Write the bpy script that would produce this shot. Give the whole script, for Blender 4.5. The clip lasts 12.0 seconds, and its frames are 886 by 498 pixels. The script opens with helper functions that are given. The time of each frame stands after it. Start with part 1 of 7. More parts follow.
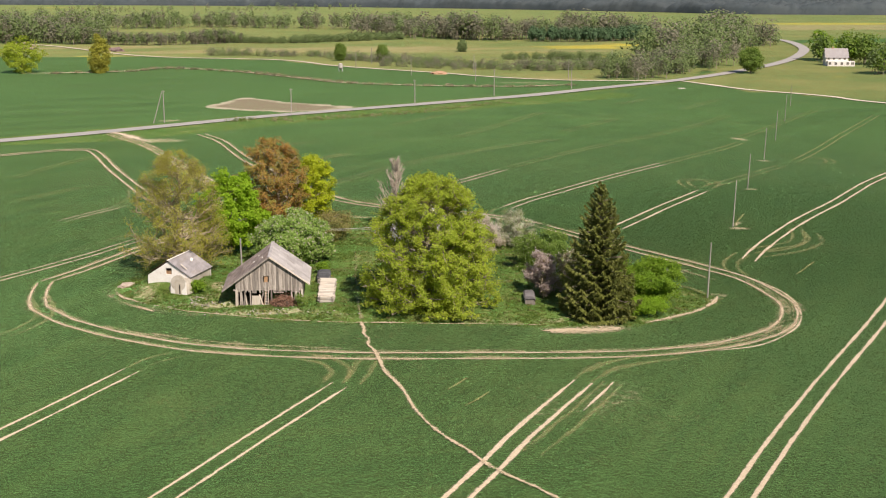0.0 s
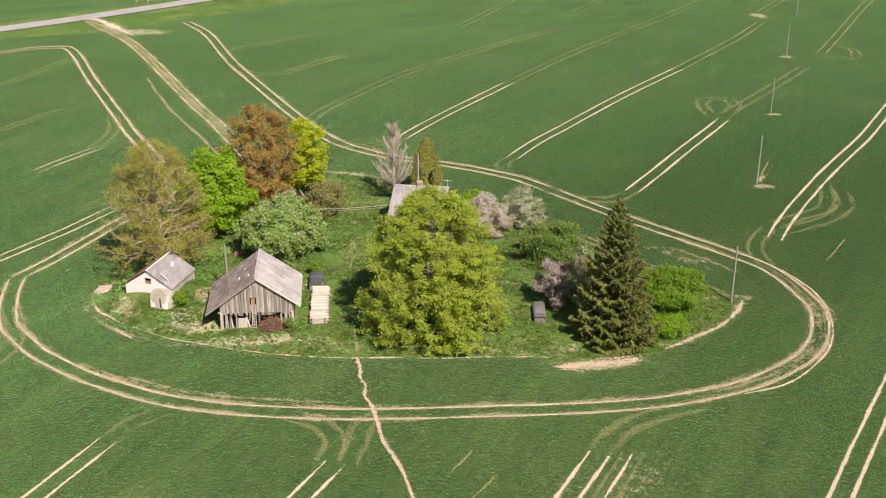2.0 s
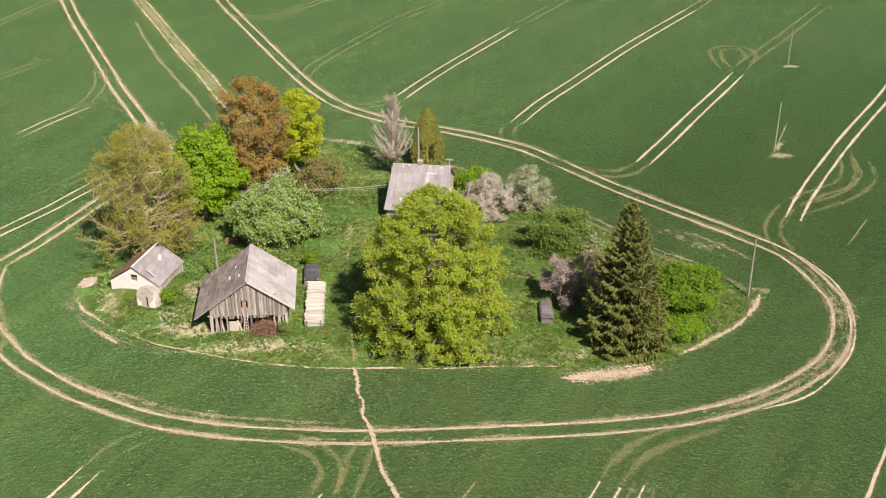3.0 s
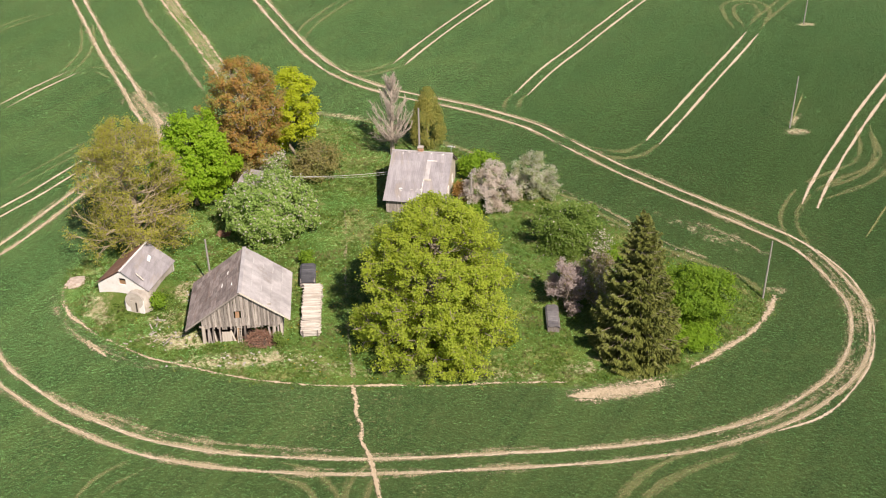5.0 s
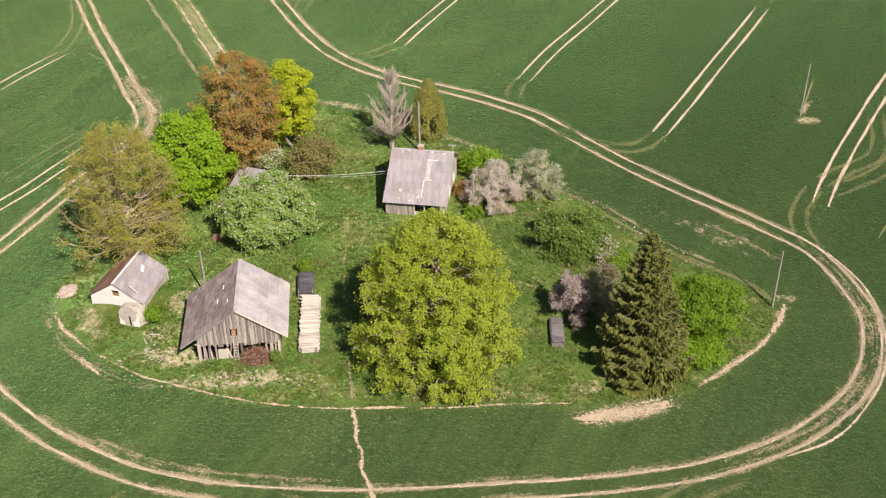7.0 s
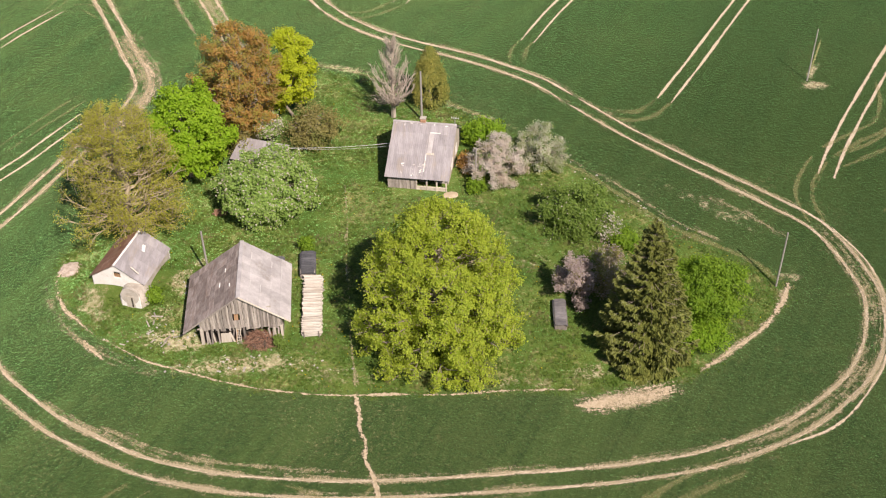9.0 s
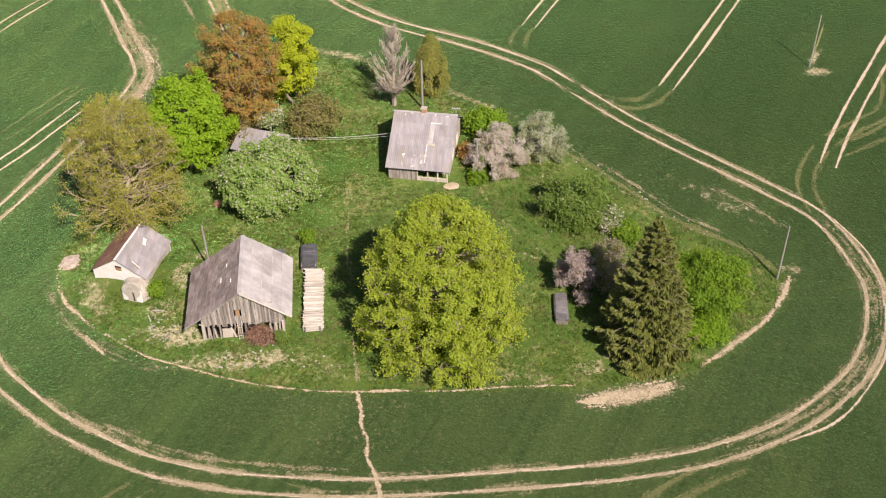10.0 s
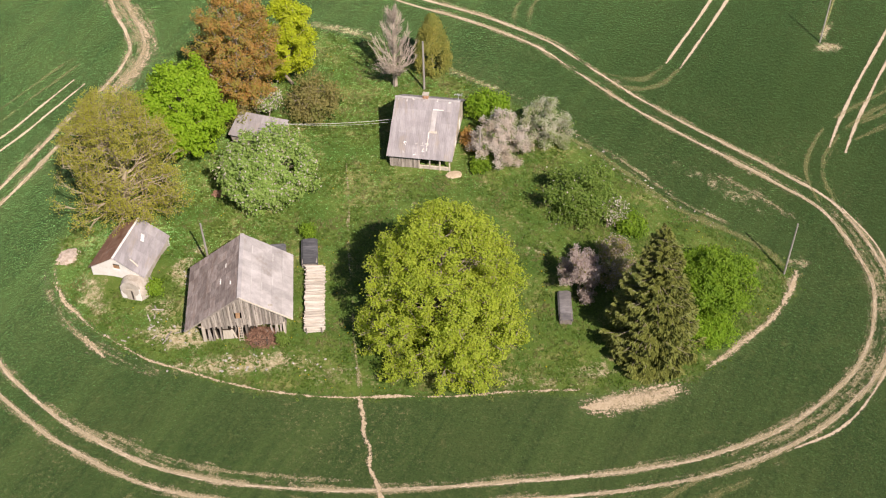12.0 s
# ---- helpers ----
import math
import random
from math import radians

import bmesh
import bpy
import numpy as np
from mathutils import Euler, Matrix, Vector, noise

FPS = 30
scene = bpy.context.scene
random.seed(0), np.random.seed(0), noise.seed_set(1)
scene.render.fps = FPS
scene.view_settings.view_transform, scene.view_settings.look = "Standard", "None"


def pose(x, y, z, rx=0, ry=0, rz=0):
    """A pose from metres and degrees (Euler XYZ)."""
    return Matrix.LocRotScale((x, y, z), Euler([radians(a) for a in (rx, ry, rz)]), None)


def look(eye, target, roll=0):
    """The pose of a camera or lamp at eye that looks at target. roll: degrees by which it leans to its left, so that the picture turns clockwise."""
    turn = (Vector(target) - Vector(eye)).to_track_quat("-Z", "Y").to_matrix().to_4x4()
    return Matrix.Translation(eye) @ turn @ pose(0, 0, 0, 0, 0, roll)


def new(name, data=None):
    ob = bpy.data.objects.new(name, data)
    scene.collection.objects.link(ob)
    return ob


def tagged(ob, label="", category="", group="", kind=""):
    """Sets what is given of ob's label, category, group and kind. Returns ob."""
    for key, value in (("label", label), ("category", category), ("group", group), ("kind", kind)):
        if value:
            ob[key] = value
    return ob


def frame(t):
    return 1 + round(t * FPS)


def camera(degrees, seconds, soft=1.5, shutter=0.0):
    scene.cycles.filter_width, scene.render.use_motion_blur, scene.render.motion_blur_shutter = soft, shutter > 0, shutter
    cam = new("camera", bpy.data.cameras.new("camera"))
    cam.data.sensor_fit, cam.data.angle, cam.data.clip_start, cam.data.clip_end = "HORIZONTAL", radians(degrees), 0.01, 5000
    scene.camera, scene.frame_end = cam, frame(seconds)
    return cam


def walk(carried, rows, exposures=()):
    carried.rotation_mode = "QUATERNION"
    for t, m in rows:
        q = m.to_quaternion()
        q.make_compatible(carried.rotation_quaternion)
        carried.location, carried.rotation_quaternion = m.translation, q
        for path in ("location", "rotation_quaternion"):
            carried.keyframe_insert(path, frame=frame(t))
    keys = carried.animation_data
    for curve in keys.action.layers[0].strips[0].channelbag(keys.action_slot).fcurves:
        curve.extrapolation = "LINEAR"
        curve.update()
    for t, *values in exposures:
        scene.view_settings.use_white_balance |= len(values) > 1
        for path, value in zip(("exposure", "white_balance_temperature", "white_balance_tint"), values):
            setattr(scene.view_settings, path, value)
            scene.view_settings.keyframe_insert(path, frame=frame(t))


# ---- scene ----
cam = camera(39.2, 12.0, 1.15)
METRES, EYE, TILT, LEAN, TURN = 84.0, 39.0, -12.3, 0.0, 0.0
ROWS = [
    (0.0, 0.0, 0.0, 0.0, -0.0, 0.0, 0.0),
    (0.5, 0.0, 0.0003, 0.005, -0.02, -0.01, 0.04),
    (1.0, -0.0016, -0.0009, 0.0501, -0.03, -0.48, 0.04),
    (1.5, -0.0005, 0.0403, 0.1584, 0.06, -4.75, 0.21),
    (2.0, 0.0004, 0.1782, 0.2887, 0.05, -9.28, 0.39),
    (2.5, 0.0007, 0.2674, 0.3716, 0.09, -12.81, 0.48),
    (3.0, 0.0012, 0.2953, 0.3997, 0.11, -14.02, 0.51),
    (5.0, 0.0009, 0.4004, 0.5008, 0.12, -18.42, 0.63),
    (5.5, 0.0021, 0.4235, 0.5232, 0.15, -19.27, 0.68),
    (6.0, 0.0016, 0.4433, 0.5437, 0.13, -20.02, 0.71),
    (6.5, 0.001, 0.4605, 0.5634, 0.1, -20.8, 0.73),
    (7.0, 0.0005, 0.4758, 0.5822, 0.09, -21.69, 0.76),
    (9.0, -0.0014, 0.5168, 0.6538, 0.09, -25.63, 0.81),
    (9.5, -0.0019, 0.5238, 0.6703, 0.08, -26.52, 0.83),
    (10.0, -0.0023, 0.5349, 0.6878, 0.07, -27.35, 0.85),
    (10.5, -0.0033, 0.5507, 0.7059, 0.03, -28.09, 0.86),
    (11.0, -0.0023, 0.5696, 0.726, 0.06, -28.94, 0.9),
    (11.5, -0.0016, 0.5879, 0.7454, 0.09, -30.09, 0.95),
    (12.0, -0.0028, 0.6047, 0.7656, 0.07, -31.32, 0.96),
]
walk(cam, [(t, pose(0, 0, EYE, TILT, LEAN, TURN) @ pose(METRES * x, METRES * y, METRES * z, 90 + pitch, roll, yaw)) for t, x, y, z, yaw, pitch, roll in ROWS], [(0.0, 0.16, 6750, 15), (1.0, 0.18, 6750, 15), (2.5, 0.31, 6700, 16), (12.0, 0.28, 6680, 19)])

# ---- world, sun ----
SUN_FROM = Vector((3.17, -6.28, 7.0)).normalized()
world = bpy.data.worlds.new("sky")
scene.world = world
world.use_nodes = True
wn = world.node_tree
sky = wn.nodes.new("ShaderNodeTexSky")
sky.sky_type, sky.sun_disc = "NISHITA", False
sky.sun_elevation = math.asin(SUN_FROM.z)
sky.sun_rotation = math.atan2(SUN_FROM.x, SUN_FROM.y)
wn.links.new(sky.outputs[0], wn.nodes["Background"].inputs[0])
wn.nodes["Background"].inputs[1].default_value = 0.075
sun = new("sun", bpy.data.lights.new("sun", "SUN"))
sun.data.energy, sun.data.angle, sun.data.color = 5.0, radians(0.6), (1.0, 0.93, 0.82)
sun.matrix_world = look(SUN_FROM * 100, (0, 0, 0))

# ---- the lie of the land ----
NEAR = [0.91, 0.07, 0.41, 0.26, 0.68, 0.94, -0.07, -1.21, -0.69, 1.01, 1.49, -0.36, 1.36, 0.37, 0.23, 0.76]
MID = [1.19, 1.22, 1.15, 1.59, 1.1, 0.57, -0.07, 0.84, -0.63, -0.39, 0.47, -0.68, 2.35, 3.15, 0.69, 1.94, -0.82, 1.99, -1.15, -2.63, 3.08, -1.08, 5.32, -2.35, -1.97]


def land(x, y):
    """Height of the ground: a gently rolling field, with the mound of the cellar."""
    x, y = np.asarray(x, float), np.asarray(y, float)
    s = np.clip((y - 600) / 2600, 0, 1)
    z = -6 - 14 * s * s * (3 - 2 * s) + 0 * x
    k = 0
    for b in (120, 150, 180, 210):
        for a in (-45, -15, 15, 45):
            z = z + NEAR[k] * np.exp(-((x - a) ** 2 + (y - b) ** 2) / 1352.0)
            k += 1
    k = 0
    for b in (40, 130, 220, 310, 400):
        for a in (-180, -90, 0, 90, 180):
            z = z + MID[k] * np.exp(-((x - a) ** 2 + (y - b) ** 2) / 12800.0)
            k += 1
    return z + 1.6 * np.exp(-(((x + 35.0) / 4.9) ** 2 + ((y - 157.6) / 4.9) ** 2) ** 2)


def gz(x, y):
    return float(land(x, y))


# ---- materials ----
def nodes_of(name):
    m = bpy.data.materials.new(name)
    m.use_nodes = True
    t = m.node_tree
    return m, t, t.nodes["Principled BSDF"]


def noise_node(t, scale, detail=4.0, rough=0.6, vec=None):
    n = t.nodes.new("ShaderNodeTexNoise")
    n.inputs["Scale"].default_value, n.inputs["Detail"].default_value, n.inputs["Roughness"].default_value = scale, detail, rough
    if vec is not None:
        t.links.new(vec, n.inputs["Vector"])
    return n


def coords(t, scale=(1, 1, 1), rot=0.0, kind="Object"):
    c = t.nodes.new("ShaderNodeTexCoord")
    mp = t.nodes.new("ShaderNodeMapping")
    mp.inputs["Scale"].default_value = scale
    mp.inputs["Rotation"].default_value = (0, 0, rot)
    t.links.new(c.outputs[kind], mp.inputs["Vector"])
    return mp.outputs[0]


def streaks(t, angle, wide, long):
    """Coordinates stretched along a bearing: long metres along it, wide metres across."""
    c = t.nodes.new("ShaderNodeTexCoord")
    mp = t.nodes.new("ShaderNodeMapping")
    mp.vector_type = "TEXTURE"
    mp.inputs["Scale"].default_value = (wide, long, 1)
    mp.inputs["Rotation"].default_value = (0, 0, angle)
    t.links.new(c.outputs["Object"], mp.inputs["Vector"])
    return mp.outputs[0]


def ramp(t, fac, a, b, lo=0.0, hi=1.0):
    r = t.nodes.new("ShaderNodeMapRange")
    r.inputs["From Min"].default_value, r.inputs["From Max"].default_value = a, b
    r.inputs["To Min"].default_value, r.inputs["To Max"].default_value = lo, hi
    r.interpolation_type = "SMOOTHSTEP"
    t.links.new(fac, r.inputs["Value"])
    return r.outputs["Result"]


def mixc(t, fac, a, b):
    m = t.nodes.new("ShaderNodeMix")
    m.data_type = "RGBA"
    for sock, v in ((m.inputs[6], a), (m.inputs[7], b)):
        if isinstance(v, tuple):
            sock.default_value = (*v, 1)
        else:
            t.links.new(v, sock)
    if isinstance(fac, float):
        m.inputs[0].default_value = fac
    else:
        t.links.new(fac, m.inputs[0])
    return m.outputs[2]


def calc(t, op, a, b=0.0):
    m = t.nodes.new("ShaderNodeMath")
    m.operation = op
    for sock, v in ((m.inputs[0], a), (m.inputs[1], b)):
        if isinstance(v, (int, float)):
            sock.default_value = v
        else:
            t.links.new(v, sock)
    return m.outputs[0]


def bump(t, bsdf, height, strength, dist):
    b = t.nodes.new("ShaderNodeBump")
    b.inputs["Strength"].default_value, b.inputs["Distance"].default_value = strength, dist
    t.links.new(height, b.inputs["Height"])
    t.links.new(b.outputs[0], bsdf.inputs["Normal"])


def attr(t, name):
    a = t.nodes.new("ShaderNodeAttribute")
    a.attribute_name = name
    return a


def worn(name, c1, c2, scale=2.0, fine=14.0, rough=0.9, relief=0.02, stretch=(1, 1, 1), vary=0.25, stain=None):
    """A weathered matt surface: two tones at two scales, grain, and a tone for each piece."""
    m, t, b = nodes_of(name)
    gp = t.nodes.new("ShaderNodeNewGeometry")
    mp = t.nodes.new("ShaderNodeMapping")
    mp.inputs["Scale"].default_value = stretch
    t.links.new(gp.outputs["Position"], mp.inputs["Vector"])
    v = mp.outputs[0]
    n1, n2 = noise_node(t, scale, 5, 0.65, v), noise_node(t, fine, 3, 0.7, v)
    col = mixc(t, ramp(t, n1.outputs[0], 0.32, 0.68), c1, c2)
    dark = tuple(c * 0.55 for c in c1)
    col = mixc(t, ramp(t, n2.outputs[0], 0.5, 0.8, 0, 0.55), col, dark)
    if stain:
        col = mixc(t, ramp(t, noise_node(t, scale * 0.45, 6, 0.7, v).outputs[0], 0.52, 0.7, 0, 0.8), col, stain)
    oi = t.nodes.new("ShaderNodeObjectInfo")
    hsv = t.nodes.new("ShaderNodeHueSaturation")
    t.links.new(col, hsv.inputs["Color"])
    gi = t.nodes.new("ShaderNodeNewGeometry")
    rnd = calc(t, "FRACT", calc(t, "ADD", oi.outputs["Random"], gi.outputs["Random Per Island"]))
    t.links.new(calc(t, "ADD", calc(t, "MULTIPLY", rnd, 2 * vary), 1 - vary), hsv.inputs["Value"])
    t.links.new(hsv.outputs[0], b.inputs["Base Color"])
    b.inputs["Roughness"].default_value = rough
    b.inputs["Specular IOR Level"].default_value = 0.25
    bump(t, b, n2.outputs[0], 0.6, relief)
    return m


def leafy(name, c1, c2, c3=None, rough=0.55, light=0.5):
    """Leaves: every leaf its own tone between c1 and c2, patches of c3, light shining through."""
    m, t, b = nodes_of(name)
    g = t.nodes.new("ShaderNodeNewGeometry")
    col = mixc(t, g.outputs["Random Per Island"], c1, c2)
    n = noise_node(t, 0.45, 3, 0.6, coords(t))
    if c3:
        col = mixc(t, ramp(t, n.outputs[0], 0.45, 0.68), col, c3)
    t.links.new(col, b.inputs["Base Color"])
    b.inputs["Roughness"].default_value = rough
    b.inputs["Specular IOR Level"].default_value = 0.3
    tr = t.nodes.new("ShaderNodeBsdfTranslucent")
    t.links.new(col, tr.inputs["Color"])
    mx = t.nodes.new("ShaderNodeMixShader")
    mx.inputs[0].default_value = light
    t.links.new(b.outputs[0], mx.inputs[1])
    t.links.new(tr.outputs[0], mx.inputs[2])
    t.links.new(mx.outputs[0], t.nodes["Material Output"].inputs["Surface"])
    return m


def field_material(name="field", relief=True):
    """Young corn, with rough grass, meadow, bare soil and straw where the land's own marks say so."""
    m, t, b = nodes_of(name)
    v = coords(t)
    big, mid, fine = noise_node(t, 0.011, 4, 0.6, v), noise_node(t, 0.13, 5, 0.65, v), noise_node(t, 2.6, 4, 0.7, v)
    drill = noise_node(t, 1.0, 4, 0.7, streaks(t, radians(-27.5), 0.45, 5.0))
    crop = mixc(t, ramp(t, big.outputs[0], 0.3, 0.7), CROP_A, CROP_B)
    crop = mixc(t, ramp(t, mid.outputs[0], 0.35, 0.75, 0, 0.5), crop, CROP_C)
    crop = mixc(t, ramp(t, drill.outputs[0], 0.45, 0.75, 0, 0.45), crop, CROP_D)
    crop = mixc(t, ramp(t, noise_node(t, 1.1, 4, 0.75, streaks(t, radians(-27.5), 1.0, 1.8)).outputs[0], 0.48, 0.68, 0, 0.4), crop, CROP_D)
    crop = mixc(t, ramp(t, noise_node(t, 1.0, 4, 0.65, streaks(t, radians(-27.5), 6.0, 110.0)).outputs[0], 0.48, 0.62, 0, 0.5), crop, (0.066, 0.104, 0.028))
    crop = mixc(t, ramp(t, noise_node(t, 1.0, 3, 0.65, streaks(t, radians(-27.5), 1.6, 60.0)).outputs[0], 0.52, 0.68, 0, 0.4), crop, CROP_D)
    crop = mixc(t, ramp(t, noise_node(t, 1.0, 5, 0.7, streaks(t, radians(-75), 7.0, 60.0)).outputs[0], 0.56, 0.7, 0, 0.35), crop, (0.09, 0.12, 0.035))
    crop = mixc(t, ramp(t, fine.outputs[0], 0.5, 0.7, 0, 0.7), crop, (0.084, 0.108, 0.036))
    crop = mixc(t, ramp(t, noise_node(t, 6.5, 4, 0.75, v).outputs[0], 0.48, 0.62, 0, 0.6), crop, CROP_D)
    crop = mixc(t, ramp(t, noise_node(t, 0.35, 7, 0.8, v).outputs[0], 0.57, 0.75, 0, 0.5), crop, (0.13, 0.125, 0.048))
    # lusher corn, with shade between the blades painted into its colour
    crop = mixc(t, ramp(t, attr(t, "lush_shade").outputs["Fac"], 0.0, 1.0, 0, 0.62), crop, (0.022, 0.044, 0.010))
    # far corn painted lighter for its brightness at a grazing view
    crop = mixc(t, calc(t, "MULTIPLY", ramp(t, attr(t, "pale").outputs["Fac"], 0.0, 1.0, 0, 0.8), ramp(t, noise_node(t, 1.0, 5, 0.65, streaks(t, radians(-72), 9.0, 90.0)).outputs[0], 0.32, 0.62, 0.25, 1.0)), crop, (0.068, 0.125, 0.034))
    fleck = calc(t, "MULTIPLY", ramp(t, noise_node(t, 0.05, 4, 0.6, v).outputs[0], 0.50, 0.66), ramp(t, noise_node(t, 2.3, 6, 0.85, v).outputs[0], 0.54, 0.66, 0, 0.6))
    crop = mixc(t, fleck, crop, (0.30, 0.25, 0.125))
    # rough grass
    g1, g2 = noise_node(t, 0.22, 5, 0.7, v), noise_node(t, 1.3, 5, 0.75, v)
    grass = mixc(t, ramp(t, g1.outputs[0], 0.33, 0.67), GRASS_A, GRASS_B)
    grass = mixc(t, ramp(t, calc(t, "ADD", g2.outputs[0], calc(t, "MULTIPLY", calc(t, "SUBTRACT", noise_node(t, 0.11, 4, 0.6, v).outputs[0], 0.5), 0.8)), 0.55, 0.72, 0, 0.8), grass, GRASS_C)
    grass = mixc(t, ramp(t, noise_node(t, 4.5, 3, 0.7, v).outputs[0], 0.55, 0.8, 0, 0.6), grass, (0.05, 0.10, 0.017))
    grass = mixc(t, ramp(t, noise_node(t, 0.55, 8, 0.82, v).outputs[0], 0.56, 0.66, 0, 0.75), grass, (0.27, 0.225, 0.115))
    edge = noise_node(t, 0.8, 5, 0.75, v)
    wob = calc(t, "MULTIPLY", calc(t, "SUBTRACT", edge.outputs[0], 0.5), 3.0)
    sd = calc(t, "ADD", attr(t, "grass").outputs["Fac"], wob)
    col = mixc(t, ramp(t, sd, -1.0, 1.0), crop, grass)
    # far meadows, in flower
    mead = mixc(t, ramp(t, noise_node(t, 0.02, 5, 0.65, v).outputs[0], 0.35, 0.65), (0.145, 0.16, 0.05), (0.22, 0.20, 0.07))
    mead = mixc(t, ramp(t, noise_node(t, 0.07, 6, 0.75, coords(t, (0.5, 1.4, 1))).outputs[0], 0.48, 0.64, 0, 0.6), mead, (0.095, 0.14, 0.04))
    mead = mixc(t, ramp(t, noise_node(t, 0.3, 5, 0.8, coords(t, (0.6, 1.2, 1))).outputs[0], 0.52, 0.7, 0, 0.5), mead, (0.27, 0.24, 0.06))
    tan = mixc(t, ramp(t, noise_node(t, 0.05, 5, 0.7, v).outputs[0], 0.35, 0.65), (0.25, 0.205, 0.09), (0.33, 0.255, 0.13))
    mead = mixc(t, ramp(t, calc(t, "ADD", attr(t, "tan").outputs["Fac"], calc(t, "SUBTRACT", noise_node(t, 0.02, 6, 0.7, coords(t, (1, 2.2, 1))).outputs[0], 0.5)), 0.15, 0.4, 0, 0.9), mead, tan)
    bl = calc(t, "ADD", attr(t, "bloom").outputs["Fac"], calc(t, "MULTIPLY", calc(t, "SUBTRACT", noise_node(t, 0.035, 7, 0.75, coords(t, (1, 2.4, 1))).outputs[0], 0.5), 2.2))
    mead = mixc(t, ramp(t, bl, 0.3, 0.9, 0, 0.65), mead, (0.58, 0.45, 0.045))
    sm = calc(t, "ADD", attr(t, "meadow").outputs["Fac"], calc(t, "MULTIPLY", calc(t, "SUBTRACT", noise_node(t, 0.05, 4, 0.7, v).outputs[0], 0.5), 30))
    col = mixc(t, ramp(t, sm, -1.5, 1.5), col, mead)
    # straw and bare earth
    straw = mixc(t, ramp(t, noise_node(t, 2.2, 6, 0.8, v).outputs[0], 0.35, 0.65), (0.24, 0.19, 0.10), (0.50, 0.42, 0.29))
    sn = noise_node(t, 0.9, 9, 0.85, v)
    dry = calc(t, "ADD", attr(t, "dry").outputs["Fac"], calc(t, "MULTIPLY", calc(t, "SUBTRACT", sn.outputs[0], 0.5), 2.6))
    col = mixc(t, ramp(t, dry, 0.35, 0.75, 0, 0.9), col, straw)
    soil = mixc(t, ramp(t, calc(t, "ADD", attr(t, "bare").outputs["Fac"], calc(t, "MULTIPLY", calc(t, "SUBTRACT", noise_node(t, 0.1, 6, 0.75, v).outputs[0], 0.5), 18)), 0.0, 4.5), (0.42, 0.35, 0.27), (0.21, 0.15, 0.11))
    sb = calc(t, "ADD", attr(t, "bare").outputs["Fac"], calc(t, "MULTIPLY", calc(t, "SUBTRACT", noise_node(t, 0.14, 7, 0.8, v).outputs[0], 0.5), 14))
    col = mixc(t, ramp(t, sb, -0.4, 0.4), col, soil)
    t.links.new(col, b.inputs["Base Color"])
    b.inputs["Roughness"].default_value = 0.85
    b.inputs["Specular IOR Level"].default_value = 0.15
    b.inputs["Diffuse Roughness"].default_value = 1.0
    b.inputs["Sheen Weight"].default_value, b.inputs["Sheen Roughness"].default_value = 0.62, 0.22
    b.inputs["Sheen Tint"].default_value = (0.30, 0.72, 0.24, 1)
    if relief:
        bump(t, b, calc(t, "ADD", g2.outputs[0], fine.outputs[0]), 0.9, 0.16)
    return m


CROP_A, CROP_B, CROP_C, CROP_D = (0.032, 0.062, 0.016), (0.051, 0.080, 0.023), (0.068, 0.090, 0.028), (0.0165, 0.0355, 0.0105)
GRASS_A, GRASS_B, GRASS_C = (0.053, 0.098, 0.016), (0.098, 0.138, 0.026), (0.21, 0.20, 0.075)


def track_material(name, c1, c2, solid, ragged=0.5, lines=0.6, across=2.2):
    """Wheel marks: pale earth that frays into the crop at the edges of its strip, streaked along its run."""
    m, t, b = nodes_of(name)
    v = coords(t)
    n, f = noise_node(t, 1.1, 7, 0.8, v), noise_node(t, 4.0, 5, 0.8, v)
    cb = t.nodes.new("ShaderNodeCombineXYZ")
    t.links.new(calc(t, "MULTIPLY", attr(t, "run").outputs["Fac"], 0.22), cb.inputs[0])
    t.links.new(calc(t, "MULTIPLY", attr(t, "side").outputs["Fac"], across), cb.inputs[1])
    st = noise_node(t, 1.0, 5, 0.65, cb.outputs[0])
    col = mixc(t, ramp(t, f.outputs[0], 0.35, 0.7), c1, c2)
    col = mixc(t, ramp(t, noise_node(t, 9.0, 4, 0.8, v).outputs[0], 0.5, 0.68, 0, 0.5), col, tuple(c * 0.55 for c in c1))
    t.links.new(col, b.inputs["Base Color"])
    b.inputs["Roughness"].default_value = 0.95
    b.inputs["Specular IOR Level"].default_value = 0.1
    b.inputs["Diffuse Roughness"].default_value = 1.0
    cut = calc(t, "SUBTRACT", 1.0, calc(t, "ABSOLUTE", attr(t, "across").outputs["Fac"]))
    for src, k in ((n, ragged * 1.2), (f, ragged * 1.1), (st, lines * 2.6), (noise_node(t, 0.13, 3, 0.6, v), 0.8)):
        cut = calc(t, "ADD", cut, calc(t, "MULTIPLY", calc(t, "SUBTRACT", src.outputs[0], 0.5), k))
    alpha = ramp(t, calc(t, "ADD", cut, attr(t, "wear").outputs["Fac"]), 0.30, 0.78, 0, solid)
    tp = t.nodes.new("ShaderNodeBsdfTransparent")
    mx = t.nodes.new("ShaderNodeMixShader")
    t.links.new(alpha, mx.inputs[0])
    t.links.new(tp.outputs[0], mx.inputs[1])
    t.links.new(b.outputs[0], mx.inputs[2])
    t.links.new(mx.outputs[0], t.nodes["Material Output"].inputs["Surface"])
    bump(t, b, f.outputs[0], 0.7, 0.05)
    return m


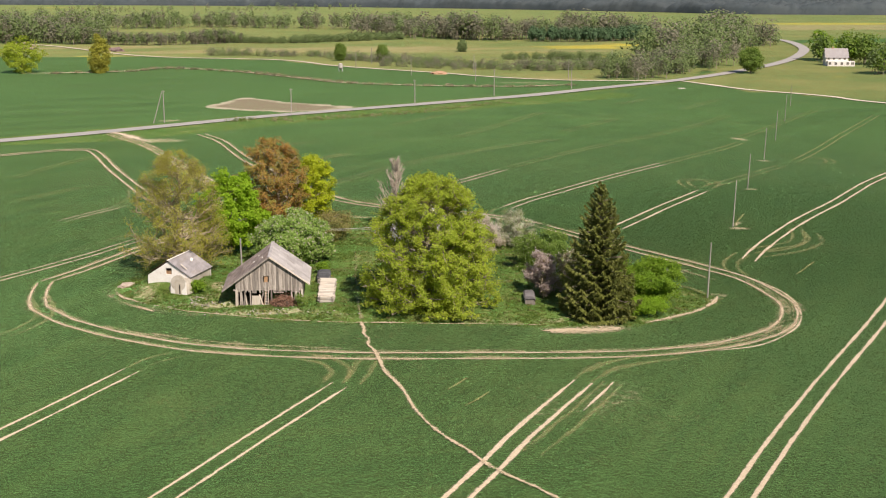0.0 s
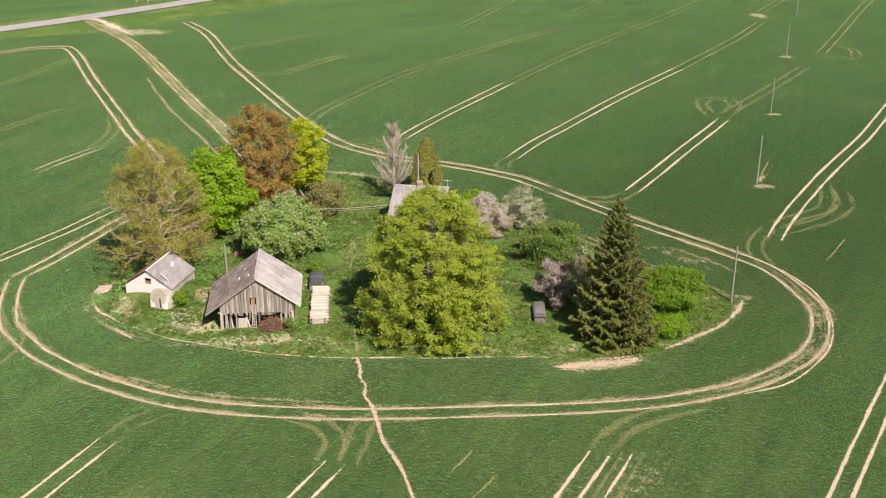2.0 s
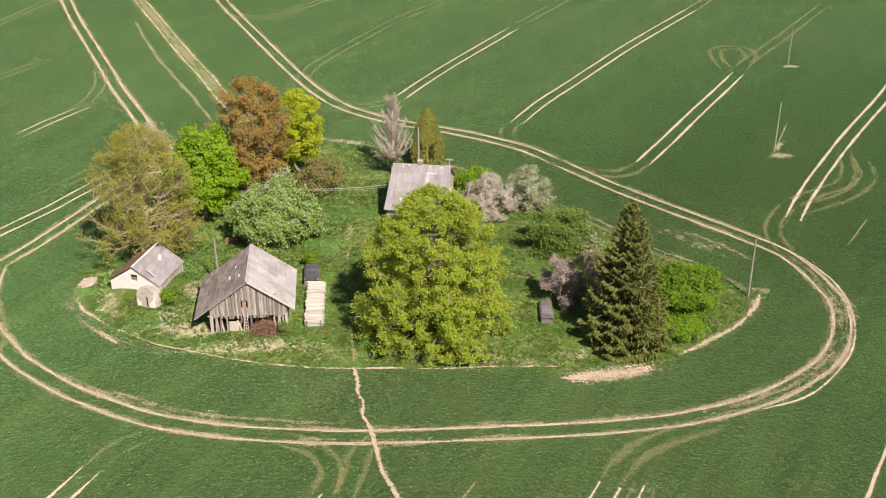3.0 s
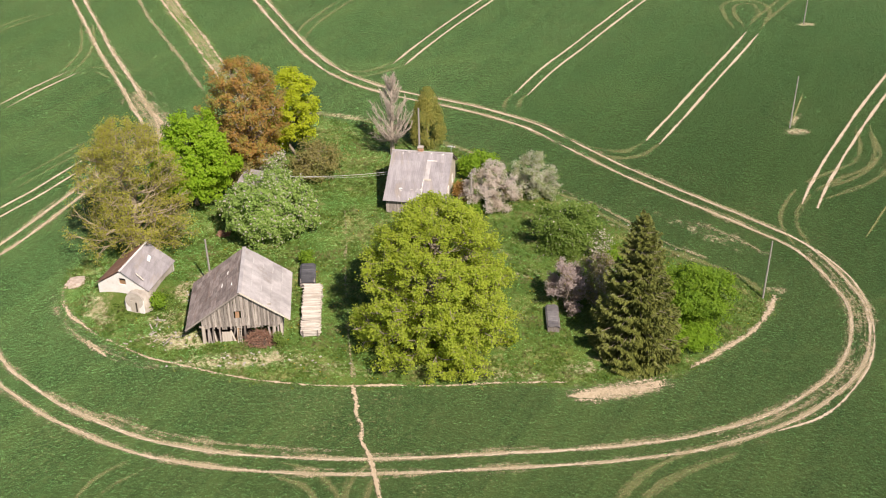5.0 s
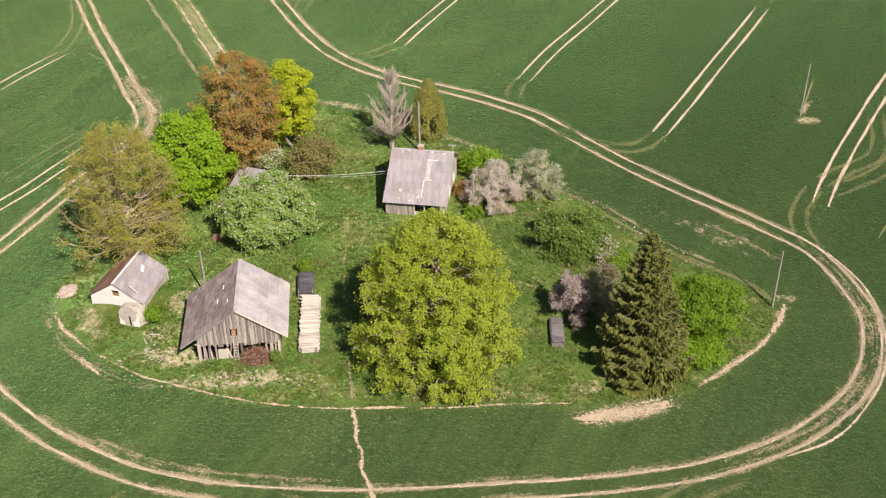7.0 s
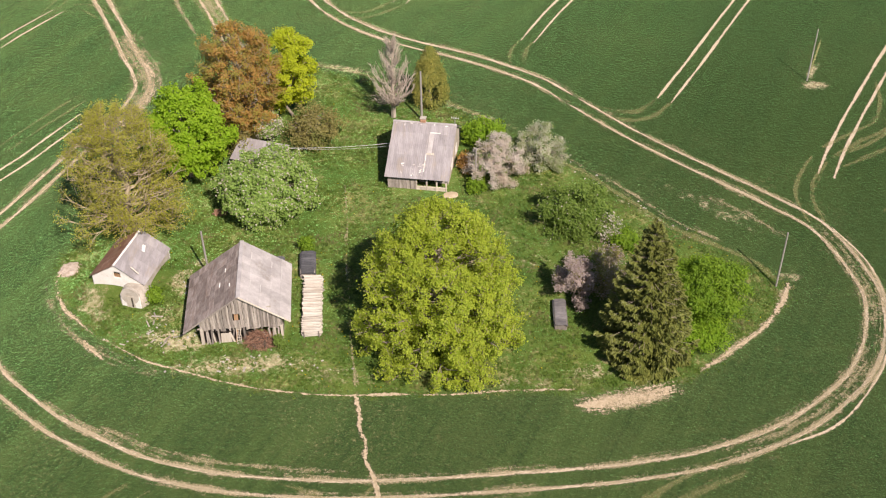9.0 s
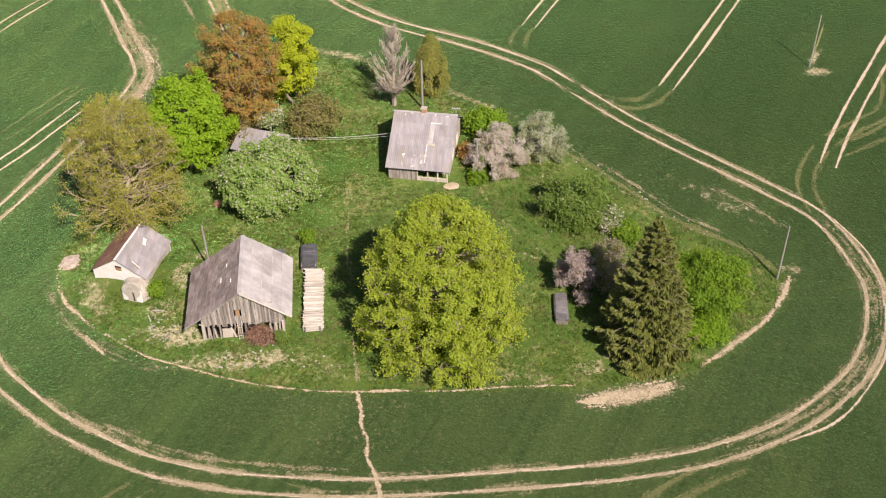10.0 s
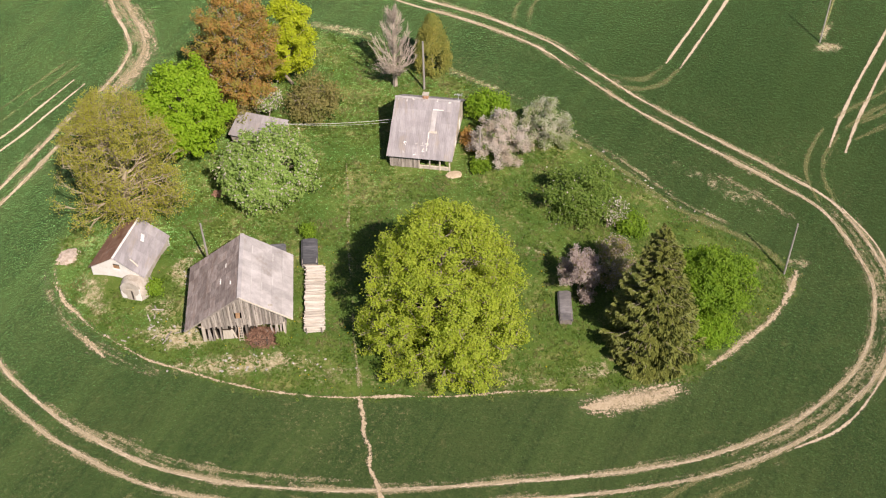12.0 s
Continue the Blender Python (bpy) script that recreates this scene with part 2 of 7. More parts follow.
FIELD = field_material()
CORN = field_material("corn", False)
TRACK = track_material("track_soil", (0.41, 0.335, 0.235), (0.58, 0.49, 0.37), 0.97, 0.8, 0.4)
PRESSED = track_material("pressed_crop", (0.26, 0.27, 0.095), (0.40, 0.37, 0.18), 0.55, 0.5)
FAINT = track_material("flattened_crop", (0.27, 0.26, 0.105), (0.42, 0.37, 0.19), 0.28, 1.5, 1.2)
TRAMP = track_material("trodden_path", (0.36, 0.29, 0.18), (0.55, 0.45, 0.33), 0.9, 1.9, 0.6)
STREAK = track_material("straw_streaks", (0.33, 0.28, 0.15), (0.50, 0.42, 0.28), 0.5, 1.5, 0.9, 2.0)
ASPHALT = worn("asphalt", (0.37, 0.345, 0.32), (0.44, 0.415, 0.385), 0.3, 3, 0.9, 0.01, vary=0.0)
GRAVEL = track_material("gravel", (0.48, 0.42, 0.33), (0.58, 0.52, 0.42), 1.0, 0.35, 0.15)
GREYWOOD = worn("grey_boards", (0.23, 0.195, 0.165), (0.42, 0.375, 0.325), 1.5, 9, 0.9, 0.02, (5, 5, 0.5), 0.42)
PALEWOOD = worn("pale_boards", (0.50, 0.43, 0.34), (0.62, 0.56, 0.47), 1.5, 9, 0.9, 0.02, (5, 5, 0.5), 0.2)
BROWNWOOD = worn("brown_boards", (0.30, 0.17, 0.09), (0.40, 0.26, 0.15), 1.5, 9, 0.9, 0.02, (5, 5, 0.5), 0.25)
SHEET = worn("fibre_cement_sheet", (0.41, 0.375, 0.36), (0.55, 0.51, 0.49), 0.8, 10, 0.9, 0.012, vary=0.13, stain=(0.33, 0.285, 0.25))
SHEET_OLD = worn("mossy_sheet", (0.25, 0.19, 0.165), (0.40, 0.335, 0.30), 1.6, 7, 0.95, 0.03, (2.4, 0.7, 1), 0.24, stain=(0.28, 0.20, 0.155))
SHEET_HOUSE = worn("house_sheet", (0.28, 0.255, 0.255), (0.38, 0.35, 0.35), 0.9, 8, 0.9, 0.015, (2.5, 0.5, 1), 0.1, stain=(0.33, 0.28, 0.235))
SEAM = worn("pale_seam", (0.54, 0.51, 0.48), (0.66, 0.63, 0.60), 1.5, 9, 0.9, 0.01, vary=0.1)
RUST = worn("rusty_roof", (0.22, 0.11, 0.07), (0.32, 0.19, 0.13), 1.1, 9, 0.9, 0.015, vary=0.12, stain=(0.30, 0.26, 0.23))
WHITEWASH = worn("whitewash", (0.74, 0.70, 0.64), (0.82, 0.79, 0.74), 1.2, 8, 0.9, 0.01, vary=0.05, stain=(0.52, 0.45, 0.36))
CONCRETE = worn("concrete", (0.38, 0.33, 0.27), (0.52, 0.47, 0.40), 1.2, 9, 0.95, 0.03, vary=0.05, stain=(0.25, 0.22, 0.14))
BRICK = worn("brick", (0.44, 0.25, 0.15), (0.54, 0.36, 0.24), 2, 15, 0.9, 0.01, vary=0.2)
TARP = worn("black_felt", (0.085, 0.085, 0.092), (0.17, 0.165, 0.17), 1.5, 8, 0.75, 0.03, (0.5, 4, 1), 0.35)
TARP_GREY = worn("grey_felt", (0.15, 0.14, 0.145), (0.22, 0.205, 0.20), 1.5, 8, 0.8, 0.02, (1, 3, 1), 0.2)
LOG = worn("peeled_log", (0.44, 0.38, 0.31), (0.62, 0.57, 0.50), 1.2, 9, 0.85, 0.01, (0.5, 4, 4), 0.22)
BRUSH = worn("brushwood", (0.15, 0.075, 0.048), (0.34, 0.20, 0.135), 3, 12, 0.9, 0.02, vary=0.4)
POLE = worn("pole_wood", (0.27, 0.25, 0.22), (0.38, 0.35, 0.31), 2, 12, 0.9, 0.01, (4, 4, 0.4), 0.1)
WIRE = worn("white_line", (0.62, 0.60, 0.56), (0.7, 0.68, 0.64), 3, 10, 0.6, 0.001, vary=0.05)
# near-black that stands in for the shade inside buildings and openings
DARK = worn("dark_inside", (0.05, 0.042, 0.035), (0.08, 0.065, 0.05), 2, 9, 0.95, 0.02, vary=0.1)
SAND = worn("trodden_sand", (0.44, 0.34, 0.22), (0.58, 0.46, 0.32), 1.5, 9, 0.95, 0.02, vary=0.05)
RUBBLE = worn("pinkish_rubble", (0.42, 0.33, 0.26), (0.58, 0.48, 0.40), 2.5, 9, 0.95, 0.05, vary=0.1, stain=(0.30, 0.25, 0.14))
STONE = worn("field_stone", (0.34, 0.31, 0.27), (0.48, 0.45, 0.40), 3, 12, 0.9, 0.02, vary=0.25)
METAL = worn("grey_metal", (0.5, 0.5, 0.5), (0.62, 0.62, 0.62), 3, 10, 0.5, 0.003, vary=0.05)
BARK = worn("bark", (0.24, 0.19, 0.14), (0.36, 0.30, 0.24), 1.5, 8, 0.95, 0.04, (3, 3, 0.6), 0.15)
BARK_GREY = worn("grey_bark", (0.27, 0.22, 0.17), (0.38, 0.32, 0.25), 1.5, 8, 0.95, 0.03, (3, 3, 0.6), 0.15)
BARK_PALE = worn("pale_bark", (0.42, 0.35, 0.28), (0.56, 0.48, 0.40), 1.5, 8, 0.95, 0.03, (3, 3, 0.6), 0.15)
BARK_TAN = worn("tan_bark", (0.31, 0.25, 0.165), (0.46, 0.38, 0.265), 1.5, 8, 0.95, 0.03, (3, 3, 0.6), 0.15)

L_OAK = leafy("oak_buds", (0.33, 0.33, 0.05), (0.54, 0.52, 0.09), (0.40, 0.39, 0.06))
L_MAPLE = leafy("maple_leaves", (0.27, 0.44, 0.022), (0.42, 0.61, 0.044), (0.32, 0.50, 0.03), light=0.55)
L_ORANGE = leafy("copper_leaves", (0.42, 0.25, 0.07), (0.60, 0.36, 0.11), (0.44, 0.30, 0.08))
L_OLIVE = leafy("olive_leaves", (0.34, 0.30, 0.06), (0.46, 0.40, 0.09), (0.36, 0.33, 0.07))
L_YELLOW = leafy("yellow_leaves", (0.42, 0.51, 0.026), (0.62, 0.67, 0.035), (0.48, 0.54, 0.034))
L_CHERRY = leafy("bird_cherry_leaves", (0.25, 0.40, 0.08), (0.44, 0.57, 0.17), (0.33, 0.47, 0.12))
L_LINDEN = leafy("lime_leaves", (0.29, 0.40, 0.035), (0.54, 0.61, 0.08), (0.43, 0.51, 0.05), light=0.52)
L_SPRUCE = leafy("spruce_needles", (0.12, 0.15, 0.032), (0.245, 0.26, 0.062), (0.175, 0.19, 0.042), light=0.2)
L_CYPRESS = leafy("cypress_scales", (0.25, 0.255, 0.055), (0.40, 0.37, 0.085), (0.23, 0.265, 0.06), light=0.25)
L_SHRUB = leafy("shrub_leaves", (0.16, 0.27, 0.045), (0.27, 0.37, 0.08), (0.22, 0.31, 0.06))
L_LILAC = leafy("lilac_leaves", (0.17, 0.30, 0.022), (0.28, 0.42, 0.035), (0.20, 0.34, 0.028))
L_SHOOTS = leafy("young_shoots", (0.20, 0.36, 0.022), (0.32, 0.48, 0.035), (0.24, 0.40, 0.028))
L_BROWN = leafy("brown_buds", (0.28, 0.26, 0.085), (0.40, 0.35, 0.13), (0.25, 0.28, 0.075))
L_BLOSSOM = leafy("white_blossom", (0.64, 0.56, 0.49), (0.80, 0.73, 0.66), (0.58, 0.49, 0.38))
L_CREAM = leafy("cream_blossom", (0.58, 0.58, 0.42), (0.74, 0.72, 0.58), (0.46, 0.50, 0.28))
L_PINK = leafy("fading_blossom", (0.46, 0.37, 0.34), (0.64, 0.54, 0.50), (0.36, 0.28, 0.24))
# far woods: some distance haze is put into these leaf colours
L_WOODS = leafy("hazed_woodland_leaves", (0.19, 0.27, 0.10), (0.28, 0.355, 0.14), (0.25, 0.31, 0.13), light=0.5)
L_WOODS_BARE = leafy("hazed_bare_woodland", (0.25, 0.235, 0.17), (0.35, 0.32, 0.235), (0.23, 0.265, 0.14), light=0.5)
L_PINES = leafy("pine_needles", (0.085, 0.155, 0.07), (0.11, 0.19, 0.085), (0.10, 0.165, 0.075), light=0.2)
L_REED = leafy("dry_reeds", (0.34, 0.28, 0.16), (0.46, 0.39, 0.24), (0.26, 0.25, 0.11), light=0.2)
# treetops with the blue-grey of distance haze painted into the base colour
FAR_CANOPY = worn("hazed_canopy", (0.06, 0.076, 0.082), (0.085, 0.10, 0.103), 0.02, 0.12, 0.95, 0.02, vary=0.0)
CUT_BRUSH = worn("cut_brushwood", (0.24, 0.16, 0.145), (0.36, 0.27, 0.25), 1.2, 5, 0.95, 0.1, vary=0.3)
GRAVEL_HEAP = worn("gravel_heap", (0.5, 0.46, 0.38), (0.6, 0.56, 0.48), 0.5, 4)
BLADE = leafy("grass_blades", (0.085, 0.165, 0.02), (0.15, 0.215, 0.04), (0.24, 0.24, 0.09))
DANDELION = leafy("dandelions", (0.65, 0.50, 0.02), (0.75, 0.6, 0.03))


# ---- building blocks ----
def part(name, data, material, parent=None, label=""):
    """Links a bmesh, or a ready mesh, as one object under its thing."""
    if isinstance(data, bmesh.types.BMesh):
        me = bpy.data.meshes.new(name)
        data.to_mesh(me)
        data.free()
    else:
        me = data
    if material is not None and not me.materials:
        me.materials.append(material)
    ob = new(name, me)
    ob.parent = parent
    if label:
        ob["label"] = label
    return ob


def np_mesh(name, verts, faces, smooth=False):
    """A mesh from arrays; all faces have the same number of corners."""
    verts, faces = np.asarray(verts, np.float32), np.asarray(faces, np.int32)
    me = bpy.data.meshes.new(name)
    n = faces.shape[1]
    me.vertices.add(len(verts))
    me.vertices.foreach_set("co", verts.ravel())
    me.loops.add(faces.size)
    me.loops.foreach_set("vertex_index", faces.ravel())
    me.polygons.add(len(faces))
    me.polygons.foreach_set("loop_start", np.arange(0, faces.size, n, dtype=np.int32))
    me.polygons.foreach_set("use_smooth", np.full(len(faces), smooth))
    me.update(calc_edges=True)
    return me


def mark(me, name, values):
    a = me.attributes.new(name, "FLOAT", "POINT")
    a.data.foreach_set("value", np.asarray(values, np.float32))


def box(bm, x0, x1, y0, y1, z0, z1, m=None, bevel=0.0):
    """A block, bevelled if asked, set by the matrix m."""
    g = bmesh.ops.create_cube(bm, size=1.0)
    vs = g["verts"]
    bmesh.ops.scale(bm, vec=(x1 - x0, y1 - y0, z1 - z0), verts=vs)
    bmesh.ops.translate(bm, vec=((x0 + x1) / 2, (y0 + y1) / 2, (z0 + z1) / 2), verts=vs)
    if bevel:
        es = list({e for v in vs for e in v.link_edges})
        r = bmesh.ops.bevel(bm, geom=es, offset=bevel, segments=1, affect="EDGES")
        vs = list({v for f in r["faces"] for v in f.verts} | {v for v in vs if v.is_valid})
    if m is not None:
        bmesh.ops.transform(bm, matrix=m, verts=vs)
    return vs


def block(name, parent, material, x0, x1, y0, y1, z0, z1, m=None, bevel=0.0, label=""):
    bm = bmesh.new()
    box(bm, x0, x1, y0, y1, z0, z1, m, bevel)
    return part(name, bm, material, parent, label)


def rod(bm, a, b, r0, r1=None, sides=8):
    """A tapered round bar from a to b."""
    a, b = Vector(a), Vector(b)
    r1 = r0 if r1 is None else r1
    g = bmesh.ops.create_cone(bm, cap_ends=True, segments=sides, radius1=r0, radius2=r1, depth=(b - a).length)
    q = (b - a).to_track_quat("Z", "Y").to_matrix().to_4x4()
    bmesh.ops.transform(bm, matrix=Matrix.Translation((a + b) / 2) @ q, verts=g["verts"])
    return g["verts"]


def bar(name, parent, material, a, b, r0, r1=None, sides=8, label=""):
    bm = bmesh.new()
    rod(bm, a, b, r0, r1, sides)
    return part(name, bm, material, parent, label)


def thing(name, label, category, m, group="", kind=""):
    ob = new(name)
    ob.empty_display_size = 0.5
    ob.matrix_basis = m
    return tagged(ob, label, category, group, kind)


def spline(pts, step):
    """Points every step metres along a smooth line through pts."""
    p = np.array(pts, float)
    q = np.vstack([2 * p[0] - p[1], p, 2 * p[-1] - p[-2]])
    out = []
    for i in range(len(p) - 1):
        a, b, c, d = q[i], q[i + 1], q[i + 2], q[i + 3]
        n = max(2, int(np.linalg.norm(c - b) / step))
        for u in np.arange(n) / n:
            out.append(0.5 * (2 * b + (c - a) * u + (2 * a - 5 * b + 4 * c - d) * u * u + (3 * b - 3 * c + d - a) * u ** 3))
    out.append(p[-1])
    return np.array(out)


def strip_arrays(line, width, side=0.0, lift=0.04, wear=0.0, taper=True):
    d = np.gradient(line, axis=0)
    d /= np.linalg.norm(d, axis=1)[:, None] + 1e-9
    nrm = np.c_[-d[:, 1], d[:, 0]]
    c = line + nrm * side
    cols, acr = [], []
    for a in (-1.0, -0.5, 0.0, 0.5, 1.0):
        p = c + nrm * (a * width / 2)
        far = np.hypot(p[:, 0], p[:, 1])
        cols.append(np.c_[p, land(p[:, 0], p[:, 1]) + lift + 0.0004 * np.maximum(far - 150, 0)])
        acr.append(np.full(len(p), a))
    v = np.stack(cols, 1).reshape(-1, 3)
    n = len(line)
    i = (np.arange(n - 1)[:, None] * 5 + np.arange(4)[None]).ravel()
    f = np.c_[i, i + 5, i + 6, i + 1]
    along = np.arange(n) / max(1, n - 1)
    w = np.full(n, wear)
    if taper:
        e = np.minimum(along, 1 - along) * n * 0.25
        w = w - np.clip(1 - e, 0, 1) * 0.35
    run = np.r_[0, np.cumsum(np.linalg.norm(np.diff(line, axis=0), axis=1))]
    off = side + np.array([-1.0, -0.5, 0.0, 0.5, 1.0]) * width / 2
    return v, f, np.stack(acr, 1).ravel(), np.repeat(w, 5), np.repeat(run, 5), np.tile(off, n)


LAID = []
WORN = []


def track(name, label, pts, material, width=0.75, gap=1.9, step=0.8, wear=0.0, lift=0.04, taper=True, category="track"):
    """One or two wheel marks along a line, each laid a little over the one before."""
    LAID.append(name)
    lift += 0.0015 * len(LAID)
    line = spline(pts, step)
    if material in (TRACK, TRAMP, FAINT):
        WORN.append((pts, gap / 2, width * (0.5 if material != FAINT else 0.3)))
    vs, fs, ac, we, ru, si, n = [], [], [], [], [], [], 0
    for s in ((-gap / 2, gap / 2) if gap else (0.0,)):
        v, f, a, w, r, o = strip_arrays(line, width, s, lift, wear, taper)
        vs.append(v), fs.append(f + n), ac.append(a), we.append(w), ru.append(r), si.append(o)
        n += len(v)
    me = np_mesh(name, np.vstack(vs), np.vstack(fs), True)
    mark(me, "across", np.concatenate(ac))
    mark(me, "wear", np.concatenate(we))
    mark(me, "run", np.concatenate(ru))
    mark(me, "side", np.concatenate(si) + line[0, 0])
    return tagged(part(name, me, material), label, category, kind="structure")

# ---- ground ----
YARD = [(-42.6, 156.6), (-43.0, 161.0), (-41.5, 165.4), (-43.4, 174.0), (-41.0, 180.7), (-38.0, 190.0), (-35.2, 197.0), (-30.5, 201.5), (-24.0, 201.8), (-17.9, 199.1), (-11.0, 195.7), (-0.7, 188.2), (3.5, 185.1), (9.5, 179.5), (12.9, 176.1), (16.4, 173.0), (19.9, 169.1), (24.5, 164.7), (29.2, 161.6), (33.0, 158.9), (35.2, 156.2), (34.4, 153.2), (31.0, 149.2), (26.0, 144.5), (22.2, 141.4), (21.0, 140.9), (12.1, 139.5), (2.3, 139.2), (-9.5, 138.7), (-18.9, 139.6), (-27.0, 142.3), (-33.1, 145.6), (-36.5, 148.2), (-40.6, 152.6)]
ROAD = [(-420, 165), (-260, 245), (-170, 292), (-117.7, 320.9), (-90.2, 340), (-55.9, 367), (-32.1, 384.4), (-6.3, 410), (23.8, 453.6), (61.7, 512.9), (105.8, 563.5), (142.4, 612.2), (182.0, 678.2), (212.8, 750.1), (237.9, 833.1), (252, 938.7), (235, 998.0)]
PATCH = [(-77.7, 404), (-74.6, 422), (-71.3, 448), (-54.1, 420.5), (-41.6, 410.1), (-24.0, 394.0), (-38.8, 385), (-48.7, 382), (-64.5, 390.5)]
DRIVE = [(-90.5, 336.5), (-86.9, 329.3), (-73.7, 309.1), (-59.2, 277.7), (-46.5, 247.7), (-41.0, 235.0), (-37.1, 225.0), (-34.0, 217.6), (-30.0, 207), (-26, 197)]
LANE = [(105, 562), (116.2, 540.3), (128.4, 520.2), (152.4, 500.8), (180, 470.0), (300, 400)]
LANE_FAR = [(-420, 960), (-282.9, 870.6), (-177.4, 738.8), (-92.9, 702.1), (-54.0, 651.1), (-1.1, 601.8), (19.9, 578.9), (53.5, 558.3), (101.0, 560)]


def inside(poly, x, y):
    """Signed distance to a closed line, positive inside."""
    p = np.array(poly, float)
    q = np.roll(p, -1, axis=0)
    best = np.full(x.shape, 1e9)
    odd = np.zeros(x.shape, bool)
    for (ax, ay), (bx, by) in zip(p, q):
        dx, dy = bx - ax, by - ay
        u = np.clip(((x - ax) * dx + (y - ay) * dy) / (dx * dx + dy * dy), 0, 1)
        best = np.minimum(best, np.hypot(x - ax - u * dx, y - ay - u * dy))
        odd ^= ((ay > y) != (by > y)) & (x < (bx - ax) * (y - ay) / (by - ay + 1e-12) + ax)
    return np.where(odd, best, -best)


def near_line(pts, x, y):
    p = np.array(pts, float)
    best = np.full(x.shape, 1e9)
    for (ax, ay), (bx, by) in zip(p[:-1], p[1:]):
        dx, dy = bx - ax, by - ay
        u = np.clip(((x - ax) * dx + (y - ay) * dy) / (dx * dx + dy * dy), 0, 1)
        best = np.minimum(best, np.hypot(x - ax - u * dx, y - ay - u * dy))
    return best


def spread(lo, hi, step, far_lo, far_hi, grow):
    a = list(np.arange(lo, hi + 1e-6, step))
    d = step
    while a[-1] < far_hi:
        d *= grow
        a.append(a[-1] + d)
    d, b = step, []
    cur = lo
    while cur > far_lo:
        d *= grow
        cur -= d
        b.append(cur)
    return np.array(b[::-1] + a)


def field_marks(me, x, y):
    """Dark and pale corn: its own growth, plus shade and grazing light put into colour."""
    # darker area: partly lusher growth, partly blade shade painted in
    mark(me, "lush_shade", np.exp(-(((x - 54) / 50) ** 2 + ((y - 202) / 48) ** 2) ** 1.5) + np.clip((112 - y) / 30, 0, 0.5))
    # paler with distance: another field's tone plus painted grazing brightness
    mark(me, "pale", np.clip((y - 228 - 0.6 * np.clip(x, 0, 80)) / 130, 0, 1))


def ground():
    xs = spread(-58, 58, 0.66, -4600, 4600, 1.055)
    ys = spread(118, 212, 0.66, -1500, 4900, 1.03)
    X, Y = np.meshgrid(xs, ys)
    x, y = X.ravel(), Y.ravel()
    z = land(x, y)
    nx, ny = len(xs), len(ys)
    i = (np.arange(ny - 1)[:, None] * nx + np.arange(nx - 1)[None]).ravel()
    me = np_mesh("ground", np.c_[x, y, z], np.c_[i, i + 1, i + 1 + nx, i + nx], True)
    road = near_line(ROAD, x, y)
    drive = near_line(DRIVE, x, y)
    sd = inside(YARD, x, y)
    grass = np.maximum.reduce([sd, np.where(y > 300, 7.5 - road, -9), np.where(y > 196, 1.4 - drive, -9), 7 - near_line([(-130, 318), (-88, 327), (-60, 345), (0, 395), (40, 450), (70, 490)], x, y)])
    mark(me, "grass", np.clip(grass, -9, 9))
    mead = np.minimum(inside([(-1500, 560), (-180, 735), (-93, 702), (-54, 651), (0, 602), (53, 560), (105, 568), (240, 830), (255, 940), (600, 1100), (4600, 1500), (4600, 4800), (-4600, 4800)], x, y), 40)
    mead = np.maximum(mead, np.minimum(inside([(105, 560), (128, 517), (300, 400), (900, 300), (900, 900), (260, 900)], x, y), 40))
    mark(me, "meadow", mead)
    dry = np.zeros(len(x))
    for cx, cy, rx, ry, rot, s in ((16.6, 138.8, 4.6, 1.2, 12, 0.95), (28.7, 146.9, 4.6, 0.5, 42, 0.70), (34.6, 154.4, 1.8, 0.6, 60, 0.8), 
                                   (-28.0, 146.8, 4.4, 2.0, -16, 0.72), (-21.0, 143.0, 8.0, 1.7, 3, 0.66), (-37.5, 152.5, 2.0, 4.0, 30, 0.54), (-28.6, 156.0, 1.6, 2.6, 0, 0.66), (-30.3, 150.6, 2.4, 1.8, -20, 0.58),
                                   (9.0, 158.6, 2.2, 1.6, 0, 0.40), (13.0, 142.2, 3.4, 1.1, 0, 0.64), (20.9, 168.0, 8.0, 0.8, -42, 0.42), (-12, 141.5, 5, 1.6, 0, 0.42),
                                   (6, 140.6, 9, 0.9, 0, 0.46), (-15, 199.5, 7, 1.0, -22, 0.68), (3, 186.5, 8, 0.5, -34, 0.64), (29.5, 168.5, 8, 1.3, -42, 0.44), (36.2, 157.5, 1.6, 1.0, 0, 0.6),
                                   (-27.5, 159, 2.0, 1.6, 0, 0.5), (17, 117, 7, 3.2, 58, 0.40), (10, 113, 3.5, 8, -30, 0.28), (33, 168.0, 4, 1.6, -42, 0.36), (47.4, 195.2, 2.2, 1.2, 15, 0.79), (47.8, 198.6, 2.6, 0.6, 62, 0.8), (59.4, 238, 1.9, 1.3, 0, 0.86), (77.1, 296.6, 2.0, 2.0, 0, 0.94), (97.0, 361, 2.2, 2.2, 0, 0.86), (115.5, 421, 2.4, 2.4, 0, 0.86), (85.5, 356.5, 3.0, 4, 0, 0.94),
                                   (-74, 320, 10, 4, -10, 0.72), (-80, 362, 5, 3, 0, 0.79), (18, 463, 6, 3, 0, 0.86), (45, 540, 30, 5, -10, 0.64), (110, 548, 12, 6, 0, 0.64)):
        c, s_ = math.cos(radians(rot)), math.sin(radians(rot))
        u, v = ((x - cx) * c + (y - cy) * s_) / rx, (-(x - cx) * s_ + (y - cy) * c) / ry
        dry = np.maximum(dry, s * np.exp(-(u * u + v * v) ** 1.5))
    mark(me, "dry", dry)
    field_marks(me, x, y)
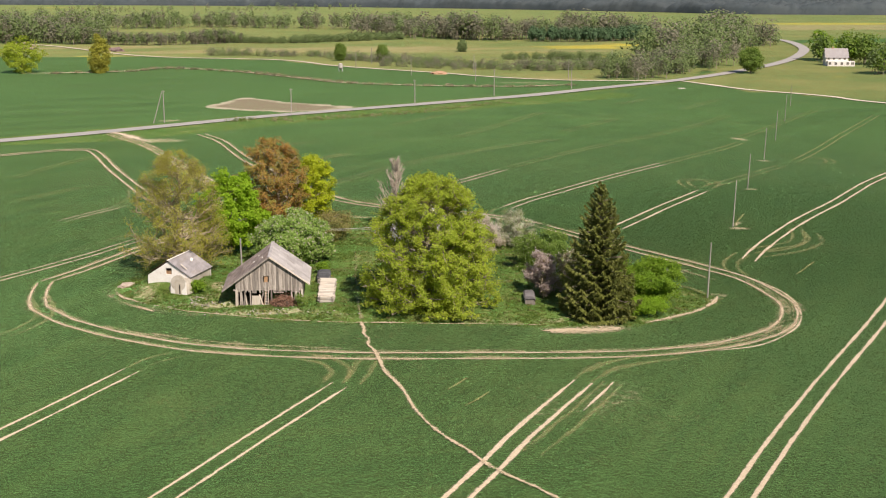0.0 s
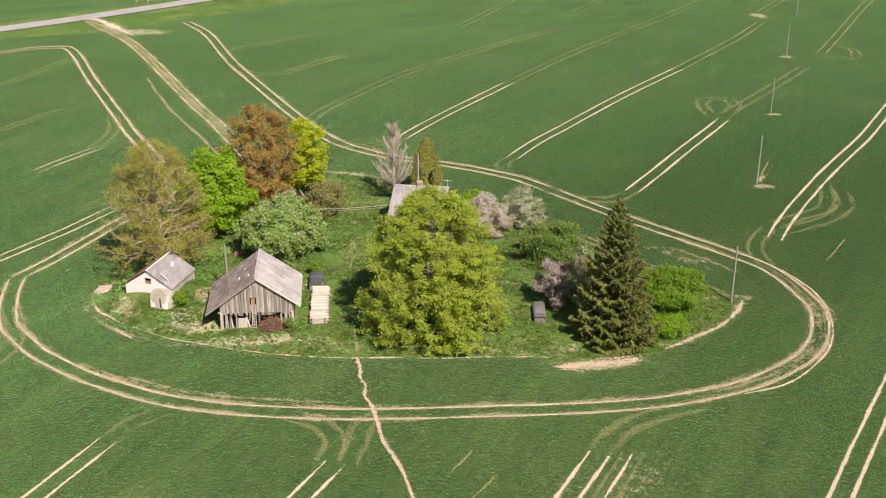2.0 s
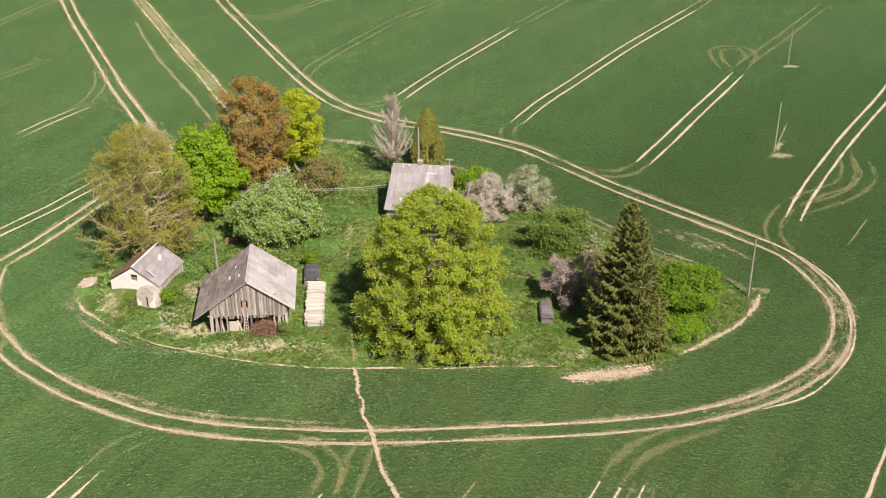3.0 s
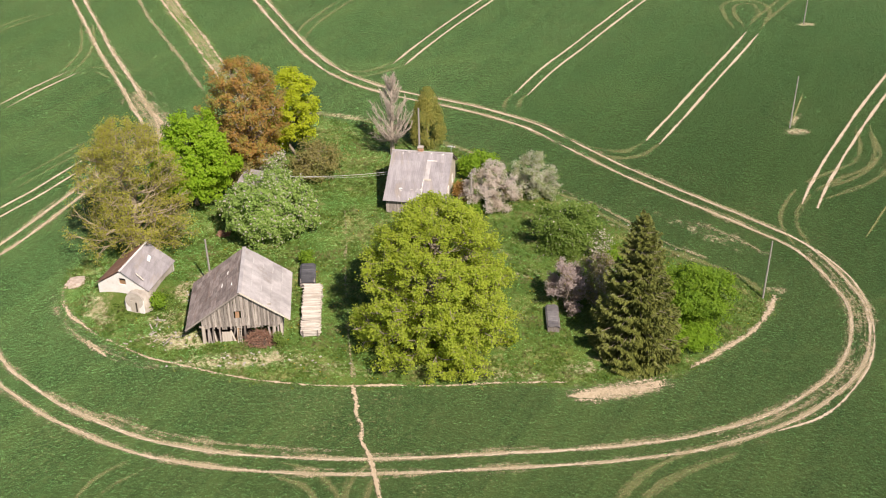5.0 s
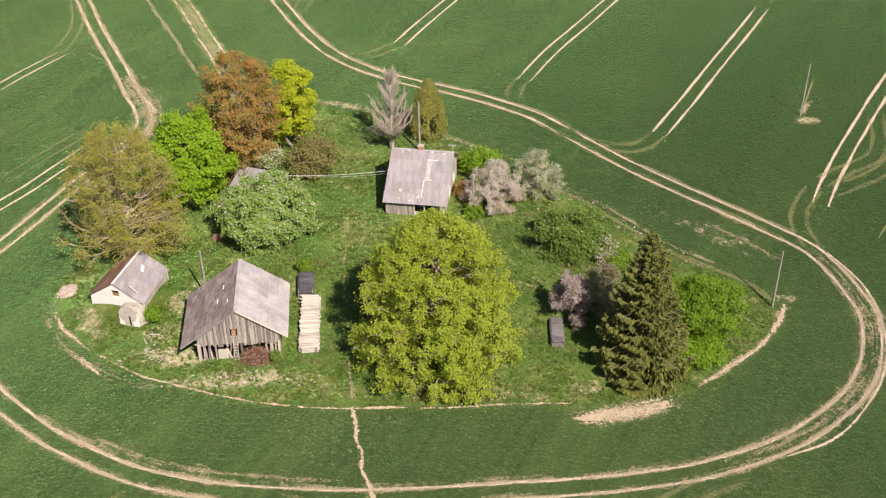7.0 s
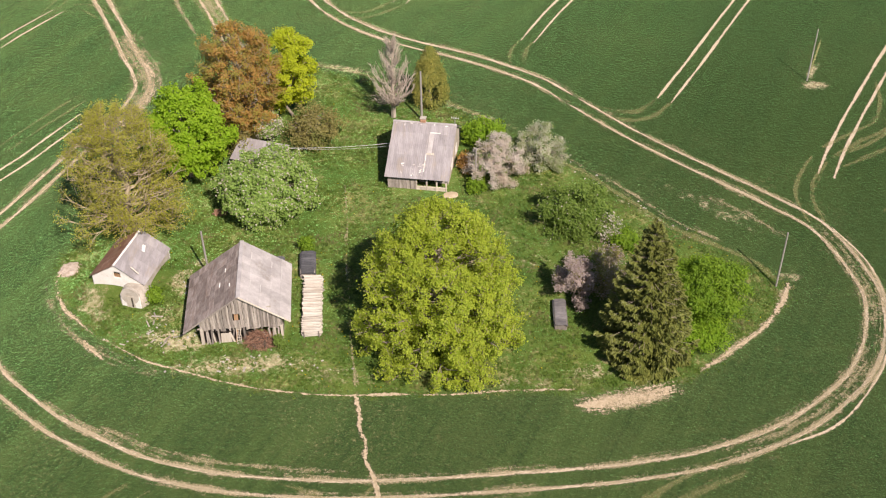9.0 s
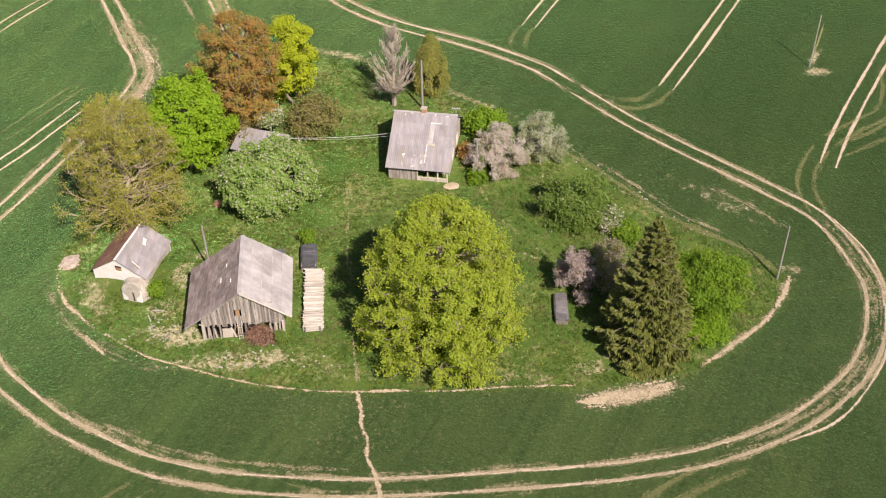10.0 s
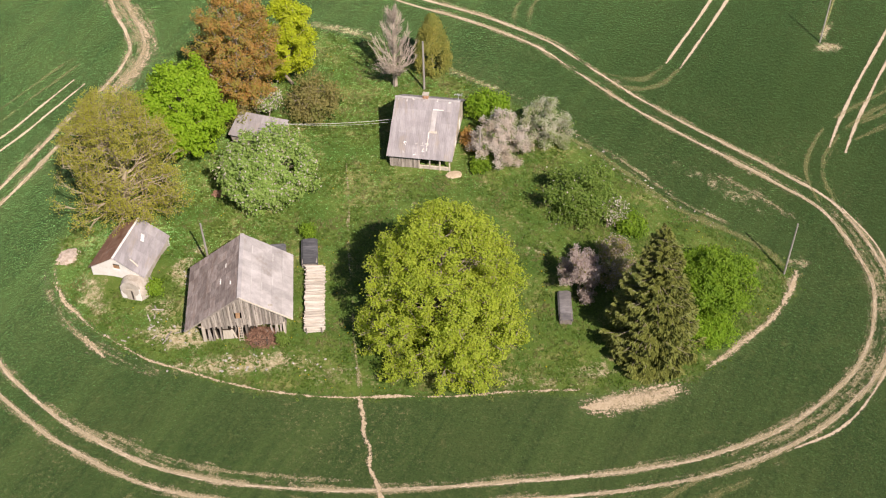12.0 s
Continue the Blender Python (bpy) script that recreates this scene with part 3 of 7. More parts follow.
    for name, spots in (("bloom", ((-200, 745, 22, 12, -8, 0.75), (-120, 765, 60, 14, 4, 0.5), (40, 830, 30, 25, 30, 0.35), (97, 840, 42, 26, 10, 0.95), (130, 870, 30, 26, 20, 0.9), (60, 765, 26, 26, 0, 0.6), (100, 735, 18, 14, 0, 0.6), (-40, 770, 40, 20, 0, 0.4), (420, 1340, 140, 45, 5, 0.9), (-700, 2400, 160, 60, 0, 0.7), (215, 640, 14, 16, 0, 0.45), (186, 588, 9, 10, 0, 0.5), (200, 1090, 40, 50, 0, 0.4))),
                        ("tan", ((-218, 833, 60, 25, 10, 0.5), (-60, 810, 130, 40, 8, 0.5), (70, 790, 50, 30, 20, 0.4), (400, 1230, 220, 70, 5, 0.8), (-150, 780, 60, 20, 0, 0.45), (60, 560, 40, 14, -10, 0.4)))):
        val = np.zeros(len(x))
        for cx, cy, rx, ry, rot, s in spots:
            c, s_ = math.cos(radians(rot)), math.sin(radians(rot))
            u, v = ((x - cx) * c + (y - cy) * s_) / rx, (-(x - cx) * s_ + (y - cy) * c) / ry
            val = np.maximum(val, s * np.exp(-(u * u + v * v)))
        mark(me, name, val)
    mark(me, "bare", np.clip(inside(PATCH, x, y), -9, 12))
    return tagged(part("ground", me, FIELD), "rolling green field of young corn round a grassy farmyard", "ground", kind="structure")


ground()

# ---- roads and tracks ----
track("road", "pale grey asphalt road across the fields", ROAD, ASPHALT, 6.4, 0, 3.0, 1.0, 0.12, False, "road")
track("road_verge_gravel", "worn gravel shoulder of the road", ROAD, GRAVEL, 8.6, 0, 3.0, 0.0, 0.06, False, "gravel")
track("farm_lane", "pale gravel lane joining the road", LANE, GRAVEL, 4.5, 0, 3.0, 0.15, 0.1)
track("farm_lane", "pale gravel lane across far meadows", LANE_FAR, GRAVEL, 5.0, 0, 3.0, 0.1, 0.1)
track("driveway", "sandy driveway with a grassy middle", DRIVE, TRAMP, 1.1, 2.1, 1.0, -0.2, 0.05)
track("driveway_verge", "dry straw-coloured grass along the driveway", DRIVE, STREAK, 6.0, 0, 1.0, -0.25, 0.04)
track("driveway_verge", "straw-coloured line beside the driveway", [(-62, 274), (-52, 248), (-44.5, 231), (-39.5, 219.5), (-35.5, 210)], STREAK, 1.3, 0, 0.8, -0.15, 0.04)
track("driveway_mouth", "worn sandy mouth of the driveway", [(-97, 337.5), (-89, 336), (-80, 324), (-74, 315)], TRACK, 6.0, 0, 1.5, -0.15, 0.06)
FRONT = [(-54.4, 165.5), (-53.2, 158.9), (-50.6, 150.6), (-47.0, 145.2), (-44.3, 141.7), (-40.0, 137.7), (-36.9, 135.2), (-33.8, 133.3), (-30.8, 131.5), (-27.7, 130.1), (-24.7, 129.2), (-21.3, 128.4), (-18.0, 127.9), (-12.9, 127.5), (-8.0, 127.4), (-1.0, 127.8), (5.0, 128.4), (10.1, 128.9), (15.2, 129.6), (21.3, 130.9), (25.1, 132.3), (28.8, 133.9), (32.9, 136.4), (36.7, 139.6), (39.6, 142.7), (41.9, 146.4), (43.6, 151.0), (44.3, 155.1), (43.7, 159.0), (42.7, 162.6), (41.3, 165.8), (39.5, 168.0), (36.7, 170.3), (33.8, 172.7), (30.8, 175.0), (27.8, 177.3), (24.7, 179.9), (21.5, 182.8), (18.4, 186.1), (15.1, 189.9)]
BACK = [(15.1, 189.9), (11.7, 194.0), (8.1, 197.0), (4.8, 199.4), (0.1, 202.4), (-4.2, 204.8), (-8.3, 207.5), (-12.1, 210.7), (-15.8, 214.8), (-19.2, 220.2), (-22.3, 226.6), (-25.7, 234.6), (-29.4, 244.0), (-36.8, 262.8), (-46.5, 286.8), (-56.3, 314.7), (-64.4, 330.0)]
LEFT = [(-54.4, 165.5), (-52.0, 170.1), (-50.4, 173.6), (-48.5, 178.0), (-46.6, 182.4), (-44.4, 186.6), (-42.6, 190.0), (-41.3, 194.0), (-41.0, 198.0), (-42.4, 202.2), (-44.2, 206.0), (-46.4, 211.2), (-49.4, 217.9), (-52.4, 224.5), (-55.9, 232.4), (-60.4, 243.4), (-67.0, 259.0), (-74.9, 277.4), (-81.0, 292.5), (-85.8, 302.6), (-88.8, 305.0), (-95.0, 304.4), (-103.0, 299.5), (-125, 285)]
LBL = "pale wheel tracks pressed into the green crop"
track("ring_track", LBL, FRONT, TRACK, 0.85, 1.95, 0.6, -0.03)
track("ring_track", LBL, BACK, TRACK, 0.95, 1.9, 0.8, 0.0)
track("ring_track", LBL, LEFT, TRACK, 0.95, 1.9, 0.8, 0.02)
track("ring_track", "wide worn bend of pale wheel tracks", [(30, 133), (36.5, 136.6), (42.6, 144.5), (45.2, 152.4), (45.2, 160), (42.5, 166.3)], TRACK, 0.75, 0, 0.6, -0.15)
for pts, w, wear in (([(-32.1, 123.0), (-36.2, 114.1), (-40.0, 106.2), (-47, 92), (-70, 45)], 0.8, 0.05), ([(-10.2, 118.9), (-16.9, 105.0), (-22.2, 93.5), (-45, 45)], 0.8, 0.05), ([(14.3, 120.9), (6.9, 105.9), (1.4, 93.7), (-22, 45)], 0.95, 0.15),
                     ([(86, 206), (56.4, 153.0), (39.6, 122.9), (23.9, 93.5), (0, 48)], 0.85, 0.1), ([(150, 369), (94.3, 267.4), (82.1, 244.0), (71.2, 223.0), (59.4, 203.2), (52.1, 190.6), (47.2, 181.7), (44.2, 175.5)], 0.85, 0.12),
                     ([(27.0, 190.2), (32.6, 200.4), (38.9, 212.4), (45.1, 224.2), (49.4, 232.8)], 0.75, 0.1), ([(10.4, 205.4), (15.2, 215.9), (20.2, 225.1), (26.3, 236.6), (34.3, 251.2), (49.9, 278.0)], 0.72, 0.06),
                     ([(-7.4, 218.7), (-3.6, 228.0), (2.1, 240.4), (13.0, 261.8)], 0.72, 0.06), ([(-65.6, 210.2), (-62.8, 215.0), (-60.1, 219.0), (-57.9, 222.2)], 0.75, 0.06), ([(-64, 166), (-55.3, 178.6), (-52.7, 182.2), (-50.3, 186.3), (-47.2, 191.3)], 0.78, 0.08)):
    track("tramline", LBL, pts, TRACK, w * 0.85, 1.9, 1.0, wear)
for pts, w, wear in (([(49.9, 278.0), (69.9, 316.5), (83.5, 346.3)], 0.75, 0.1), ([(13.0, 261.8), (27.1, 288.3), (43.5, 317.5)], 0.72, 0.0), ([(43.5, 317.5), (65.0, 358.7), (98.3, 428.6)], 0.7, -0.1), ([(87.5, 304.6), (123.0, 384.5), (155.4, 445.5)], 0.75, 0.08),
                     ([(84, 356), (114.7, 418.0), (137.2, 456.5)], 0.7, -0.05), ([(2.0, 314.8), (14.5, 346.4), (33.0, 399.6)], 0.7, 0.0), ([(32.5, 339.0), (54.9, 391.5)], 0.7, -0.05), ([(-14.6, 341.5), (7.7, 389.7)], 0.7, -0.05), ([(-33.0, 275.4), (-21.6, 288.7)], 0.7, -0.02),
                     ([(62.3, 445.4), (76.3, 471.2)], 0.7, 0.0), ([(83.6, 437.5), (107.8, 485.6)], 0.7, -0.1), ([(-82.0, 234.0), (-75.0, 246.4), (-68.6, 252.6)], 0.72, 0.06), ([(-93, 262), (-88.0, 280.3), (-82.7, 293.4)], 0.7, -0.02)):
    track("tramline", "faint pressed wheel marks in the crop", pts, PRESSED, w * 0.75, 1.9, 1.0, wear)
FL = "flattened crop where a tractor turned"
for pts, w in (([(-50.2, 136.8), (-48.7, 140.1), (-48.5, 146.7), (-52.3, 156.0)], 1.2), ([(-9.3, 118.9), (-8.5, 121.9), (-7.9, 125.4), (-6.5, 127.2)], 1.2), ([(-11.1, 118.9), (-10.5, 122.4), (-12.3, 125.6), (-16.0, 127.2)], 1.1), ([(14.3, 121.2), (16.8, 125.1), (19.8, 127.7), (25.8, 130.8)], 1.5),
               ([(45.5, 180.5), (50.4, 184.0), (53.9, 186.6), (55.7, 190.8), (57.0, 197.8)], 1.1), ([(46.2, 178.2), (52.7, 182.3), (57.5, 188.0), (58.6, 194)], 1.0), ([(44.2, 178.8), (41.8, 175.0), (40.6, 171.2), (41.2, 166.8)], 1.1), ([(27.0, 190.2), (24.2, 186.9), (21.3, 186.4), (17.6, 187.4)], 1.2),
               ([(10.2, 205.4), (8.9, 201.9), (8.9, 198.4)], 1.0), ([(-31.9, 122.9), (-30.5, 125.8), (-27.5, 128.2)], 1.1), ([(-7.4, 219.0), (-9.5, 216.8), (-12.7, 214.9), (-16.6, 215.6)], 1.1), ([(-60.0, 219.0), (-58.5, 226.1), (-58.8, 233.7), (-61.5, 244.0)], 1.0), ([(-57.6, 221.8), (-55.6, 222.3), (-53.2, 221.4), (-50.5, 218.4)], 0.9),
               ([(50.1, 234.9), (53.6, 242.9), (53.3, 248.5), (49.3, 248.0), (47.6, 243.1), (47.6, 234.4)], 1.2), ([(53.0, 240.5), (65.0, 261.2), (78.9, 286.2)], 0.9), ([(84.0, 297.8), (93.0, 299.2), (97.0, 312.0), (91.3, 312.9)], 1.2),
               ([(-48.3, 292.7), (-43.4, 278.1), (-37.6, 273.1), (-31.5, 275.5), (-23.0, 288.5)], 1.0), ([(-47.7, 294.3), (-44.4, 299.5), (-30.2, 312.7)], 1.0), ([(-23.9, 231.9), (-22.2, 240.8), (-15.0, 257.3), (-7.7, 271.3), (8.0, 292.6), (29.5, 320.9)], 1.0), ([(17.3, 120.7), (15.4, 116.6), (11.3, 108.5), (7.7, 101.9)], 0.9),
               ([(-56.5, 184.5), (-53.2, 189.4), (-48.7, 195.7)], 0.7)):
    track("turning_track", FL, pts, FAINT, w, 1.9, 0.8, 0.02)
track("tramline", "single worn wheel mark in the crop", [(17.3, 120.8), (15.4, 116.6), (13.4, 112.5)], TRACK, 0.7, 0, 0.6)
for pts in ([(49.2, 168.8), (51.4, 172.2), (53.9, 176.1)], [(47.4, 198.0), (49.0, 202.0), (51.2, 207.5)], [(0.4, 117.5), (1.6, 119.4), (2.4, 121.0)], [(4.6, 117.2), (3.6, 115.4), (2.0, 113.0)]):
    track("tramline", "short pale scrape in the crop", pts, PRESSED, 0.45, 0, 0.5, 0.05)
track("worn_junction", "wide worn bend where wheel tracks meet", [(-43.6, 187), (-40.6, 192), (-39.3, 196), (-40.2, 200.5), (-43.0, 206)], TRAMP, 4.6, 0, 0.5, -0.42, 0.028)
track("worn_junction", "wide worn bend where wheel tracks meet", [(-46.0, 182), (-42.0, 190), (-40.2, 196), (-41.5, 202), (-46.5, 212)], STREAK, 7.5, 0, 0.6, -0.22, 0.026)
track("yard_edge", "thin pale furrow along the yard's edge", [(-31.6, 144.5), (-30.1, 143.6), (-27.0, 142.4), (-22.9, 140.8), (-18.9, 139.6)], TRAMP, 0.6, 0, 0.4, -0.12, 0.05)
track("yard_edge", "thin pale furrow along the yard's edge", [(-18.9, 139.6), (-14.0, 138.8), (-9.6, 138.5)], TRAMP, 0.5, 0, 0.4, -0.16, 0.05)
track("yard_edge", "straw-littered furrow along the yard's edge", [(-9.5, 138.6), (-6.8, 138.7), (-4.2, 138.7)], TRAMP, 0.55, 0, 0.4, 0.0, 0.05)
track("yard_edge", "straw-littered furrow along the yard's edge", [(-4.2, 138.7), (0.1, 138.8), (5.5, 139.4), (12.1, 139.7)], TRAMP, 0.8, 0, 0.4, -0.32, 0.05)
track("yard_edge", "straw-littered furrow along the yard's edge", [(-42.6, 160.8), (-42.3, 156.5), (-41.1, 153.2), (-39.2, 151.0), (-37.0, 148.6), (-33.1, 145.6), (-31.0, 144.2)], TRAMP, 1.3, 0, 0.4, -0.46, 0.05)
track("yard_edge", "pale scraped patch at the yard's edge", [(-37.4, 147.1), (-36.0, 145.5), (-34.7, 144.2)], TRAMP, 0.9, 0, 0.3, 0.12, 0.055)
track("yard_edge", "pale scraped patch at the yard's edge", [(-41.4, 154.0), (-40.2, 151.8), (-38.3, 150.1)], TRAMP, 1.0, 0, 0.3, 0.05, 0.055)
track("yard_edge", "straw-streaked furrows along the yard's edge", [(-43.6, 157.5), (-42.6, 154), (-40.6, 150.6), (-37.6, 147.2), (-33.0, 143.8), (-28.0, 141.4)], STREAK, 3.4, 0, 0.4, -0.44, 0.06)
track("yard_edge", "straw-littered bare strip along the yard's edge", [(23.9, 142.6), (26.0, 144.3), (28.7, 146.7), (31.2, 148.9), (33.3, 151.6), (35.0, 154.6), (35.6, 156.4)], TRAMP, 1.5, 0, 0.4, -0.16, 0.05)
track("yard_edge", "bare straw-covered strip before the spruce", [(11.2, 137.6), (14, 138.0), (17.5, 139.0), (21.8, 140.4)], TRAMP, 3.9, 0, 0.4, -0.12, 0.05)
track("yard_edge", "faint dry furrow along the yard's far edge", [(12.9, 176.1), (16.4, 173.2), (19.9, 169.3), (24.5, 164.7), (29.2, 161.8), (33.0, 159.0), (34.7, 156.6)], FAINT, 1.2, 0, 0.4, 0.05, 0.05)
track("yard_edge", "straw specks along the yard's far edge", [(13.2, 177.2), (17.4, 173.7), (20.9, 170.0), (25.5, 165.4), (30, 162.6)], STREAK, 2.6, 0, 0.4, -0.44, 0.05)
track("yard_edge", "faint dry furrow behind the trees", [(-22, 201.2), (-17, 199.7), (-12, 197.2), (-6, 193.5), (0, 188.8), (5, 184.5)], FAINT, 1.2, 0, 0.4, -0.02, 0.05)
for pts, w, wear in ((FRONT[:18], 2.1, -0.22), (FRONT[17:31], 2.1, -0.24), (FRONT[30:] + BACK[1:6], 2.1, -0.24), (BACK[5:], 2.1, -0.28), (LEFT[:10], 2.1, -0.24), (LEFT[9:], 2.1, -0.26)):
    track("old_wheel_mark", "straw-coloured streaks beside the wheel tracks", pts, STREAK, w, 2.1, 0.8, wear, 0.03)
track("old_wheel_mark", "straw-coloured streaks in the wide bend", FRONT[20:32], STREAK, 8.0, 0, 0.8, -0.50, 0.025)
track("old_wheel_mark", "straw-flecked crop inside the far bend", [(26.9, 171.4), (30.1, 170.0), (32.4, 168.3), (35.6, 165.6), (38.5, 162.0)], STREAK, 3.4, 0, 0.8, -0.46, 0.025)
track("old_wheel_mark", "straw-flecked crop beside the ring track", [(-33.0, 135.2), (-28.0, 132.6), (-22.0, 130.6), (-15.0, 129.7), (-9.5, 129.4)], STREAK, 1.8, 0, 0.6, -0.30, 0.025)
track("old_wheel_mark", "worn path over the yard grass", [(-9.4, 138.6), (-10.1, 144.7), (-11.2, 156), (-11.9, 167.0), (-12.6, 173.2)], STREAK, 1.5, 0, 0.5, -0.62, 0.05)
track("ditch", "dry grassy ditch between two fields", [(-200, 596), (-172, 603), (-153, 614), (-139, 636), (-100, 610), (-68, 571), (-39, 532), (-6, 515), (27, 515), (54, 531)], TRAMP, 7.0, 0, 3.0, -0.1, 0.1)
track("footpath", "trodden footpath through the crop", [(-9.5, 138.7), (-9.0, 136.6), (-8.9, 134.6), (-8.3, 132.8), (-8.1, 130.6), (-7.3, 128.6), (-6.1, 122.9), (-4.2, 118.1), (-2.6, 112.2), (-0.5, 106.8), (2.3, 102.3), (4.6, 98.4), (8.5, 93.8), (15, 84)], TRAMP, 0.75, 0, 0.35, -0.04, 0.045, False)


def crop():
    """Young corn standing in blades round the yard, left out where wheels and feet have flattened it."""
    rng = np.random.default_rng(41)
    n = 1500000
    x, y = rng.uniform(-110, 130, n), rng.uniform(62, 330, n)
    out = np.maximum.reduce([np.abs(x - 3) - 46, y - 196, 108 - y])
    keep = (np.abs(x - 3) < 0.30 * (y + 130)) & (rng.random(n) * 0.8 > np.clip((out + 10) / 120, 0, 1) ** 0.7) & (inside(YARD, x, y) < -0.3)
    x, y = x[keep], y[keep]
    free = np.ones(len(x), bool)
    for pts, half, wide in WORN:
        p = np.array(pts)
        near = (x > p[:, 0].min() - 3) & (x < p[:, 0].max() + 3) & (y > p[:, 1].min() - 3) & (y < p[:, 1].max() + 3)
        if near.any():
            k = np.where(near)[0]
            free[k] &= np.abs(near_line(spline(pts, 4.0), x[k], y[k]) - half) > wide
    x, y = x[free], y[free]
    n = len(x)
    z = land(x, y)
    a = rng.uniform(0, 6.283, n)
    h, w, lean = rng.uniform(0.03, 0.09, n), rng.uniform(0.04, 0.075, n), rng.uniform(0.07, 0.17, n)
    dx, dy = np.cos(a), np.sin(a)
    b = rng.uniform(0, 6.283, n)
    v = np.stack([np.c_[x - dx * w, y - dy * w, z], np.c_[x + dx * w, y + dy * w, z], np.c_[x + np.cos(b) * lean, y + np.sin(b) * lean, z + h]], 1).reshape(-1, 3)
    i = np.arange(n)[:, None] * 3
    me = np_mesh("crop", v, np.c_[i, i + 1, i + 2])
    field_marks(me, v[:, 0], v[:, 1])
    for name, value in (("grass", -9.0), ("meadow", -99.0), ("bare", -99.0)):
        mark(me, name, np.full(3 * n, value))
    mark(me, "dry", np.zeros(3 * n))
    tagged(part("crop", me, CORN), "short blades of young green corn", "crop", kind="stuff")


crop()

# ---- trees and shrubs ----
def unit(rng, n):
    v = rng.normal(size=(n, 3))
    return v / (np.linalg.norm(v, axis=1)[:, None] + 1e-9)


def leaf_quads(rng, c, size, nrm, slim=0.75, along=None):
    """Small leaf-like facets at c, facing roughly nrm."""
    n = len(c)
    a = np.cross(nrm, rng.normal(size=(n, 3))) if along is None else along - nrm * np.sum(along * nrm, axis=1)[:, None]
    a /= np.linalg.norm(a, axis=1)[:, None] + 1e-9
    b = np.cross(nrm, a)
    s = (np.broadcast_to(size, (n,)) * rng.uniform(0.6, 1.35, n))[:, None] * 0.5
    k = nrm * s * 0.35
    v = np.stack([c - a * s, c - b * s * slim + k, c + a * s, c + b * s * slim + k], 1).reshape(-1, 3)
    i = np.arange(n)[:, None] * 4
    return v, np.c_[i, i + 1, i + 2, i + 3]


def tubes(segs, sides=5):
    """Tapered tubes for limbs: rows of x0 y0 z0 x1 y1 z1 r0 r1."""
    s = np.asarray(segs, float)
    a, b, r0, r1 = s[:, 0:3], s[:, 3:6], s[:, 6], s[:, 7]
    d = b - a
    d /= np.linalg.norm(d, axis=1)[:, None] + 1e-9
    ref = np.where(np.abs(d[:, 2:3]) > 0.9, np.array([[1.0, 0, 0]]), np.array([[0, 0, 1.0]]))
    u = np.cross(d, ref)
    u /= np.linalg.norm(u, axis=1)[:, None] + 1e-9
    w = np.cross(d, u)
    vs = []
    for k in range(sides):
        t = 2 * math.pi * k / sides
        o = u * math.cos(t) + w * math.sin(t)
        vs += [a + o * r0[:, None], b + o * r1[:, None]]
    v = np.stack(vs, 1).reshape(-1, 3)
    base = np.arange(len(s))[:, None] * 2 * sides
    f = []
    for k in range(sides):
        j = (k + 1) % sides
        f.append(np.c_[base + 2 * k, base + 2 * j, base + 2 * j + 1, base + 2 * k + 1])
    return v, np.vstack(f)


def bend(rng, a, b, r0, r1, n=4, sag=0.1):
    """A limb from a to b in n crooked pieces."""
    a, b = np.array(a, float), np.array(b, float)
    ln = np.linalg.norm(b - a)
    pts = [a]
    for i in range(1, n):
        u = i / n
        pts.append(a + (b - a) * u + rng.normal(size=3) * ln * 0.05 + np.array([0, 0, sag * ln * math.sin(math.pi * u)]))
    pts.append(b)
    return [(*pts[i], *pts[i + 1], r0 + (r1 - r0) * i / n, r0 + (r1 - r0) * (i + 1) / n) for i in range(n)], pts


def lobed(d, seed, amp):
    return np.array([1 + amp * 2 * noise.noise(Vector(q) * 1.9 + Vector((seed, 0, 0))) for q in d])


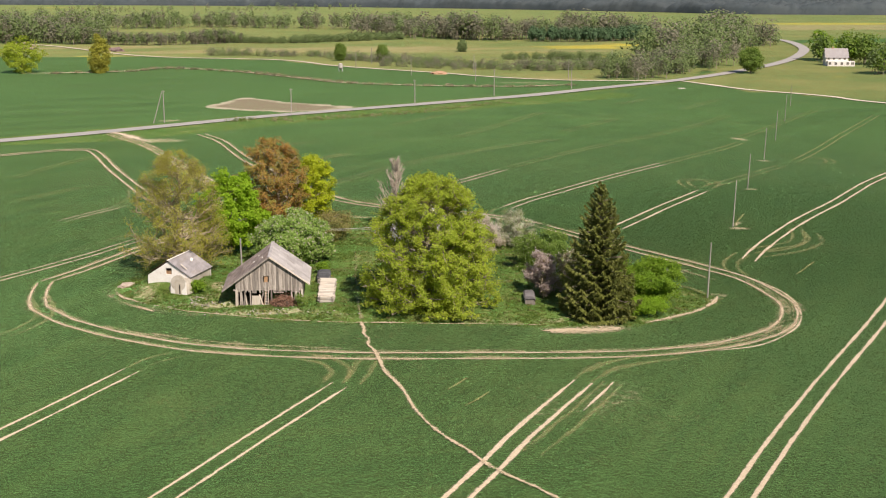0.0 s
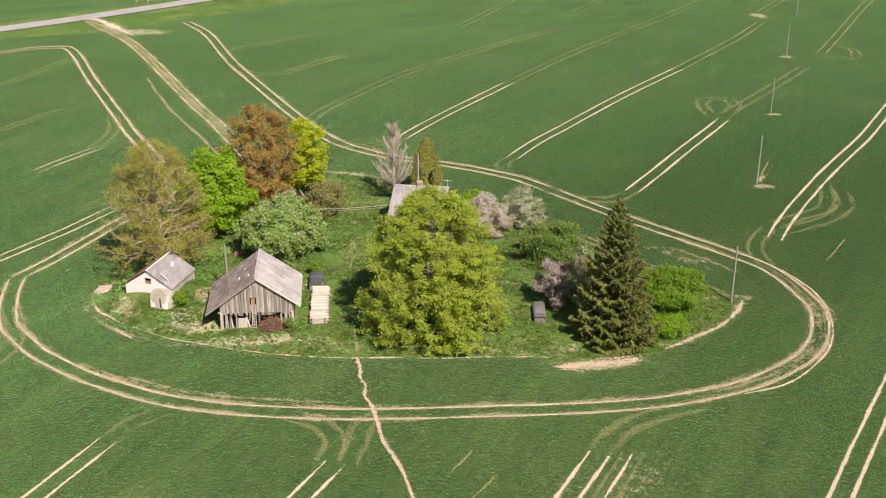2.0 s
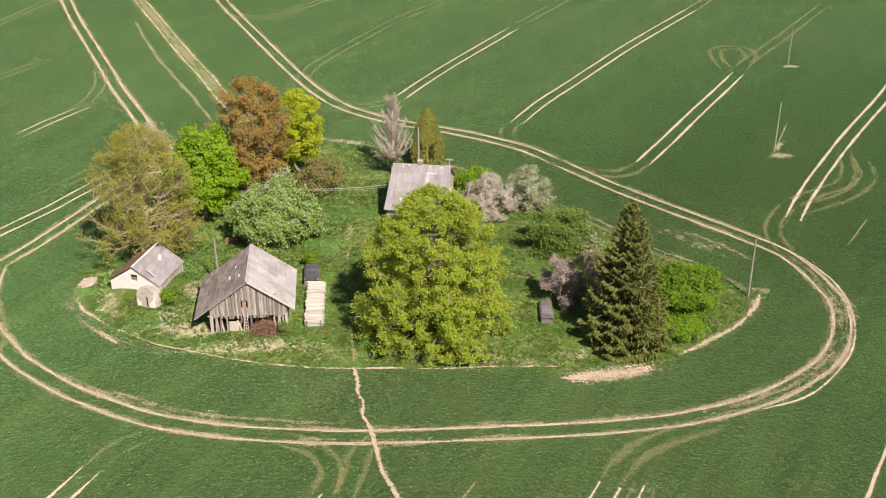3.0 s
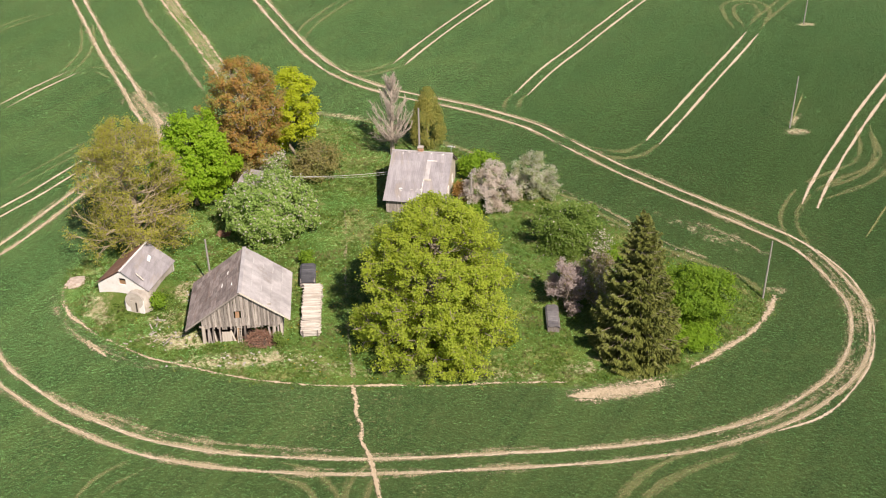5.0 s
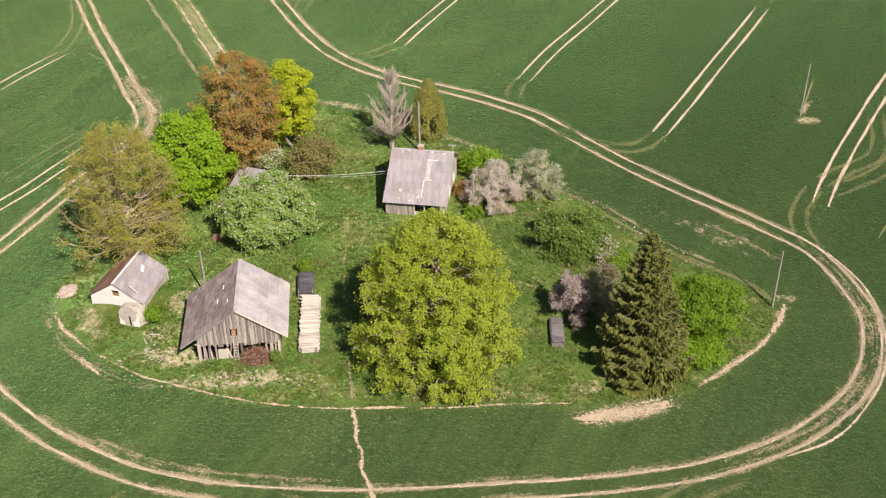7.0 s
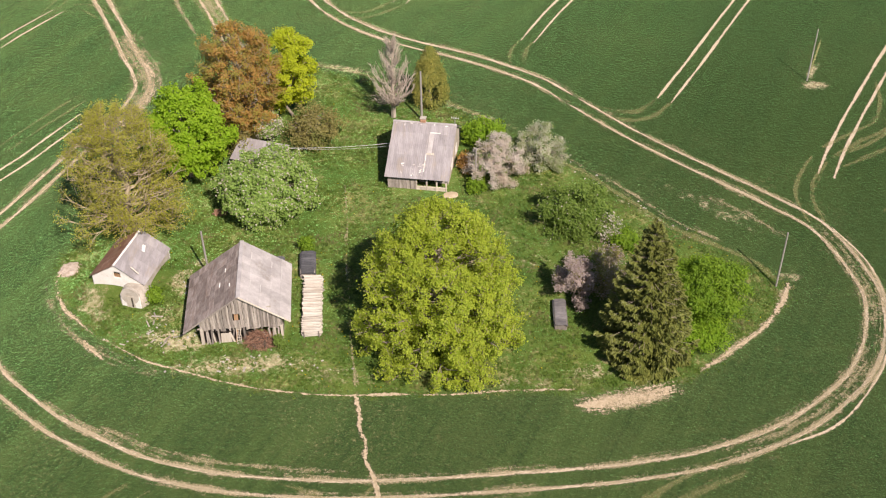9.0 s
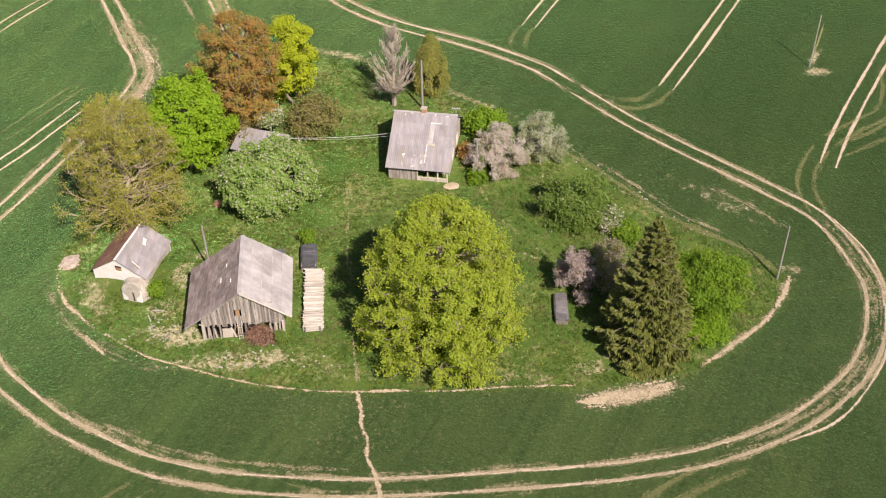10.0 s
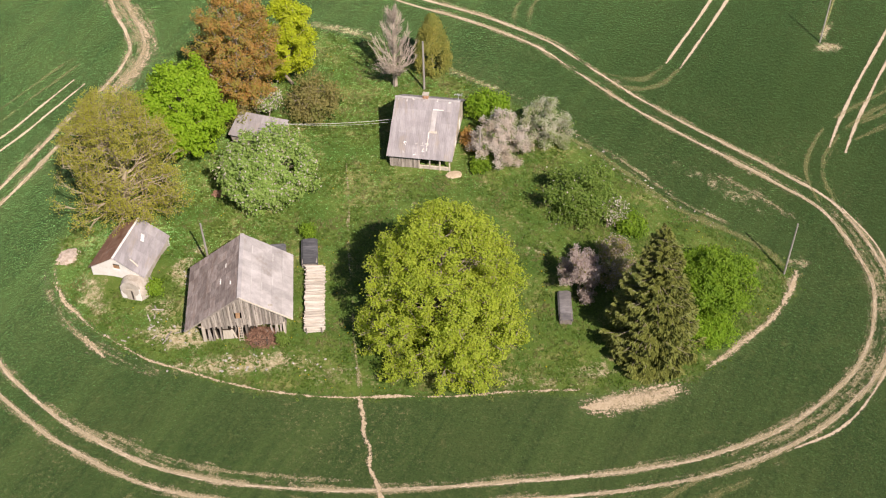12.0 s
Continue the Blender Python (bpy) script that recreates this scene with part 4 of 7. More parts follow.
def broadleaf(name, label, category, x, y, zc, rx, rz, leaf, bark, seed, clumps=130, per=110, size=0.34, spread_=0.75, trunk=0.3, fork=0.3, limbs=26, twigs=0, core=0.5, amp=0.22, ry=None, droop=0.0, stems=1, group="", taper=0.0, blossom=None, extra=None):
    """A broad-leaved tree: forked trunk, crooked limbs, a lobed crown of leaf clumps with gaps."""
    rng = np.random.default_rng(seed)
    g = gz(x, y)
    c = np.array([0, 0, zc - g])
    r = np.maximum(np.array([rx, ry or rx, rz]) - spread_ * 0.85, 0.3)
    ob = thing(name, label, category, pose(x, y, g), group)
    d = unit(rng, clumps)
    rad = core + (1 - core) * rng.random(clumps) ** 0.6
    prof = 1 - taper * np.clip(d[:, 2], 0, 1)
    cen = c + d * r * (rad * lobed(d, seed, amp))[:, None] * np.c_[prof, prof, np.ones(clumps)]
    cen[:, 2] = np.maximum(cen[:, 2], 0.25)
    segs = []
    ftop = np.array([0, 0, max(0.4, c[2] - rz + 2 * rz * fork)])
    for k in range(stems):
        off = rng.normal(size=3) * (0.0 if stems == 1 else 0.5)
        off[2] = 0
        s, pts = bend(rng, off * 0.15 + np.array([0, 0, -0.2]), ftop + off * 2, trunk, trunk * 0.72, 4, 0)
        segs += s
        s, pts = bend(rng, ftop + off * 2, c + np.array([rng.normal() * 0.3, rng.normal() * 0.3, rz * 0.75]), trunk * 0.72, trunk * 0.12, 5, 0)
        segs += s
    axis_lo, axis_hi = ftop, c + np.array([0, 0, rz * 0.55])
    order = rng.permutation(clumps)[:limbs]
    if name == "small_bush":
        order, twigs = order[:0], 0
    ends = []
    for k in order:
        u = np.clip((cen[k, 2] - ftop[2]) / (axis_hi[2] - ftop[2] + 0.01) - 0.25, 0, 1)
        st = axis_lo + (axis_hi - axis_lo) * u
        s, pts = bend(rng, st, cen[k], trunk * (0.42 - 0.22 * u), trunk * 0.06, 4, 0.06)
        segs += s
        ends += pts[1:]
    ends = np.array(ends)
    if twigs:
        for k in range(twigs):
            p = ends[rng.integers(len(ends))]
            q = p + unit(rng, 1)[0] * rng.uniform(0.5, 1.6) + np.array([0, 0, 0.35])
            rel = (q - c) / r
            if np.dot(rel, rel) > 1.15 or q[2] < 0.3:
                continue
            segs.append((*p, *q, 0.035, 0.012))
    v, f = tubes(segs)
    part("trunk", np_mesh("trunk", v, f, True), bark, ob)
    idx = np.repeat(np.arange(clumps), per)
    pos = cen[idx] + np.clip(rng.normal(size=(len(idx), 3)), -1.7, 1.7) * spread_ * np.array([1, 1, 0.72])
    pos[:, 2] -= droop * rng.random(len(idx)) ** 2
    keep = pos[:, 2] > 0.05
    pos, idx = pos[keep], idx[keep]
    out = (pos - c) / r
    out /= np.linalg.norm(out, axis=1)[:, None] + 1e-9
    nrm = out * 0.5 + unit(rng, len(pos)) * 0.75 + np.array([0.08, -0.16, 0.5])
    nrm /= np.linalg.norm(nrm, axis=1)[:, None] + 1e-9
    if blossom:
        lab, mat, share = blossom
        fl = rng.random(len(pos)) < share
        v, f = leaf_quads(rng, pos[fl] + out[fl] * 0.12, size * 0.8, nrm[fl], 0.9)
        part("blossom", np_mesh("blossom", v, f), mat, ob, lab)
        pos, nrm = pos[~fl], nrm[~fl]
    v, f = leaf_quads(rng, pos, size, nrm)
    part("crown", np_mesh("crown", v, f), leaf, ob)
    return ob


def branching_tree(name, label, category, x, y, low, top, R, shape, leaf, bark, seed, limbs=30, subs=8, twigs=6, per=26, size=0.16, puff=0.3, rise=0.6, trunk=0.4, fork=2.0, squash=1.0, second=None, stems=1, group="", thick=1.0, turn=0.35):
    """A tree grown from its trunk: limbs to a crown outline, side branches, twigs, and leaves round the twigs."""
    rng = np.random.default_rng(seed)
    g = gz(x, y)
    low, top = low - g, top - g
    ob = thing(name, label, category, pose(x, y, g), group)
    hs, fs = np.array([q[0] for q in shape]), np.array([q[1] for q in shape])
    edge = lambda z: R * np.interp((z - low) / (top - low), hs, fs)
    tall = top - 0.12 * (top - low)
    segs, tips = [], []
    spine = []
    for k in range(stems):
        foot = np.zeros(3)
        lean = rng.normal(size=3) * np.array([0.25, 0.25, 0]) * (1 if stems == 1 else 4)
        s, pts = bend(rng, foot + np.array([0, 0, -0.2]), lean + np.array([0, 0, tall]), trunk, trunk * 0.12, 5, 0)
        segs += s
        spine.append(np.array(pts))
    level = rng.permutation(limbs) / limbs
    for k in range(limbs):
        sp = spine[k % stems]
        az = 2.399963 * k + rng.normal() * 0.3
        z = low + (top - low) * (0.04 + 0.93 * level[k])
        rr = edge(z) * rng.uniform(0.78, 1.0) * (1 + 0.06 * math.sin(az * 3 + seed) + 0.06 * math.sin(az * 5 + z))
        tip = np.array([math.cos(az) * rr, math.sin(az) * rr * squash, z])
        z0 = float(np.clip(z - rise * rr, min(fork, top * 0.5), tall))
        st = np.array([np.interp(z0, sp[:, 2], sp[:, j]) for j in range(3)])
        thin = trunk * (0.09 + 0.22 * (1 - z0 / top)) * thick
        s, pts = bend(rng, st, tip, thin, 0.03 * thick, 5, -0.06)
        segs += s
        pts = np.array(pts)
        for j in range(subs):
            u = 0.3 + 0.7 * (j + rng.random()) / subs
            i = min(4, int(u * 5))
            p = pts[i] + (pts[i + 1] - pts[i]) * (u * 5 - i)
            d = (tip - st) / (np.linalg.norm(tip - st) + 1e-9) + rng.normal(size=3) * 0.62 + np.array([0, 0, turn])
            q = p + d / np.linalg.norm(d) * R * rng.uniform(0.14, 0.34)
            lim = edge(q[2]) * 1.02 + 0.1
            h = math.hypot(q[0], q[1] / squash)
            if h > lim or q[2] > top or q[2] < 0.3:
                q[:2] *= min(1.0, lim / (h + 1e-9))
                q[2] = min(max(q[2], 0.3), top)
            s, mid = bend(rng, p, q, thin * 0.30 + 0.012, 0.014 * thick, 2, 0.02)
            segs += s
            for w in range(twigs):
                a = mid[1] + (q - mid[1]) * rng.random() if w else q
                e = (q - p) / (np.linalg.norm(q - p) + 1e-9) + rng.normal(size=3) * 0.8 + np.array([0, 0, 0.25])
                b = a + e / np.linalg.norm(e) * rng.uniform(0.35, 0.85) * (0.5 + 0.07 * R)
                b[2] = max(b[2], 0.2)
                segs.append((*a, *b, 0.016 * thick, 0.008))
                tips.append((a, b))
    v, f = tubes(segs, 4)
    part("trunk", np_mesh("trunk", v, f, True), bark, ob)
    a, b = np.array([t[0] for t in tips]), np.array([t[1] for t in tips])
    idx = np.repeat(np.arange(len(tips)), per)
    u = rng.uniform(0.25, 1.1, len(idx))[:, None]
    pos = a[idx] + (b - a)[idx] * u + np.clip(rng.normal(size=(len(idx), 3)), -1.8, 1.8) * puff * np.array([1, 1, 0.7])
    pos[:, 2] = np.maximum(pos[:, 2], 0.06)
    c = np.array([0, 0, low + 0.42 * (top - low)])
    out = (pos - c) / np.array([R, R, (top - low) * 0.5])
    out /= np.linalg.norm(out, axis=1)[:, None] + 1e-9
    lean = unit(rng, len(tips))[idx]
    nrm = out * 0.4 + unit(rng, len(pos)) * 0.6 + lean * 0.45 + np.array([0.08, -0.16, 0.55])
    nrm /= np.linalg.norm(nrm, axis=1)[:, None] + 1e-9
    if second:
        lab, part_name, mat, share = second
        fl = (rng.random(len(tips)) < share)[idx]
        v, f = leaf_quads(rng, pos[fl], size, nrm[fl], 0.9)
        part(part_name, np_mesh(part_name, v, f), mat, ob, lab)
        pos, nrm = pos[~fl], nrm[~fl]
    v, f = leaf_quads(rng, pos, size, nrm)
    part("crown", np_mesh("crown", v, f), leaf, ob)
    return ob


def spruce(x, y, height, radius, seed):
    """An old spruce in tiers: each bough a drooping spray with an upturned tip, dark gaps between."""
    rng = np.random.default_rng(seed)
    g = gz(x, y)
    ob = thing("spruce", "tall dark olive spruce with drooping dense boughs", "tree", pose(x, y, g))
    v, f = tubes([(0, 0, -0.2, 0, 0, height * 0.5, 0.36, 0.2), (0, 0, height * 0.5, 0, 0, height * 0.97, 0.2, 0.03)], 8)
    part("trunk", np_mesh("trunk", v, f, True), BARK, ob)
    segs, pos, nrm, size, axis = [], [], [], [], []
    z = 0.5
    while z < height * 0.99:
        u = z / height
        R = radius * (1 - u) ** 0.74 * (0.9 + 0.1 * min(1, u * 7))
        nb = int(7 + 7 * (1 - u))
        ph = rng.random() * 6.28
        for k in range(nb):
            a = ph + 6.283 * k / nb + rng.normal() * 0.16
            ln = max(0.35, R * rng.uniform(0.72, 1.10))
            z1 = z + rng.normal() * 0.16
            d = np.array([math.cos(a), math.sin(a), 0])
            side = np.array([-d[1], d[0], 0])
            rise = (0.55 * u - 0.16) * ln
            tip = d * ln + np.array([0, 0, z1 + rise])
            segs.append((0, 0, z1, *tip, 0.05 * (1 - u) + 0.015, 0.012))
            n = int(40 + 190 * (ln / radius))
            w = rng.random(n) ** 0.55
            p = np.array([0, 0, z1]) + (tip - np.array([0, 0, z1])) * w[:, None]
            p[:, 2] += -0.30 * ln * w * (1 - w) * 2.0 + 0.14 * ln * w ** 4
            wide = 0.26 * ln * np.sqrt(np.clip(1.03 - w, 0, 1)) * (0.4 + w)
            off = rng.uniform(-1, 1, n)
            p += side * (off * wide)[:, None]
            p[:, 2] -= np.abs(off) * 0.22 * ln * 0.4 + rng.random(n) ** 2 * 0.34 * (1 - 0.6 * u)
            pos.append(p)
            nn = d * 0.35 + np.array([0, 0, 1.0]) + rng.normal(size=(n, 3)) * 0.34
            nrm.append(nn / np.linalg.norm(nn, axis=1)[:, None])
            size.append(np.full(n, 0.50 - 0.2 * u))
            axis.append(d + side * (off * 0.9 + rng.normal(size=n) * 0.3)[:, None] + np.array([0, 0, -0.25 + 0.5 * u]))
        z += 0.38 + 0.34 * (1 - u)
    pos, nrm, size = np.vstack(pos), np.vstack(nrm), np.concatenate(size)
    pos[:, 2] = np.maximum(pos[:, 2], 0.08)
    v, f = leaf_quads(rng, pos, size, nrm, 0.42, np.vstack(axis))
    part("crown", np_mesh("crown", v, f), L_SPRUCE, ob)
    v, f = tubes(segs, 4)
    part("bough_wood", np_mesh("bough_wood", v, f), BARK, ob)
    return ob


def bare_tree(x, y, z1, radius, seed):
    """A leafless tree: a short clear trunk, then a fan of long upswept limbs with fine twigs."""
    rng = np.random.default_rng(seed)
    g = gz(x, y)
    ob = thing("bare_tree", "leafless grey tree with upswept fine branches", "tree", pose(x, y, g))
    h = z1 - g
    segs = [(0, 0, -0.2, 0, 0, h * 0.4, 0.30, 0.17), (0, 0, h * 0.4, 0.1, 0.05, h * 0.93, 0.17, 0.03)]
    level = rng.permutation(74) / 74
    for k in range(74):
        u = level[k]
        a = 2.399963 * k + rng.normal() * 0.25
        z = 2.2 + (h - 2.2) * (0.10 + 0.90 * u)
        R = radius * np.interp(u, (0, 0.22, 0.55, 1.0), (0.72, 1.0, 0.74, 0.12)) * rng.uniform(0.7, 1.05)
        tip = np.array([math.cos(a) * R, math.sin(a) * R, z])
        st = np.array([0, 0, max(1.9, z - 0.5 - 1.35 * R)])
        s, pts = bend(rng, st, tip, 0.085 - 0.04 * u, 0.022, 4, -0.10)
        segs += s
        for i in range(1, 5):
            for j in range(6):
                q = pts[i - 1] + (pts[i] - pts[i - 1]) * rng.random()
                d = (tip - st) / np.linalg.norm(tip - st) + rng.normal(size=3) * 0.30 + np.array([0, 0, 0.3])
                e = q + d / np.linalg.norm(d) * rng.uniform(0.35, 1.05)
                if e[2] < h + 0.2:
                    segs.append((*q, *e, 0.02, 0.008))
                    e2 = q + (e - q) * 0.55 + rng.normal(size=3) * 0.22 + np.array([0, 0, 0.2])
                    segs.append((*(q + (e - q) * 0.4), *e2, 0.012, 0.007))
    v, f = tubes(segs, 4)
    part("trunk", np_mesh("trunk", v, f), BARK_PALE, ob)
    return ob


def column_tree(x, y, top, radius, seed):
    """A pointed oval of scaly upright sprays."""
    rng = np.random.default_rng(seed)
    g = gz(x, y)
    h = top - g
    ob = thing("cypress", "yellowish olive conical evergreen beside a bare tree", "tree", pose(x, y, g))
    s, _ = bend(rng, (0, 0, -0.2), (0, 0, h * 0.9), 0.14, 0.02, 4, 0)
    v, f = tubes(s, 6)
    part("trunk", np_mesh("trunk", v, f, True), BARK, ob)
    m = 330
    u = rng.random(m) ** 0.9
    a = rng.random(m) * 6.283
    R = radius * np.interp(u, (0, 0.1, 0.3, 0.6, 0.85, 1.0), (0.72, 0.92, 1.0, 0.78, 0.38, 0.08)) * (0.55 + 0.45 * rng.random(m) ** 0.4)
    cen = np.c_[np.cos(a) * R, np.sin(a) * R, 0.2 + u * h * 0.93]
    idx = np.repeat(np.arange(m), 34)
    pos = cen[idx] + rng.normal(size=(len(idx), 3)) * np.array([0.17, 0.17, 0.34])
    pos[:, 2] = np.clip(pos[:, 2], 0.06, h)
    nrm = np.c_[np.cos(a[idx]), np.sin(a[idx]), np.full(len(idx), 0.6)] * 0.8 + rng.normal(size=(len(idx), 3)) * 0.5
    nrm /= np.linalg.norm(nrm, axis=1)[:, None]
    along = np.tile([0, 0, 1.0], (len(idx), 1)) + rng.normal(size=(len(idx), 3)) * 0.3
    v, f = leaf_quads(rng, pos, 0.26, nrm, 0.45, along)
    part("crown", np_mesh("crown", v, f), L_CYPRESS, ob)
    return ob


SPREADING = ((0, 0.80), (0.10, 1.0), (0.28, 0.97), (0.5, 0.80), (0.75, 0.60), (0.92, 0.36), (1.0, 0.10))
OVAL = ((0, 0.50), (0.18, 0.86), (0.40, 1.0), (0.66, 0.94), (0.86, 0.66), (1.0, 0.22))
DOME = ((0, 0.90), (0.15, 1.0), (0.40, 0.98), (0.66, 0.84), (0.86, 0.58), (1.0, 0.24))
branching_tree("oak", "large oak just coming into olive-yellow leaf", "tree", -35.9, 165.4, 1.2, 16.0, 7.4, SPREADING, L_OAK, BARK_TAN, 11, 80, 9, 6, 8, 0.165, 0.25, 0.5, 0.5, 1.8, thick=1.0)
broadleaf("maple", "round maple in full bright green leaf", "tree", -30.7, 175.6, 6.4, 4.9, 5.5, L_MAPLE, BARK, 12, 300, 84, 0.33, 0.36, 0.3, 0.2, 20, 0, 0.6, 0.2)
branching_tree("copper_maple", "maple with copper-brown young leaves", "tree", -25.5, 183.2, 2.4, 15.4, 5.3, OVAL, L_OLIVE, BARK_GREY, 13, 74, 8, 5, 14, 0.20, 0.24, 0.9, 0.34, 2.6, thick=1.1, second=("copper-orange young leaves", "young_leaves", L_ORANGE, 0.6))
branching_tree("yellow_maple", "slender maple with yellow-green flowers", "tree", -19.8, 187.8, 2.8, 12.2, 3.4, OVAL, L_YELLOW, BARK_GREY, 14, 44, 7, 5, 16, 0.24, 0.24, 0.8, 0.24, 2.6)
broadleaf("bird_cherry", "broad silvery green bird cherry with fading blossom", "shrub", -20.8, 167.6, 3.8, 5.6, 3.9, L_CHERRY, BARK, 15, 330, 84, 0.28, 0.34, 0.2, 0.1, 30, 0, 0.6, 0.16, stems=3, blossom=("pale green-white blossom spikes", L_BLOSSOM, 0.10))
branching_tree("lime_tree", "huge lime tree in yellow-green young leaf", "tree", -1.4, 145.9, -0.4, 15.5, 7.85, DOME, L_LINDEN, BARK_GREY, 16, 130, 9, 5, 22, 0.205, 0.22, 0.5, 0.55, 1.4, 1.0, thick=1.0)
spruce(18.7, 145.2, 16.4, 5.3, 17)
bare_tree(-7.2, 186.2, 12.6, 3.25, 18)
column_tree(-2.6, 189.2, 9.4, 2.3, 19)
branching_tree("apple_tree", "old apple tree covered in white blossom", "tree", 5.0, 173.4, 1.4, 6.0, 3.2, DOME, L_SHRUB, BARK_PALE, 20, 34, 7, 6, 20, 0.135, 0.2, 0.5, 0.17, 1.0, second=("dense white blossom", "blossom", L_BLOSSOM, 0.86))
branching_tree("apple_tree", "thin apple tree with greenish white blossom", "tree", 10.3, 175.8, 1.2, 6.1, 2.9, DOME, L_SHRUB, BARK_PALE, 21, 26, 7, 6, 13, 0.125, 0.2, 0.6, 0.14, 0.9, second=("sparse greenish-white blossom", "blossom", L_CREAM, 0.66), thick=1.2)
broadleaf("shrub", "green shrub thicket in the yard", "shrub", 13.2, 164.2, 2.7, 3.8, 3.2, L_SHRUB, BARK, 22, 100, 150, 0.23, 0.46, 0.1, 0.1, 16, 0, 0.5, 0.3, stems=3, blossom=("scattered white blossom", L_BLOSSOM, 0.02))
broadleaf("shrub", "low shrub with clusters of white blossom", "shrub", 16.8, 163.0, 1.7, 1.6, 1.5, L_SHRUB, BARK, 23, 26, 70, 0.24, 0.36, 0.08, 0.1, 10, 0, 0.5, 0.2, stems=2, blossom=("clusters of white blossom", L_BLOSSOM, 0.5))
broadleaf("shrub", "low bright green shrub behind the spruce", "shrub", 18.6, 161.6, 0.9, 1.9, 1.3, L_LILAC, BARK, 46, 26, 90, 0.22, 0.36, 0.06, 0.1, 8, 0, 0.5, 0.2, stems=2)
branching_tree("plum_tree", "plum tree with fading pinkish blossom", "tree", 12.2, 152.2, 0.8, 5.4, 1.9, DOME, L_BROWN, BARK, 24, 24, 7, 6, 16, 0.14, 0.18, 0.6, 0.13, 0.8, second=("fading pinkish-white blossom", "blossom", L_PINK, 0.9), squash=1.25)
branching_tree("shrub", "twiggy grey-brown shrub with a few pale blossoms", "shrub", 15.9, 154.4, 0.2, 4.8, 2.3, DOME, L_BROWN, BARK_GREY, 37, 30, 7, 6, 4, 0.16, 0.2, 0.7, 0.1, 0.5, second=("few pale blossoms", "blossom", L_PINK, 0.3), stems=3)
broadleaf("lilac", "dense bright green lilac bushes", "shrub", 26.0, 151.6, 2.0, 3.8, 3.1, L_LILAC, BARK, 25, 240, 90, 0.22, 0.36, 0.1, 0.1, 16, 0, 0.5, 0.28, ry=4.6, stems=4)
broadleaf("shrub", "low bright green shoots beside the spruce", "shrub", 24.3, 147.0, 0.1, 3.2, 1.0, L_SHOOTS, BARK, 26, 60, 130, 0.19, 0.4, 0.05, 0.1, 6, 0, 0.5, 0.2, stems=2)
broadleaf("shrub", "green shrub with coppery shoots behind the house", "shrub", 4.0, 179.6, 3.2, 2.7, 2.0, L_SHOOTS, BARK, 27, 60, 75, 0.28, 0.42, 0.08, 0.1, 12, 40, 0.5, 0.2, stems=2)
broadleaf("shrub", "rust-brown bush against the house wall", "shrub", 1.5, 174.6, 2.2, 0.9, 1.2, L_ORANGE, BARK, 28, 22, 60, 0.2, 0.3, 0.05, 0.1, 10, 60, 0.5, 0.2, ry=1.8, stems=2)
broadleaf("shrub", "low green bush under the apple tree", "shrub", 2.7, 170.6, 1.7, 1.3, 0.8, L_LILAC, BARK, 29, 24, 70, 0.24, 0.3, 0.05, 0.1, 6, 0, 0.5, 0.2)
broadleaf("shrub", "brown budding thicket under the maples", "shrub", -16.9, 181.4, 3.0, 3.7, 2.2, L_BROWN, BARK, 30, 90, 62, 0.24, 0.5, 0.08, 0.1, 26, 220, 0.4, 0.2, stems=3)
broadleaf("shrub", "brown-green undergrowth below the copper maple", "shrub", -25.5, 180.8, 2.6, 3.2, 2.0, L_BROWN, BARK, 31, 60, 62, 0.24, 0.5, 0.08, 0.1, 18, 120, 0.4, 0.2, stems=2)
broadleaf("shrub", "small shrub with white blossom beside the shed", "shrub", -22.0, 181.4, 3.5, 1.8, 1.7, L_CHERRY, BARK, 32, 36, 62, 0.26, 0.34, 0.07, 0.1, 12, 30, 0.5, 0.2, blossom=("white blossom", L_BLOSSOM, 0.45))
broadleaf("small_bush", "small bright green bush beside the felt pile", "bush", -15.9, 160.3, 1.25, 0.95, 1.15, L_LILAC, BARK, 33, 26, 70, 0.2, 0.24, 0.05, 0.1, 6, 0, 0.5, 0.15)
broadleaf("small_bush", "small green bush beside the cellar porch", "bush", -31.2, 152.9, 0.95, 1.1, 0.7, L_LILAC, BARK, 34, 22, 60, 0.22, 0.26, 0.05, 0.1, 6, 0, 0.5, 0.15)
broadleaf("small_bush", "thin yellow-green bush before the barn", "bush", -17.2, 145.3, 0.9, 0.75, 0.95, L_SHRUB, BARK, 35, 16, 40, 0.18, 0.24, 0.04, 0.1, 8, 40, 0.4, 0.15)
broadleaf("small_bush", "low brownish bush at the lime tree's back", "bush", -6.6, 158.2, 1.0, 1.3, 1.0, L_BROWN, BARK, 36, 18, 60, 0.2, 0.3, 0.05, 0.1, 8, 40, 0.4, 0.15)


# ---- buildings ----
def plane_matrix(o, ux, uy):
    """Axes in a slope: o is its corner, ux along the eave, uy up the slope."""
    ux, uy = Vector(ux).normalized(), Vector(uy).normalized()
    n = ux.cross(uy)
    m = Matrix((ux, uy, n)).transposed().to_4x4()
    m.translation = Vector(o)
    return m


